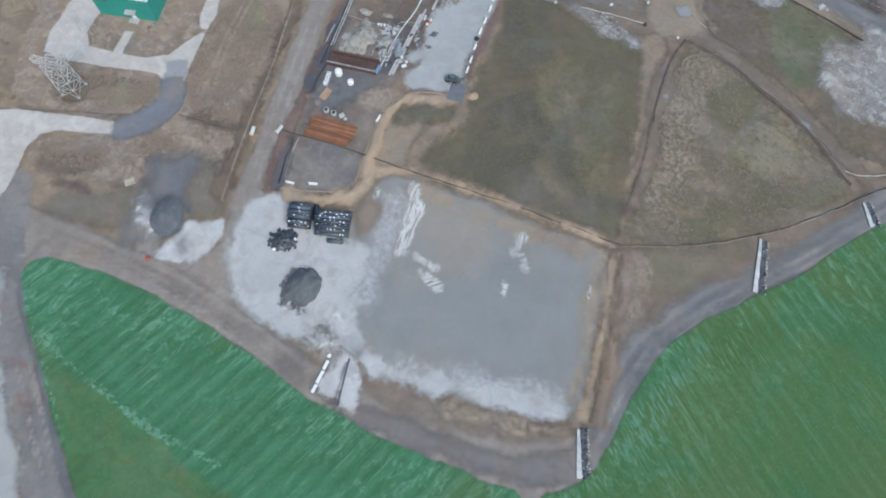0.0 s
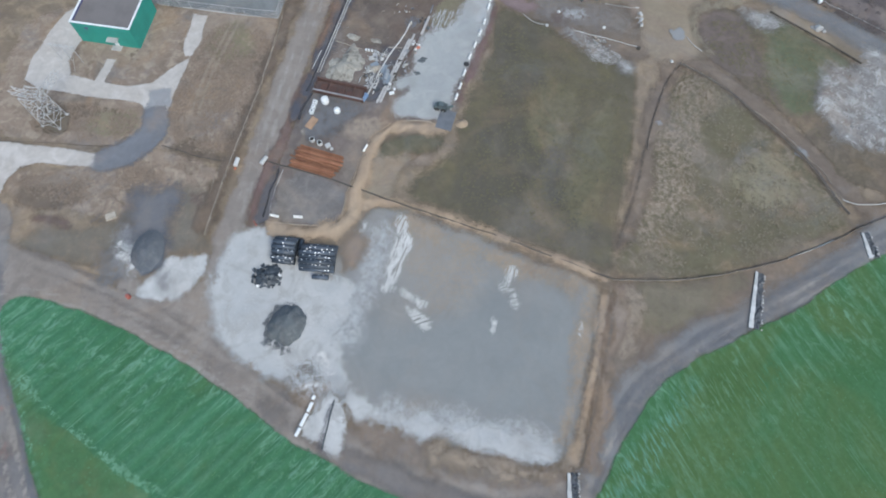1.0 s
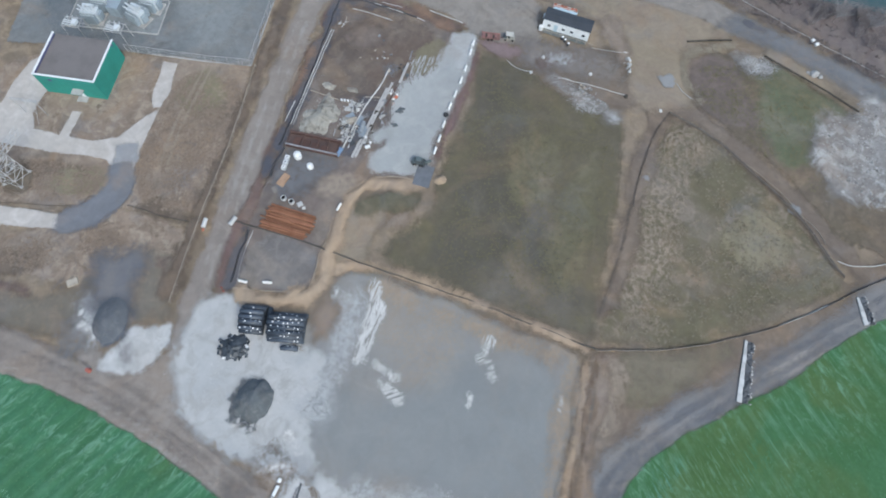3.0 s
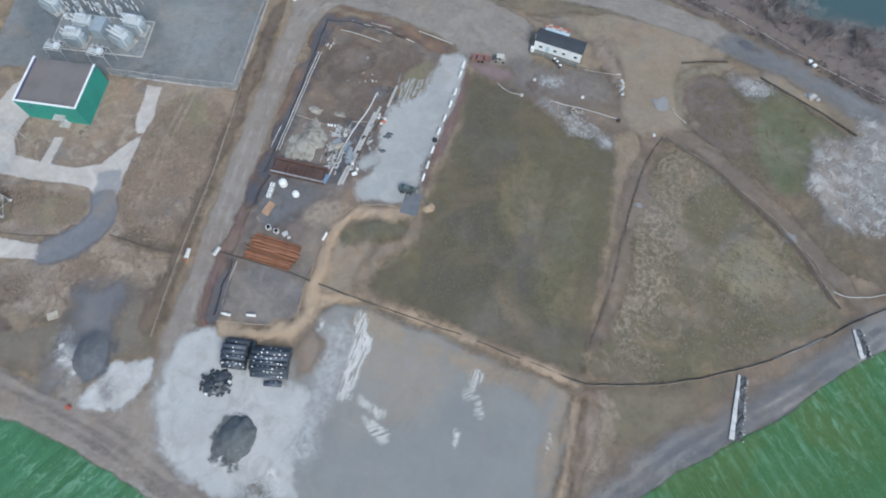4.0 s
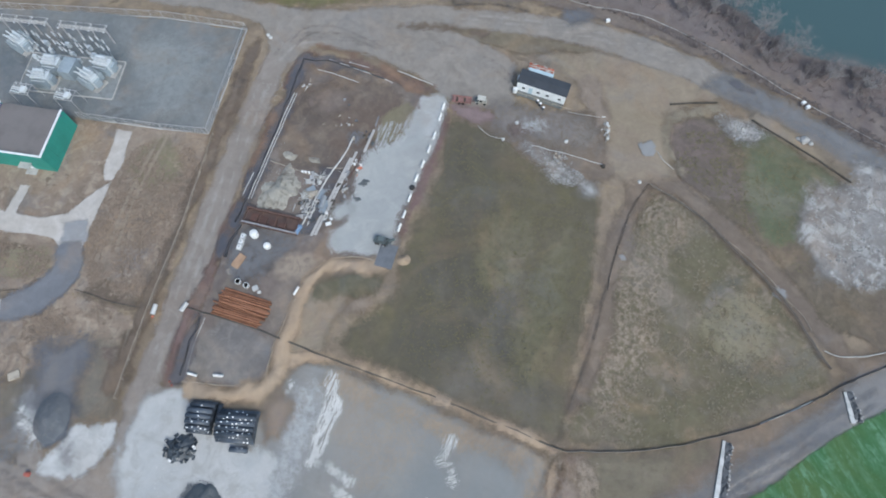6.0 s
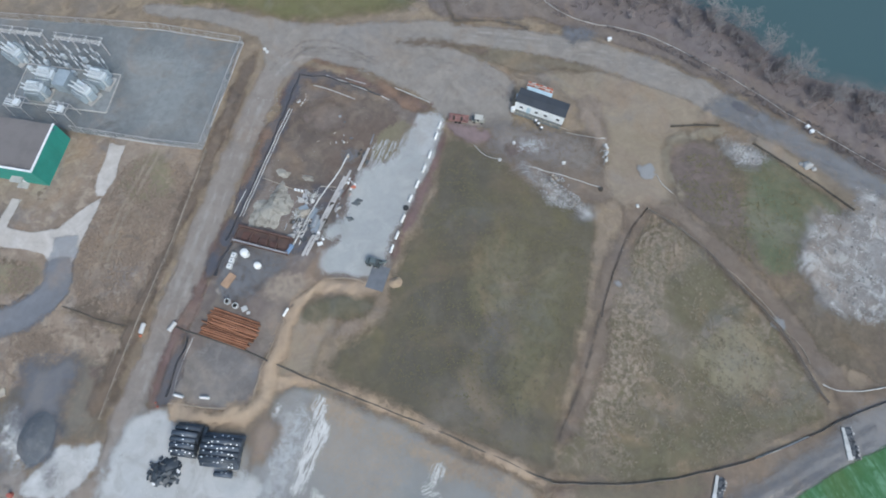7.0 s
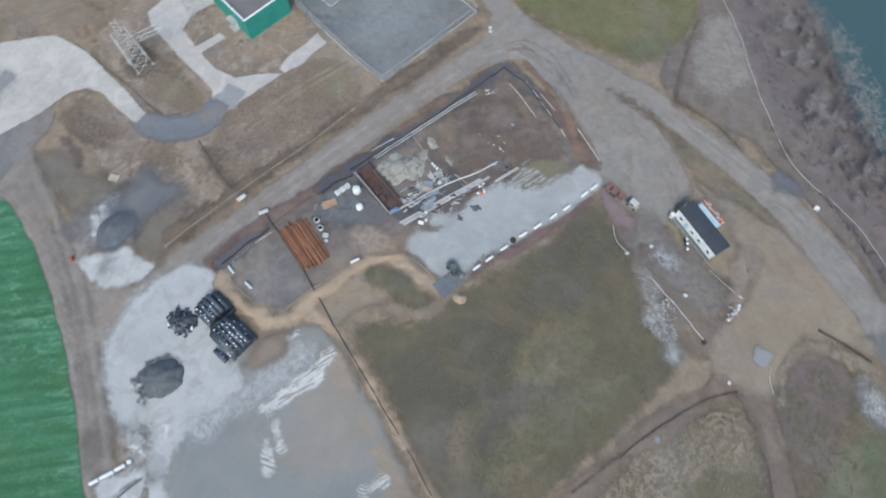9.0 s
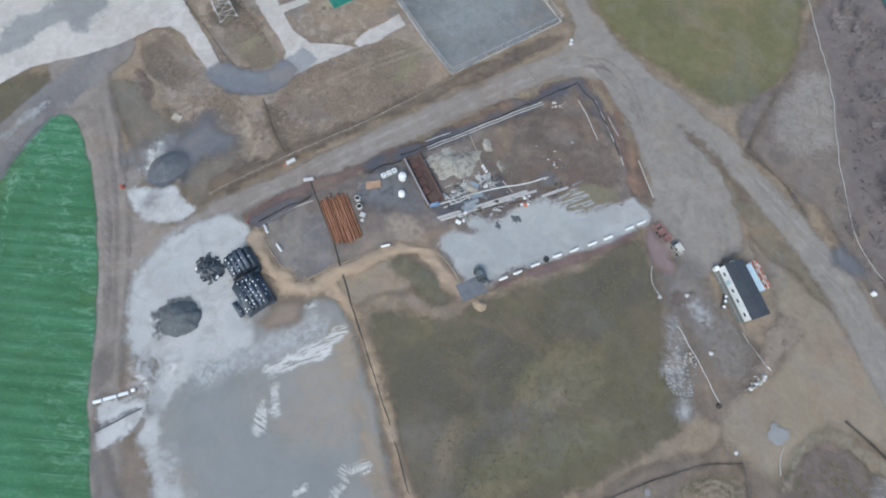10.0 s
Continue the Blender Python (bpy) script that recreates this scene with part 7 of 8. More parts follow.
lone("plastic_tank", tube(tube(bmesh.new(), (-1.5, 0, 0.6), (1.5, 0, 0.6), 0.6, 18), (0, 0, 1.15), (0, 0, 1.3), 0.2, 12), "scrap_tank", pose(-9.7, 97.2, 0.06, 0, 0, 78), "grey steel tank lying beside the beams", "tank")
pipeline([(-22.7, 107.4), (-18, 105.8), (-13.6, 104.2), (-9.8, 102.8)], 0.11, "rusty thin pipe across the yard", "timber_pale", "steel_pipe", 0.05)
pipeline([(-9.6, 105.4), (-6, 105)], 0.09, "short pale pipe in the yard", "pipe_pale", "steel_pipe", 0.0)
pipeline([(-14.5, 132.8), (-9.8, 131.6), (-4.2, 129.3)], 0.1, "pale pipe lying on brown mud", "pipe_pale", "steel_pipe", 0.1)
pipeline([(-11.6, 135.6), (-6, 133.8), (0.5, 131.2), (4, 129.6)], 0.1, "pale pipe along the yard's bank", "pipe_pale", "steel_pipe", 0.3)
pipeline([(-7, 135.2), (-2, 133.8)], 0.09, "pale pipe along the yard's bank", "pipe_pale", "steel_pipe", 0.1)
pipeline([(5, 133.2), (11, 130.6), (13.6, 129.4)], 0.1, "pale pipe beside the turning area", "pipe_pale", "steel_pipe", 0.1)
for o in (-0.6, 0.0):
    pipeline([(-18.6 + o, 125.8), (-20.7 + o, 118.2), (-23.2 + o, 107.5), (-25.7 + o, 97.8)], 0.1, "pale pipe laid along the dark liner", "pipe_pale", "liner_pipe", 0.15)
pipeline([(-33, 58.8), (-32.7, 64), (-31.2, 70.6)], 0.06, "thin pale pipe along the dark liner", "pipe_pale", "liner_pipe", 0.1)
pipeline([(-25.9, 104.2), (-27.6, 98.6)], 0.09, "pale pipe laid along the dark liner", "pipe_pale", "liner_pipe", 0.1)


def liner(line, w, label):
    """A sheet of dark film over a low bank, with creases."""
    pts = smooth_line([(x, y, 0) for x, y in line], 3)
    bm = bmesh.new()
    rows = []
    for k, v in enumerate(pts):
        d = (pts[min(k + 1, len(pts) - 1)] - pts[max(k - 1, 0)]).normalized()
        side = Vector((d.y, -d.x, 0))
        row = []
        for j in range(7):
            f = j / 6 - 0.5
            q = v + side * (0.5 * noise.noise(v * 0.3 + Vector((0, 0, 4))) + f * w * (1 + 0.9 * noise.noise(v * 0.45)))
            row.append(bm.verts.new((q.x, q.y, 0.12 + 0.35 * (1 - 4 * f * f) + 0.1 * noise.noise(q * 1.1))))
        rows.append(row)
    for a, b in zip(rows, rows[1:]):
        for j in range(6):
            bm.faces.new((a[j], a[j + 1], b[j + 1], b[j])).smooth = True
    bmesh.ops.solidify(bm, geom=bm.faces[:], thickness=0.03)
    return lone("film_sheet", bm, "liner_blue", pose(0, 0, 0), label, "film sheet")


liner([(-18.2, 135.4), (-19.4, 130), (-21, 121.5), (-23.6, 110), (-26.2, 99.5), (-28.2, 92)], 0.45, "dark blue-grey plastic film along the yard's bank")
liner([(-18.2, 135.6), (-14, 135.6), (-9, 134.6), (-4, 133), (2, 130.6)], 0.35, "dark blue-grey plastic film along the yard's bank")
liner([(-34.0, 58.8), (-33.7, 64), (-32.1, 70.6)], 0.5, "dark plastic film along the yard's corner")
liner([(-29.4, 84), (-28, 88.4), (-27.2, 91.5)], 0.6, "dark plastic film beside the totes")


def scrap_heap(name, x, y, sx, sy, count, seed, label, mats, long=2.4):
    """Loose bars, plates and lumps: each a part."""
    t = thing(name, pose(x, y, 0.06), label, "scrap")
    r = random.Random(seed)
    for k in range(count):
        px, py, a = r.gauss(0, 0.45) * sx, r.gauss(0, 0.45) * sy, r.uniform(40, 100)
        kind = r.random()
        m = mats[int(r.random() * len(mats))]
        if kind < 0.5:
            n = r.uniform(0.5, 1) * long
            ob = part("bar", tube(bmesh.new(), (-n / 2, 0, 0), (n / 2, 0, 0), r.uniform(0.05, 0.1), 6), m, t)
        elif kind < 0.8:
            w, h = r.uniform(0.12, 0.37) * long, r.uniform(0.1, 0.25) * long
            ob = part("plate", boxed(-w, -h, -0.02, w, h, 0.02), m, t)
        else:
            ob = piece("lump", stone_mesh(r.uniform(0.25, 0.5), k, m, "lump"), t, pose(0, 0, 0))
        ob.matrix_basis = pose(px, py, 0.12 + 0.35 * r.random(), r.uniform(-14, 14), r.uniform(-10, 10), a if r.random() < 0.7 else r.uniform(0, 180))
    return t


scrap_heap("scrap_heap", -13.4, 96.0, 1.5, 3.0, 42, 2, "tangled scrap steel and pale frames beside long pipes", ("scrap", "pipe_pale", "timber_dark", "concrete", "mat_grey", "steel_pale"), 2.0)
scrap_heap("scrap_heap", -12.4, 102.4, 2.2, 1.4, 26, 8, "pale tangled scrap beside the sand heap", ("pipe_pale", "concrete", "scrap", "steel_pale"), 2.2)
scrap_heap("scrap_heap", -9.0, 94.6, 1.2, 3.4, 24, 5, "dark scrap and boards under the long beams", ("scrap", "timber_dark", "black_plastic", "stone_black", "pipe_pale"), 1.5)
scrap_heap("scrap_heap", -5.2, 100.6, 1.0, 3.2, 18, 4, "dark scrap and lumps beside the stone strip", ("black_plastic", "scrap", "stone_black", "concrete"), 1.3)
scrap_heap("scrap_heap", -3.0, 106.4, 1.0, 2.2, 12, 6, "loose timber and scrap beside the beams", ("timber_pale", "orange_paint", "scrap", "white_plastic"), 1.0)
scrap_heap("scrap_heap", -1.2, 114.4, 1.2, 1.6, 12, 9, "dark twisted scrap beside a pale beam", ("timber_dark", "scrap", "stone_black"), 1.3)
def wire_bundle(x, y, r, count, seed, material, label):
    """Thin bars fanned out from a middle, lying over one another."""
    t = thing("wire_bundle", pose(x, y, 0.25), label, "scrap", "wire bundles in the yard")
    q = random.Random(seed)
    for k in range(count):
        a, n = q.uniform(0, 360), r * q.uniform(0.6, 1.0)
        part("rod", tube(bmesh.new(), (-0.15 * n, 0, 0), (n, 0, 0), 0.045, 5), material, t).matrix_basis = pose(q.uniform(-0.3, 0.3), q.uniform(-0.3, 0.3), 0.05 + 0.03 * k, 0, q.uniform(-9, 2), a)


wire_bundle(-10.9, 103.4, 1.9, 16, 3, "pipe_pale", "pale rods fanned out beside the sand heap")
wire_bundle(-13.9, 98.2, 1.7, 18, 4, "pipe_pale", "pale rods fanned out before the long beams")
wire_bundle(-13.2, 95.2, 1.5, 14, 6, "steel_pale", "pale wire frames heaped beside the trench box")
wire_bundle(-9.0, 100.2, 1.6, 12, 7, "scrap", "grey rods heaped under the long beams")
for x, y, w, d, a, m in ((-12.6, 100.4, 1.0, 0.6, 30, "blue_grey_plate"), (-10.2, 99.2, 1.3, 0.5, 66, "blue_grey_plate"), (-14.4, 93.6, 0.8, 0.5, 12, "concrete"), (-7.6, 97.4, 0.7, 0.4, 70, "timber_dark"), (-6.6, 101.2, 0.9, 0.5, 74, "timber_dark"), (-5.0, 104.6, 0.8, 0.45, 60, "scrap"), (-11.6, 93.0, 0.7, 0.5, 40, "stone_black"), (-8.0, 92.2, 0.6, 0.4, 20, "white_plastic")):
    lone("scrap_plate", boxed(-w, -d, 0, w, d, 0.2, 0.03), m, pose(x, y, 0.3, 4, -3, a), "bent plate lying among scrap", "plate", "loose plates in the yard")
sheet("mud_patch", [(-29, 84.6), (-27, 91), (-20, 90.6), (-15, 88.6), (-17, 84), (-20, 79.4), (-27, 79)], "yard_blue", "damp blue-grey ground round the totes", "mud", cell=0.7)
sheet("mud_patch", [(-15.6, 91), (-13.6, 97), (-12, 103.6), (-9, 106.6), (-6, 105), (-7.6, 98), (-10.6, 90)], "film_mud", "dark blue-grey ground under the scrap", "mud", cell=0.6)
sheet("beam_patch", [(-11.4, 97.5), (-9.6, 104.2), (-6.6, 104), (-8.6, 98)], "film_mud", "dark blue-grey patch under the beams", "film", cell=0.5, soft=1)
sheet("lime_patch", [(-7.8, 94.3), (-5.6, 97.5), (-2.3, 97.3), (-3.7, 94.1), (-5.8, 92.9)], "gravel_pale", "white stone spoil in the yard", "lime", cell=0.5, soft=1)
sheet("lime_patch", [(-4.1, 99.2), (-2.6, 101.6), (-1.2, 100), (-3.4, 98.3)], "stone_apron", "white stone spoil in the yard", "lime", cell=0.5, soft=1)
scrap_heap("scrap_heap", -16.4, 127.6, 2.0, 3.0, 9, 12, "loose pale boards on brown mud", ("timber_pale", "pipe_pale"), 1.2)
scrap_heap("scrap_heap", -6.0, 117.0, 5.0, 4.5, 16, 15, "small litter of boards over brown mud", ("timber_pale", "concrete", "scrap"), 0.7)
lone("pump_unit", box(tube(boxed(-1.1, -0.4, 0, 1.1, 0.4, 0.6, 0.05), (-0.8, 0, 0.8), (0.8, 0, 0.8), 0.28, 12), 0.3, -0.3, 0.6, 0.8, 0.3, 1.2), "blue_paint", pose(-14.3, 90.6, 0.06, 0, 0, 62), "blue pump unit beside the trench box", "pump")
for k, (x, y) in enumerate(((-8.6, 94.6), (-7.4, 93.2), (-3.4, 106.9), (-1.9, 106.6), (-14.9, 104.6), (-14.2, 104.5), (-13.4, 104.4))):
    lone("plastic_bucket", tube(tube(bmesh.new(), (0, 0, 0), (0, 0, 0.5), 0.22, 12, 0.27), (0, 0, 0.5), (0, 0, 0.54), 0.29, 12), "white_plastic", pose(x, y, 0.3), "white plastic bucket among scrap", "bucket", "white buckets")
lone("rubber_mat", boxed(-1.9, -2.7, 0, 1.9, 2.7, 0.24, 0.02), "mat_grey", pose(5.0, 85.2, 0.07, 0, 0, -14), "grey mat at the end of the stone strip", "mat")


def loader():
    t = thing("skid_loader", pose(3.8, 88.4, 0.08, 0, 0, -12), "small dark skid loader parked on pale stone", "loader")
    part("body", boxed(-1.0, -0.6, 0.4, 1.1, 0.6, 1.2, 0.08), "machine_dark", t)
    part("cab", boxed(-0.5, -0.5, 1.2, 0.6, 0.5, 2.0, 0.06), "machine_dark", t)
    part("cab_roof", boxed(-0.6, -0.58, 2.0, 0.7, 0.58, 2.08, 0.02), "teal_paint", t)
    part("windscreen", boxed(0.602, -0.42, 1.3, 0.63, 0.42, 1.9), "window_glass", t)
    part("engine_cover", boxed(-1.5, -0.55, 0.5, -1.0, 0.55, 1.3, 0.06), "teal_paint", t)
    wheel = bmesh.new()
    tube(wheel, (0, -0.16, 0), (0, 0.16, 0), 0.42, 18)
    me = mesh_of(wheel, "rubber", "tyre")
    rim = mesh_of(tube(bmesh.new(), (0, -0.18, 0), (0, 0.18, 0), 0.2, 12), "steel_pale", "rim")
    for x in (-0.75, 0.7):
        for y in (-0.78, 0.78):
            w = piece("tyre", me, t, pose(x, y, 0.42))
            piece("rim", rim, w, pose(0, 0, 0))
    for y in (-0.68, 0.68):
        part("lift_arm", box(boxed(-1.2, y - 0.07, 1.25, 1.3, y + 0.07, 1.42), 1.2, y - 0.07, 0.5, 1.4, y + 0.07, 1.42), "teal_paint", t)
    part("bucket", box(boxed(1.4, -0.95, 0.08, 1.5, 0.95, 0.75), 1.5, -0.95, 0.08, 2.1, 0.95, 0.14), "machine_dark", t)
    return t


loader()


def pallet_forks(x, y, a):
    t = thing("attachment", pose(x, y, 0.07, 0, 0, a), "dark teal loader attachment lying on stone", "attachment")
    part("frame", box(boxed(-0.9, -0.1, 0, 0.9, 0.1, 0.8), -0.9, -0.1, 0.8, 0.9, 0.1, 0.9), "teal_paint", t)
    for k in (-0.6, 0.0, 0.6):
        part("tine", boxed(k - 0.07, 0.1, 0, k + 0.07, 1.3, 0.06), "machine_dark", t)


pallet_forks(5.8, 88.6, 20)
# unidentified black lumps, given a made-up tub shape
lone("black_lump", tube(tube(bmesh.new(), (0, 0, 0), (0, 0, 0.45), 0.62, 20, 0.62), (0, 0, 0.45), (0, 0, 0.5), 0.5, 20, 0.3), "rubber", pose(9.8, 101.6, 0.07), "unidentified black round lump beside white barriers", "tub")
lone("black_lump", tube(tube(bmesh.new(), (0, 0, 0), (0, 0, 0.4), 0.65, 20, 0.65), (0, 0, 0.4), (0, 0, 0.45), 0.5, 20, 0.3), "rubber", pose(2.7, 88.6, 0.07), "unidentified black round lump on pale stone", "tub")


lone("steel_plate", boxed(-1.6, -0.65, 0, 1.6, 0.65, 0.06, 0.01), "blue_grey_plate", pose(-9.2, 96.2, 0.5, 3, 2, 66), "blue-grey steel plate lying on scrap", "plate")
for k, (x, y, r) in enumerate(((-2.1, 98.4, 0.9), (-1.0, 102.6, 1.4), (0.2, 112.6, 0.7))):
    lone("soil_mound", heap(r * 1.0, r * 0.7, 0.4, 0.9, seed=40 + k), "stone_dark", pose(x, y, 0.1, 0, 0, 40 * k), "small dark soil mound on pale stone", "soil mound", "dark soil mounds")


def hose_coil(x, y, r, label):
    c = bpy.data.curves.new("hose_coil", "CURVE")
    c.dimensions, c.bevel_depth, c.bevel_resolution = "3D", 0.06, 2
    sp = c.splines.new("POLY")
    n = 90
    sp.points.add(n - 1)
    for k in range(n):
        a = k * 0.26
        sp.points[k].co = (x + r * (1 + 0.12 * math.sin(k * 0.7)) * math.cos(a), y + 0.75 * r * (1 + 0.1 * math.cos(k * 0.9)) * math.sin(a), 0.16 + 0.004 * k, 1)
    c.materials.append(MATS["pipe_pale"])
    tagged(new("hose_coil", c), label, "hose coil")


hose_coil(-12.4, 95.4, 1.0, "pale coiled hose beside the trench box")
hose_coil(-11.0, 97.0, 0.7, "pale coiled hose among scrap")

# ---- black rolls ----
def roll_stack(x, y, a, n, rows, seed, label, tags=4, edge_tags=4):
    t = thing("roll_stack", pose(x, y, 0.1, 0, 0, a), label, "roll stack", "black liner rolls")
    r = 0.5
    bm = bmesh.new()
    tube(bm, (-n / 2, 0, 0), (n / 2, 0, 0), r, 20)
    bmesh.ops.inset_region(bm, faces=[f for f in bm.faces if len(f.verts) > 4], thickness=0.3, depth=-0.1)
    for f in bm.faces:
        f.smooth = len(f.verts) == 4
    me = mesh_of(bm, "black_plastic", "roll")
    lab = mesh_of(box(bmesh.new(), -0.17, -0.13, -0.012, 0.17, 0.13, 0.012), "label_white", "label_tag")
    rr = random.Random(seed)
    for row, count in enumerate(rows):
        for k in range(count):
            ry = (k - (count - 1) / 2) * 1.03
            ro = piece("roll", me, t, pose(rr.uniform(-0.12, 0.12), ry, r + row * 0.88, 0, 0, rr.uniform(-0.6, 0.6)))
            top = row == len(rows) - 1 or k in (0, count - 1)
            many = (edge_tags if k == 0 else tags) if top else min(tags, 1)
            for q in range(many):
                ang = rr.uniform(-35, 35) * (1 if row == len(rows) - 1 else 1.4) - (40 if k == 0 else -40 if k == count - 1 else 0) * 0.6
                piece("label_tag", lab, ro, pose(0, 0, 0, ang, 0, 0) @ pose((q - (many - 1) / 2) * n * 0.88 / max(many, 4) + rr.uniform(-0.25, 0.25), 0, r + 0.012, 0, 0, rr.uniform(-20, 20)), "white label")
    for s in (-1, 1):
        part("bearer", boxed(s * n * 0.3 - 0.1, -0.52 * rows[0], 0, s * n * 0.3 + 0.1, 0.52 * rows[0], 0.06), "timber_dark", t)
    return t


roll_stack(-28.3, 51.0, -5, 4.8, (6, 5, 3), 2, "stack of black liner rolls with few white labels", 1, 5)
roll_stack(-21.2, 49.4, -3, 7.3, (6, 5, 4), 7, "large stack of black liner rolls with white labels", 6, 7)
roll_stack(-25.2, 51.7, 86, 3.6, (1,), 5, "single black liner roll lying between two stacks", 0, 0)
roll_stack(-20.4, 45.2, -4, 3.4, (1,), 8, "short black liner roll before the large stack", 2, 2)


def film_heap():
    t = thing("film_heap", pose(-31.6, 45.2, 0.1), "heap of crumpled black plastic film and scrap", "scrap")
    part("mound", heap(3.3, 2.5, 1.3, 0.7, seed=12), "black_film", t)
    r = random.Random(21)
    for k in range(60):
        bm = bmesh.new()
        bmesh.ops.create_grid(bm, x_segments=4, y_segments=3, size=0.5)
        for v in bm.verts:
            v.co.x *= 1.6
            v.co.z = 0.35 * noise.noise(v.co * 1.8 + Vector((k * 3.0, 0, 0)))
        bmesh.ops.solidify(bm, geom=bm.faces[:], thickness=0.03)
        m = "label_white" if k in (17, 41) else "stone_grey" if k % 9 == 0 else "black_film"
        ob = part("crumpled_film", bm, m, t)
        a, d = r.uniform(0, 6.28), r.uniform(0, 1) ** 0.6
        ob.matrix_basis = pose(3.5 * d * math.cos(a), 2.6 * d * math.sin(a), 0.15 + 1.25 * (1 - d), r.uniform(-50, 50), r.uniform(-50, 50), r.uniform(0, 360)) @ Matrix.Diagonal((0.55, 0.55, 0.55, 1))


film_heap()


# ---- site office ----
def site_office():
    t = thing("site_office", pose(39.9, 128.6, 0.06, 0, 0, -19.5), "white site office cabin with a dark flat roof", "site office")
    w, d, h = 5.95, 1.95, 3.35
    for b in ((-w, -d, 0.3, w, -d + 0.12, h), (-w, d - 0.12, 0.3, w, d, h), (-w, -d + 0.12, 0.3, -w + 0.12, d - 0.12, h), (w - 0.12, -d + 0.12, 0.3, w, d - 0.12, h)):
        part("wall", boxed(*b), "white_paint", t)
    bm = bmesh.new()
    vs = [bm.verts.new(c) for c in ((-w - 0.15, -d - 0.15, h), (w + 0.15, -d - 0.15, h), (w + 0.15, d + 0.15, h), (-w - 0.15, d + 0.15, h), (-w - 0.15, 0, h + 0.3), (w + 0.15, 0, h + 0.3))]
    for f in ((0, 1, 5, 4), (2, 3, 4, 5), (1, 2, 5), (3, 0, 4), (3, 2, 1, 0)):
        bm.faces.new([vs[k] for k in f])
    part("roof", bm, "dark_roof", t, "dark roofing felt")
    part("skirt", boxed(-w + 0.05, -d + 0.05, 0, w - 0.05, d - 0.05, 0.3), "timber_dark", t)
    for x in (-4.3, -0.6, 1.6, 4.6):
        win = part("window", boxed(x - 0.45, -d - 0.05, 1.3, x + 0.45, -d + 0.0, 2.1), "white_paint", t)
        part("pane", boxed(x - 0.38, -d - 0.07, 1.37, x + 0.38, -d - 0.052, 2.03), "window_glass", win, "dark glass")
    door = part("door", boxed(-3.0, -d - 0.05, 0.32, -2.1, -d, 2.3), "pale_blue", t)
    part("handle", boxed(-2.3, -d - 0.1, 1.25, -2.2, -d - 0.05, 1.35), "steel_pale", door)
    part("air_unit", boxed(-w - 0.55, 0.4, 0.9, -w - 0.01, 1.2, 1.9, 0.05), "white_paint", t)
    part("tank", tube(bmesh.new(), (-w - 0.1, -d - 0.75, 0.3), (-w - 0.1, -d - 0.75, 1.5), 0.55, 18), "white_plastic", t, "white water tank")
    for k in range(5):
        part("deck_board", boxed(-w + 0.4, -d - 1.5 + 0.29 * k, 0.34, w - 0.1, -d - 1.23 + 0.29 * k, 0.4), "deck_grey", t)
    part("deck_rail", tube(bmesh.new(), (-w + 0.5, -d - 1.3, 1.2), (w + 1.8, -d - 1.3, 1.2), 0.05, 6), "timber_pale", t)
    for k in range(6):
        part("rail_post", boxed(-w + 0.55 + 2.2 * k, -d - 1.34, 0.0, -w + 0.65 + 2.2 * k, -d - 1.26, 1.2), "timber_pale", t)


site_office()


def annex():
    t = thing("storage_container", pose(39.5, 132.6, 0.06, 0, 0, -18), "small pale-blue storage container behind the office", "container")
    part("body", boxed(-3.0, -0.95, 0.1, 3.0, 0.45, 2.0, 0.04), "pale_blue", t)
    part("roof", boxed(-3.05, -1.0, 2.0, 3.05, 0.5, 2.06), "pale_blue", t)
    for x in (-1.9, 1.9):
        win = part("window", boxed(x - 0.35, -0.99, 1.2, x + 0.35, -0.94, 1.8), "white_paint", t)
        part("pane", boxed(x - 0.28, -1.0, 1.26, x + 0.28, -0.992, 1.74), "window_glass", win)
    for x in (-2.6, 0, 2.6):
        part("skid", boxed(x - 0.1, -0.9, 0, x + 0.1, 0.9, 0.1), "timber_dark", t)


annex()


def traffic_drum(x, y, k):
    t = thing("barricade", pose(x, y, 0.06, 0, 0, -18 + (k * 23) % 50 - 25), "red and white striped traffic barricade", "barricade", "barricades behind the container")
    for z, m in ((0.2, "label_white"), (0.5, "orange_paint"), (0.8, "orange_paint" if k % 3 else "label_white")):
        part("board", boxed(-0.42, -0.16 + 0.13 * z, z, 0.42, 0.16 - 0.13 * z, z + 0.24, 0.02), m, t)
    for x_ in (-0.42, 0.42):
        part("leg", boxed(x_ - 0.04, -0.28, 0, x_ + 0.04, 0.28, 0.05), "label_white", t)
        part("upright", boxed(x_ - 0.03, -0.06, 0.05, x_ + 0.03, -0.03, 1.1), "label_white", t)


for k in range(21):
    traffic_drum(36.9 + 0.86 * (k % 7) + 0.28 * (k // 7), 134.3 - 0.28 * (k % 7) + 0.85 * (k // 7), k)
for x, y in ((39.2, 124.6), (39.9, 123.5), (38.6, 125.4)):
    t = thing("steel_drum", pose(x, y, 0.06), "black drum with a white lid by the office", "drum", "drums by the office")
    part("body", tube(bmesh.new(), (0, 0, 0), (0, 0, 0.88), 0.3, 16), "black_plastic", t)
    part("lid", tube(bmesh.new(), (0.1, 0, 0.88), (0.1, 0, 0.94), 0.31, 16), "label_white", t)


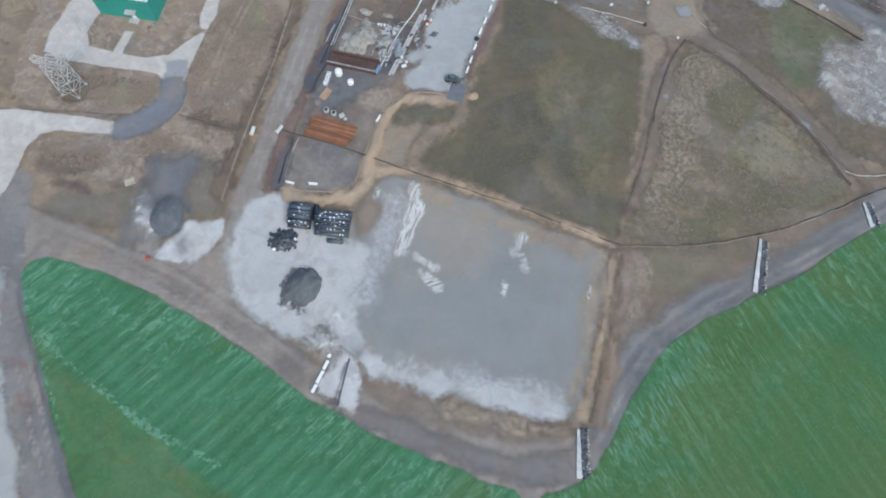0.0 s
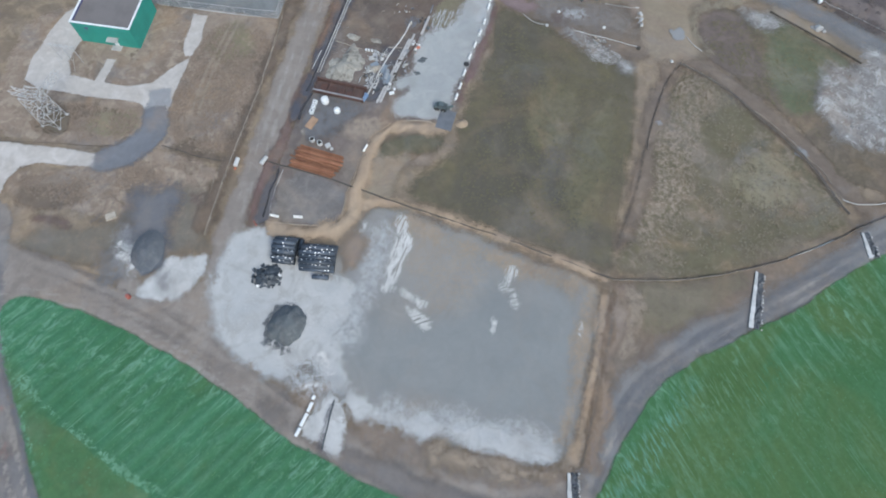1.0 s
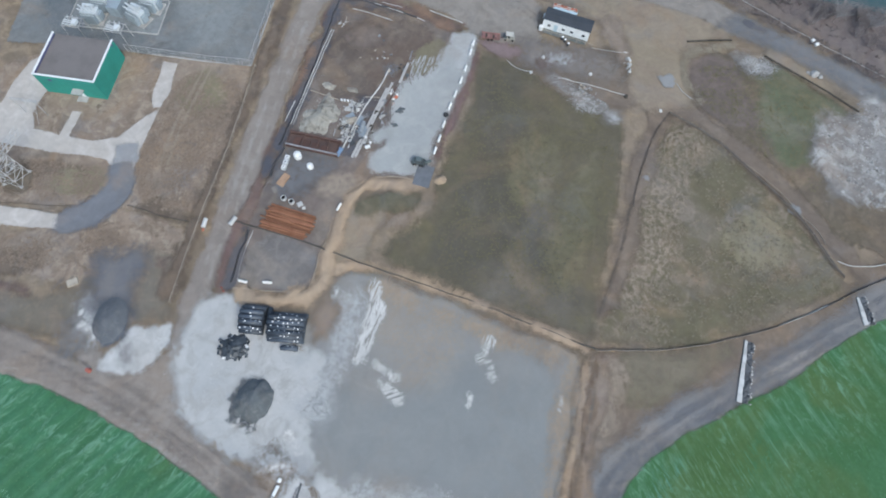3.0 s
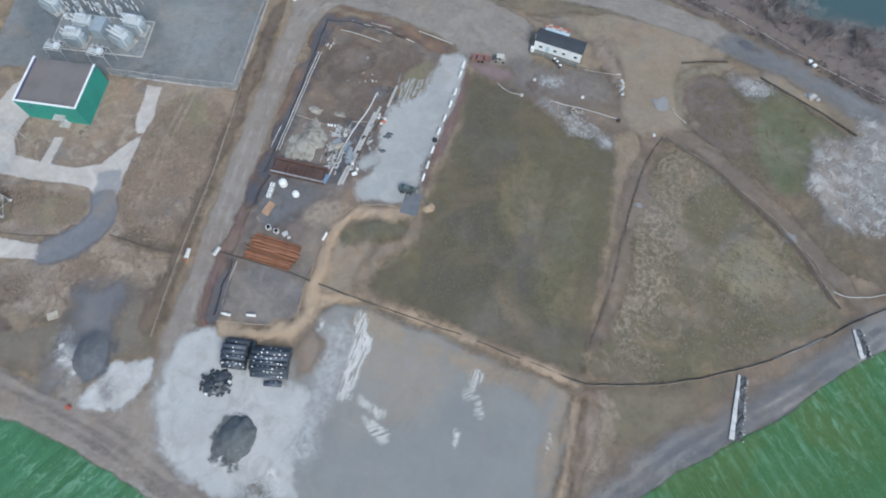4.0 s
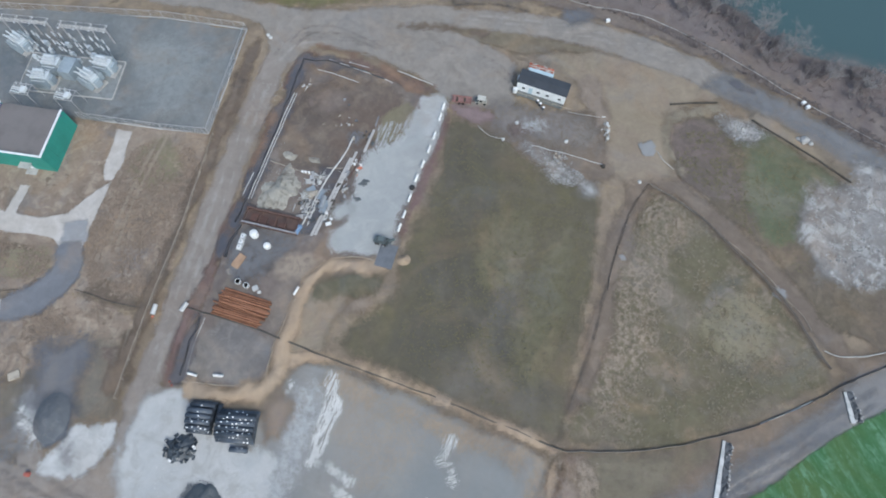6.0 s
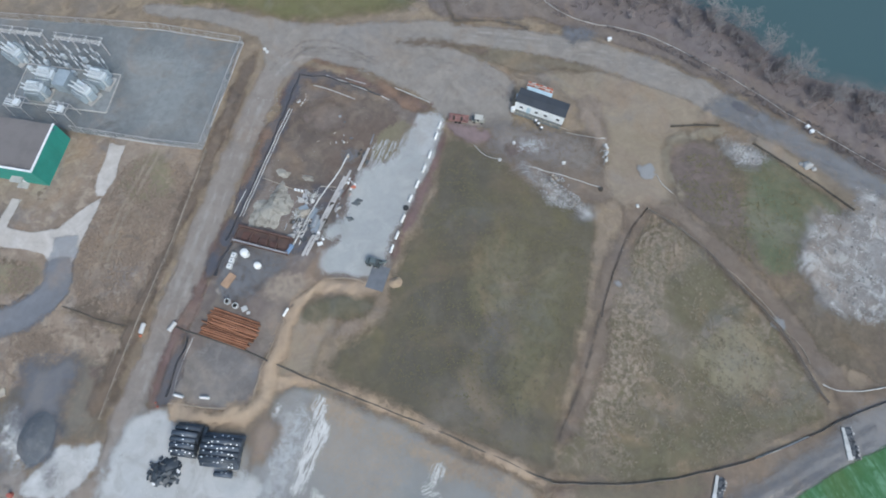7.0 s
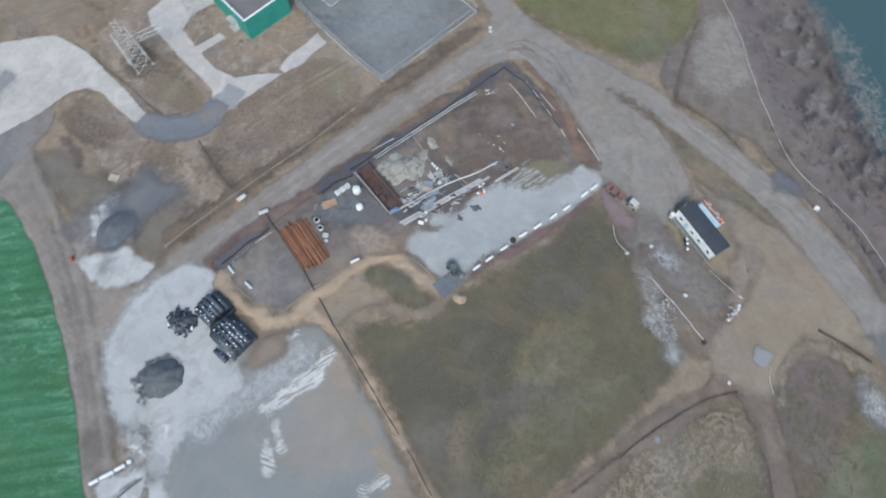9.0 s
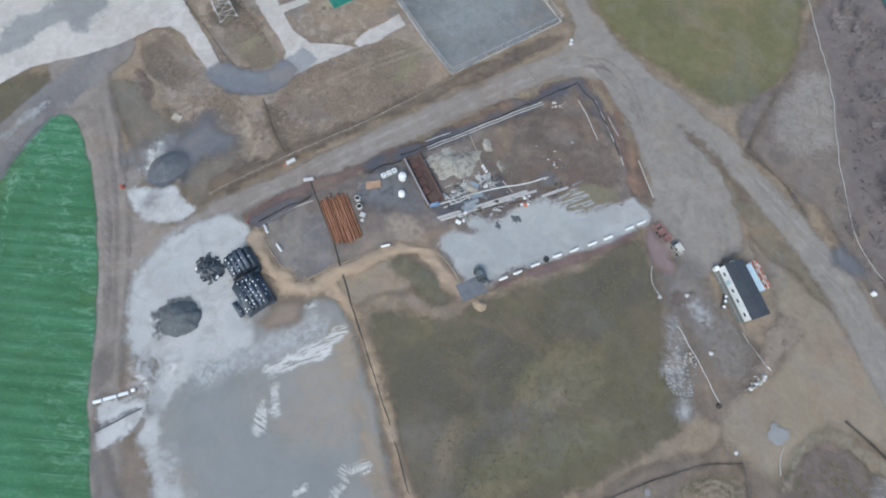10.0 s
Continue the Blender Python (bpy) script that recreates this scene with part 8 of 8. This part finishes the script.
def utility_cart():
    t = thing("utility_cart", pose(25.2, 124.9, 0.06, 0, 0, -8), "small utility cart with a pale beige roof", "cart")
    part("body", boxed(-1.4, -0.65, 0.35, 1.4, 0.65, 0.8, 0.06), "cart_beige", t)
    part("roof", boxed(-0.9, -0.68, 1.75, 1.0, 0.68, 1.85, 0.03), "roof_beige", t)
    part("seat", boxed(-0.3, -0.55, 0.8, 0.2, 0.55, 1.2, 0.05), "rubber", t)
    part("tray", boxed(-1.5, -0.66, 0.8, -0.6, 0.66, 1.1, 0.03), "machine_dark", t)
    for x in (-0.85, 0.95):
        for y in (-0.62, 0.62):
            part("roof_post", tube(bmesh.new(), (x, y, 0.8), (x, y, 1.75), 0.03, 6), "machine_dark", t)
            part("tyre", tube(bmesh.new(), (x, y - 0.12, 0.3), (x, y + 0.12, 0.3), 0.3, 16), "rubber", t)


def flat_trailer():
    t = thing("flat_trailer", pose(20.6, 125.1, 0.06, 0, 0, -6), "red flat trailer loaded with scrap", "trailer")
    part("deck", boxed(-2.3, -0.9, 0.5, 2.3, 0.9, 0.62, 0.02), "trailer_red", t)
    for y in (-0.9, 0.9):
        part("side_rail", boxed(-2.3, y - 0.04, 0.62, 2.3, y + 0.04, 0.9), "trailer_red", t)
    part("drawbar", boxed(2.3, -0.06, 0.4, 3.4, 0.06, 0.52), "trailer_red", t)
    for x in (-0.5, 0.4):
        for y in (-0.95, 0.95):
            part("tyre", tube(bmesh.new(), (x, y - 0.1, 0.34), (x, y + 0.1, 0.34), 0.34, 16), "rubber", t)
    for k in range(6):
        part("load", boxed(-1.9 + 0.6 * k, -0.6, 0.63, -1.5 + 0.6 * k, 0.5 - 0.1 * (k % 3), 0.85 + 0.12 * (k % 2)), ("trailer_red", "timber_dark", "trailer_red")[k % 3], t)


utility_cart()
flat_trailer()


# ---- logs, rocks, loose things to the east ----
def log_row(line, label, n, r=0.24):
    t = thing("log_row", pose(0, 0, 0.05), label, "logs", "timber edgings")
    pts = [Vector((x, y, 0)) for x, y in line]
    for a, b in zip(pts, pts[1:]):
        k = max(1, round((b - a).length / n))
        for i in range(k):
            p, q = a.lerp(b, i / k), a.lerp(b, (i + 0.96) / k)
            part("log", tube(bmesh.new(), (p.x, p.y, r), (q.x, q.y, r), r, 9, r * 0.9), "timber_dark", t)


log_row([(70.6, 125.9), (76, 126.5), (82.1, 126.8)], "dark timber logs edging tan dirt", 3.0)
log_row([(89.6, 122.2), (97.3, 116.4), (103.2, 111.9), (109.8, 106.2)], "dark timber logs edging the green slope", 3.2)
sheet("dirt_ground", [(90.5, 123), (98, 117.6), (104, 112.8), (110.6, 106.8)], "tan_dirt", "tan dirt strip behind the logs", width=2.2)
for k, (x, y, r) in enumerate(((100.9, 117.0, 1.2), (102.4, 116.2, 0.7), (99.6, 117.4, 0.6))):
    ob = piece("boulder", stone_mesh(r, k + 30, "stone_grey", "boulder"), None, pose(x, y, r * 0.45))
    tagged(ob, "grey boulder on tan dirt behind logs", "boulder", "grey boulders")
for x, y, a in ((102.8, 127.4, 30), (103.6, 126.2, 20), (57.4, 150.4, 10)):
    t = thing("white_box", pose(x, y, 0.05, 0, 0, a), "white plastic utility box beside the road", "utility box", "white utility boxes")
    part("body", boxed(-0.45, -0.35, 0, 0.45, 0.35, 0.7, 0.05), "white_plastic", t)
    part("lid", boxed(-0.5, -0.4, 0.7, 0.5, 0.4, 0.76, 0.02), "label_white", t)
scrap_heap("debris_row", 54.8, 118.0, 0.7, 4.4, 30, 31, "row of pale boards and stones on dirt", ("timber_pale", "concrete_white", "pipe_pale", "stone_grey"), 1.2)
scrap_heap("debris_row", 43.0, 110.4, 3.6, 1.6, 22, 33, "pale stones and sticks by the meadow", ("concrete", "stone_grey", "timber_pale"), 1.0)
pipeline([(37, 113.4), (43.6, 111.9), (48, 110.4), (53.2, 109)], 0.09, "pale pipe along the meadow's edge", "pipe_pale", "drain_pipe", 0.3)
pipeline([(46, 122.9), (50, 122.2), (54.4, 121.6)], 0.06, "thin pale pipe by the debris row", "pipe_pale", "drain_pipe", 0.2)
lone("timber_stump", tube(bmesh.new(), (0, 0, 0), (0, 0, 0.5), 0.55, 14, 0.45), "timber_dark", pose(53.2, 108.6, 0.05), "dark timber stump by the track", "stump")
for k, (x, y) in enumerate(((33.6, 119.4), (45.0, 114.8), (61.2, 104.8), (30.4, 114.8), (-27.6, 142.6), (-26.9, 141.8))):
    ob = piece("rock", stone_mesh(0.5, k + 50, "concrete_white", "rock"), None, pose(x, y, 0.25, 0, 0, 40 * k))
    tagged(ob, "pale rock lying on dirt", "rock", "pale rocks")


# ---- rubble, scrub and grass ----
def scattered(name, area, count, meshes, seed, size, material, label, category, z=0.05, lift=0.0, jitter=60, fall=1.0):
    """Many small alike things, too many to count, joined into one mesh: an outline on the plan, filled at random."""
    r = np.random.RandomState(seed)
    poly = [(v.x, v.y) for v in smooth_line([(*q, 0) for q in area], 2, closed=True)]
    xs, ys = [p[0] for p in poly], [p[1] for p in poly]
    P = np.zeros((0, 2))
    while len(P) < count:
        q = np.stack([r.uniform(min(xs), max(xs), count * 2), r.uniform(min(ys), max(ys), count * 2)], 1)
        d, inside = _distance(q[:, 0], q[:, 1], poly, True)
        clump = np.array([noise.noise((x * 0.22 + seed, y * 0.22, 1.5)) for x, y in q])
        P = np.concatenate([P, q[inside & (clump + r.uniform(-0.5, 0.5, len(q)) > 0.05 * fall)]])
    P = P[:count]
    V, F, off = [], [], 0
    for k, (x, y) in enumerate(P):
        v, f = meshes[k % len(meshes)]
        a = r.uniform(0, 2 * math.pi)
        s = size * r.uniform(0.4, 1.0) ** 1.5 * 1.7
        c, sn = math.cos(a) * s, math.sin(a) * s
        V.append(np.stack([x + v[:, 0] * c - v[:, 1] * sn, y + v[:, 0] * sn + v[:, 1] * c, z + v[:, 2] * s], 1))
        F.append(f + off)
        off += len(v)
    me = bpy.data.meshes.new(name)
    me.from_pydata(np.concatenate(V).tolist(), [], np.concatenate(F).tolist())
    me.materials.append(MATS[material])
    return tagged(new(name, me), label, category, kind="stuff")


def tuft_mesh(seed, blades=7):
    r = np.random.RandomState(seed)
    V, F = [], []
    for k in range(blades):
        a, lean = r.uniform(0, 6.28), r.uniform(0.35, 1.0)
        w = 0.16
        base = np.array([math.cos(a), math.sin(a), 0]) * 0.12
        tip = np.array([math.cos(a) * lean, math.sin(a) * lean, r.uniform(0.08, 0.3)])
        side = np.array([-math.sin(a), math.cos(a), 0]) * w
        i = len(V)
        V += [base - side, base + side, tip]
        F.append((i, i + 1, i + 2))
    return np.array(V), np.array(F)


def pebble_mesh(seed):
    r = np.random.RandomState(seed)
    v = np.array([(1, 0, 0), (-1, 0, 0), (0, 1, 0), (0, -1, 0), (0, 0, 0.8), (0, 0, -0.3)], float) * r.uniform(0.6, 1.3, (6, 1))
    f = np.array([(0, 2, 4), (2, 1, 4), (1, 3, 4), (3, 0, 4), (2, 0, 5), (1, 2, 5), (3, 1, 5), (0, 3, 5)])
    return v, f


TUFTS = [tuft_mesh(k) for k in range(6)]
PEBBLES = [pebble_mesh(k) for k in range(6)]


def leafy(name, a, b, rough=0.95):
    """Colour varies from tuft to tuft."""
    m, n, l = _nodes(name)
    g = n.new("ShaderNodeNewGeometry")
    p = n["Principled BSDF"]
    l.new(_mix(n, l, g.outputs["Random Per Island"], a, b), p.inputs["Base Color"])
    p.inputs["Roughness"].default_value = rough
    MATS[name] = m


leafy("tuft_pale", (0.29, 0.238, 0.178), (0.165, 0.145, 0.095))
leafy("tuft_olive", (0.185, 0.165, 0.09), (0.125, 0.11, 0.066))
leafy("tuft_dry", (0.30, 0.236, 0.186), (0.205, 0.156, 0.122))
leafy("tuft_crop", (0.11, 0.24, 0.13), (0.065, 0.17, 0.075))
leafy("rubble_bits", (0.44, 0.425, 0.41), (0.20, 0.19, 0.18))
leafy("white_bits", (0.62, 0.61, 0.60), (0.40, 0.39, 0.38))

TRI = [(44, 51), (48, 61), (52, 73), (55, 86), (62, 101), (65, 103), (72.4, 98.8), (80, 90.4), (87, 78.5), (92.5, 69.5), (95, 62.5), (85, 56.5), (73.8, 52.2), (62.3, 49), (51.2, 47.8)]
BASIN = [(6, 64), (12, 76), (12, 89), (17, 108), (19, 118), (28, 115), (40, 106), (49, 102), (49, 88), (46, 74), (41, 58), (38, 51), (24, 55)]
scattered("meadow_tufts", TRI, 2200, TUFTS, 1, 0.42, "tuft_pale", "pale dry tussocks over the meadow", "grass")
scattered("meadow_tufts", BASIN, 3600, TUFTS, 2, 0.28, "tuft_olive", "olive tussocks over the meadow", "grass")
scattered("meadow_tufts", [(70, 118), (82, 120), (96, 115), (106, 104), (98, 88), (92, 82), (80, 100), (71, 108)], 1800, TUFTS, 3, 0.35, "tuft_olive", "olive tussocks on the mound", "grass")
scattered("grass_tufts", [(-72, 88), (-58, 84), (-58, 76), (-43, 73), (-40, 88), (-37, 111), (-54, 112), (-56, 100)], 4200, TUFTS, 4, 0.45, "tuft_dry", "dry straw tussocks beside the substation", "grass")
scattered("grass_tufts", [(-90, 87), (-70, 86), (-64, 81), (-70, 76), (-90, 77)], 1500, TUFTS, 5, 0.4, "tuft_dry", "dry straw tussocks between the drives", "grass")
scattered("grass_tufts", [(-90, 68), (-72, 68), (-60, 74), (-48, 71), (-54, 67), (-64, 66), (-70, 60), (-86, 62)], 1500, TUFTS, 6, 0.42, "tuft_dry", "dry tussocks on rough ground", "grass")
scattered("grass_tufts", [(-34, 156), (-10, 155.5), (6, 159), (9, 176), (-10, 198), (-50, 198)], 2200, TUFTS, 7, 0.35, "tuft_olive", "short tussocks in the lawn", "grass")
scattered("rubble_stones", [(101, 103.4), (107, 106), (112, 111), (118, 107), (122, 98), (118, 82), (111, 81), (106, 80.6), (102, 85), (99, 90), (98.4, 97.8)], 1100, PEBBLES, 8, 0.3, "rubble_bits", "broken stones of the rubble field", "rubble")
scattered("rubble_stones", [(82.5, 121.6), (90, 121.2), (91.5, 117), (86.5, 116.6)], 420, PEBBLES, 9, 0.28, "rubble_bits", "broken stones beside the road", "rubble")
scattered("rubble_stones", [(36, 112.4), (40, 111), (47, 107.6), (49.6, 104.5), (45, 102.6), (40, 106.5)], 420, PEBBLES, 10, 0.25, "rubble_bits", "grey stones along the meadow", "rubble")
scattered("stone_bits", [(-8, 94.6), (-3, 97.6), (-3.6, 94), (-6, 92.6)], 90, PEBBLES, 11, 0.12, "white_bits", "white stone bits in the yard", "rubble")
scattered("stone_bits", [(-24, 105), (-15, 106), (-12, 96), (-22, 94.6)], 420, PEBBLES, 12, 0.2, "rubble_bits", "broken concrete bits round the sand heap", "rubble")
scattered("stone_bits", [(-42, 46), (-38, 30), (-28, 26), (-18, 24), (-14, 30), (-18, 44), (-30, 54)], 1500, PEBBLES, 13, 0.13, "white_bits", "loose white stone on the apron", "rubble")
scattered("stone_bits", [(-32, 127), (-16, 134), (4, 128), (4, 114), (-8, 108), (-22, 110)], 500, PEBBLES, 14, 0.13, "rubble_bits", "small stones on brown mud", "rubble")


def crop_rows(area, turn, gap, count, seed, name):
    """Plants of the crop in drilled rows, joined."""
    r = np.random.RandomState(seed)
    poly = [(v.x, v.y) for v in smooth_line([(*q, 0) for q in area], 1, closed=True)]
    c, s = math.cos(radians(turn)), math.sin(radians(turn))
    V, F, off = [], [], 0
    u = r.uniform(-130, 130, count * 3)
    w = np.round(r.uniform(-130, 130, count * 3) / gap) * gap + r.normal(0, 0.05, count * 3)
    x, y = u * c - w * s, u * s + w * c + 10
    d, inside = _distance(x, y, poly, True)
    keep = np.nonzero(inside)[0][:count]
    for k in keep:
        v, f = TUFTS[k % 6]
        sz = r.uniform(0.2, 0.42)
        V.append(np.stack([x[k] + v[:, 0] * sz, y[k] + v[:, 1] * sz, 0.2 + v[:, 2] * sz * 0.7], 1))
        F.append(f + off)
        off += len(v)
    me = bpy.data.meshes.new(name)
    me.from_pydata(np.concatenate(V).tolist(), [], np.concatenate(F).tolist())
    me.materials.append(MATS["tuft_crop"])
    tagged(new(name, me), "green seedlings in drilled rows", "crop", kind="stuff")


crop_rows([(-61.5, -5), (-69, 7), (-78, 24), (-82, 33), (-80.5, 38), (-73.5, 37.6), (-65, 34.6), (-54, 30.3), (-40, 22.8), (-23, 12), (-3.5, 2.6), (11, -3), (19, -5), (20, -20), (-40, -24)], 47, 0.9, 9000, 1, "crop_plants")
crop_rows([(20, -5), (26, -4.6), (30.4, -2), (38.5, 9), (42.4, 15), (47, 21.8), (53, 26.4), (70, 35.4), (85, 42.8), (104, 53.6), (110, 40), (90, -10), (30, -24)], -63, 0.9, 7000, 2, "crop_plants")


# bare shrubs on the lake bank
def shrub(seed, h):
    r = random.Random(seed)
    t = thing("bare_shrub", pose(0, 0, 0), "leafless grey-brown shrub on the lake bank", "shrub", "shrubs on the bank")
    stems, twigs = bmesh.new(), bmesh.new()
    for k in range(7):
        a, lean = r.uniform(0, 6.28), r.uniform(0.15, 0.6)
        top = Vector((math.cos(a) * lean * h, math.sin(a) * lean * h, h * r.uniform(0.6, 1.0)))
        tube(stems, (0.1 * math.cos(a), 0.1 * math.sin(a), 0), top, 0.05, 4, 0.02)
        for q in range(12):
            f = r.uniform(0.3, 1.0)
            p = top * f
            d = Vector((r.uniform(-1, 1), r.uniform(-1, 1), r.uniform(0.1, 1))).normalized() * h * r.uniform(0.15, 0.35)
            tube(twigs, p, p + d, 0.03, 3, 0.012, caps=False)
            for _ in range(2):
                e = Vector((r.uniform(-1, 1), r.uniform(-1, 1), r.uniform(0, 1))).normalized() * h * r.uniform(0.08, 0.18)
                tube(twigs, p + d * 0.6, p + d * 0.6 + e, 0.025, 3, 0.01, caps=False)
    part("trunk", stems, "twig", t)
    part("crown", twigs, "twig", t)
    return t


kinds = [shrub(k, (2.6, 3.6, 4.6, 3.0)[k]) for k in range(4)]
BANK = [(2, 203), (11, 192), (19, 186.5), (31, 175), (44, 163.5), (51, 158.5), (66, 156), (77, 151), (91, 142), (102, 133), (113, 126), (126, 117), (142, 114), (138, 131), (124, 136.5), (112, 139), (102, 141.5), (96, 147.5), (90, 155), (83, 159), (74, 164), (65, 169.5), (56, 174), (47, 182.5), (41, 188.5), (33, 197), (18, 206)]
rr = random.Random(77)
placed = 0
while placed < 60:
    x, y = rr.uniform(0, 140), rr.uniform(108, 210)
    d, inside = _distance(np.array([x]), np.array([y]), BANK, True)
    if not inside[0] or noise.noise((x * 0.09, y * 0.09, 4.0)) + rr.uniform(-0.3, 0.3) < -0.12:
        continue
    m = pose(x, y, 0.1, 0, 0, rr.uniform(0, 360))
    if placed < 4:
        kinds[placed].matrix_basis = m
    else:
        copy_thing(kinds[rr.randrange(4)], m)
    placed += 1

for (ax, ay), (bx, by) in zip(SHORE, SHORE[1:]):
    for k in range(4):
        f = (k + rr.random()) / 4
        copy_thing(kinds[rr.randrange(4)], pose(ax + (bx - ax) * f + rr.uniform(-4.4, -0.6), ay + (by - ay) * f + rr.uniform(-4.4, -0.6), 0.1, 0, 0, rr.uniform(0, 360)))


# taller bare trees by the water
def bare_tree(seed, h):
    r = random.Random(seed)
    t = thing("bare_tree", pose(0, 0, 0), "leafless pale grey tree with a fine-twigged round crown", "tree", "trees by the lake")
    part("trunk", tube(bmesh.new(), (0, 0, 0), (0.1, 0.05, h * 0.45), 0.16, 8, 0.1), "twig", t)
    twigs = bmesh.new()
    for k in range(9):
        a, lean = k * 0.7 + r.uniform(-0.3, 0.3), r.uniform(0.2, 0.62)
        base = Vector((0.1, 0.05, h * r.uniform(0.3, 0.45)))
        top = Vector((math.cos(a) * lean * h, math.sin(a) * lean * h, h * r.uniform(0.7, 1.0)))
        part("limb", tube(bmesh.new(), base, top, 0.08, 5, 0.03), "twig", t)
        for q in range(22):
            p = base.lerp(top, r.uniform(0.35, 1.0))
            d = Vector((r.uniform(-1, 1), r.uniform(-1, 1), r.uniform(-0.2, 1))).normalized() * h * r.uniform(0.12, 0.24)
            tube(twigs, p, p + d, 0.022, 3, 0.01, caps=False)
            for _ in range(3):
                e = Vector((r.uniform(-1, 1), r.uniform(-1, 1), r.uniform(-0.3, 0.8))).normalized() * h * r.uniform(0.06, 0.12)
                tube(twigs, p + d * 0.7, p + d * 0.7 + e, 0.016, 3, 0.008, caps=False)
    part("crown", twigs, "twig_pale", t)
    return t


for k, (x, y, h) in enumerate(((44.2, 170.6, 6.0), (49.6, 170.4, 5.0), (36, 181, 5.4), (62, 164.4, 5.0), (109.6, 134, 6.0), (117.6, 131.6, 5.6), (99, 141, 5.0), (84, 154.4, 4.8), (28.5, 187.5, 5.4), (40.8, 188.6, 8.0), (46.8, 182.6, 7.0), (52.3, 178, 8.2), (56, 174.2, 6.8), (60.6, 171.8, 6.2), (65.2, 169.2, 7.6), (70, 166.2, 6.4), (74.4, 163.8, 7.0), (83.2, 158.8, 7.6), (90.2, 154.8, 7.0), (96, 148, 7.6), (102, 141.8, 7.8))):
    bare_tree(90 + k, h).matrix_basis = pose(x, y, 0.1, 0, 0, 50 * k)


def spray_mesh(seed):
    """A low spray of bare twigs: slim triangles fanning up and out."""
    r = np.random.RandomState(seed)
    V, F = [], []
    for k in range(14):
        a, lean, h = r.uniform(0, 6.28), r.uniform(0.2, 1.0), r.uniform(0.3, 1.1)
        side = np.array([-math.sin(a), math.cos(a), 0]) * 0.035
        base = np.array([math.cos(a), math.sin(a), 0]) * 0.05
        i = len(V)
        V += [base - side, base + side, np.array([math.cos(a) * lean, math.sin(a) * lean, h])]
        F.append((i, i + 1, i + 2))
    return np.array(V), np.array(F)


leafy("brush_twigs", (0.255, 0.22, 0.216), (0.215, 0.183, 0.178))
SPRAYS = [spray_mesh(k) for k in range(6)]
scattered("bank_brush", BANK, 2000, SPRAYS, 21, 0.7, "brush_twigs", "low leafless brush covering the lake bank", "brush", fall=-6)
scattered("bank_brush", [(36, 164), (40, 159), (50, 155), (66, 151), (86, 138), (100, 128), (118, 114), (124, 116), (101, 131), (76, 149), (50, 157), (42, 162)], 900, SPRAYS, 22, 0.7, "brush_twigs", "thin leafless brush beside the road", "brush")
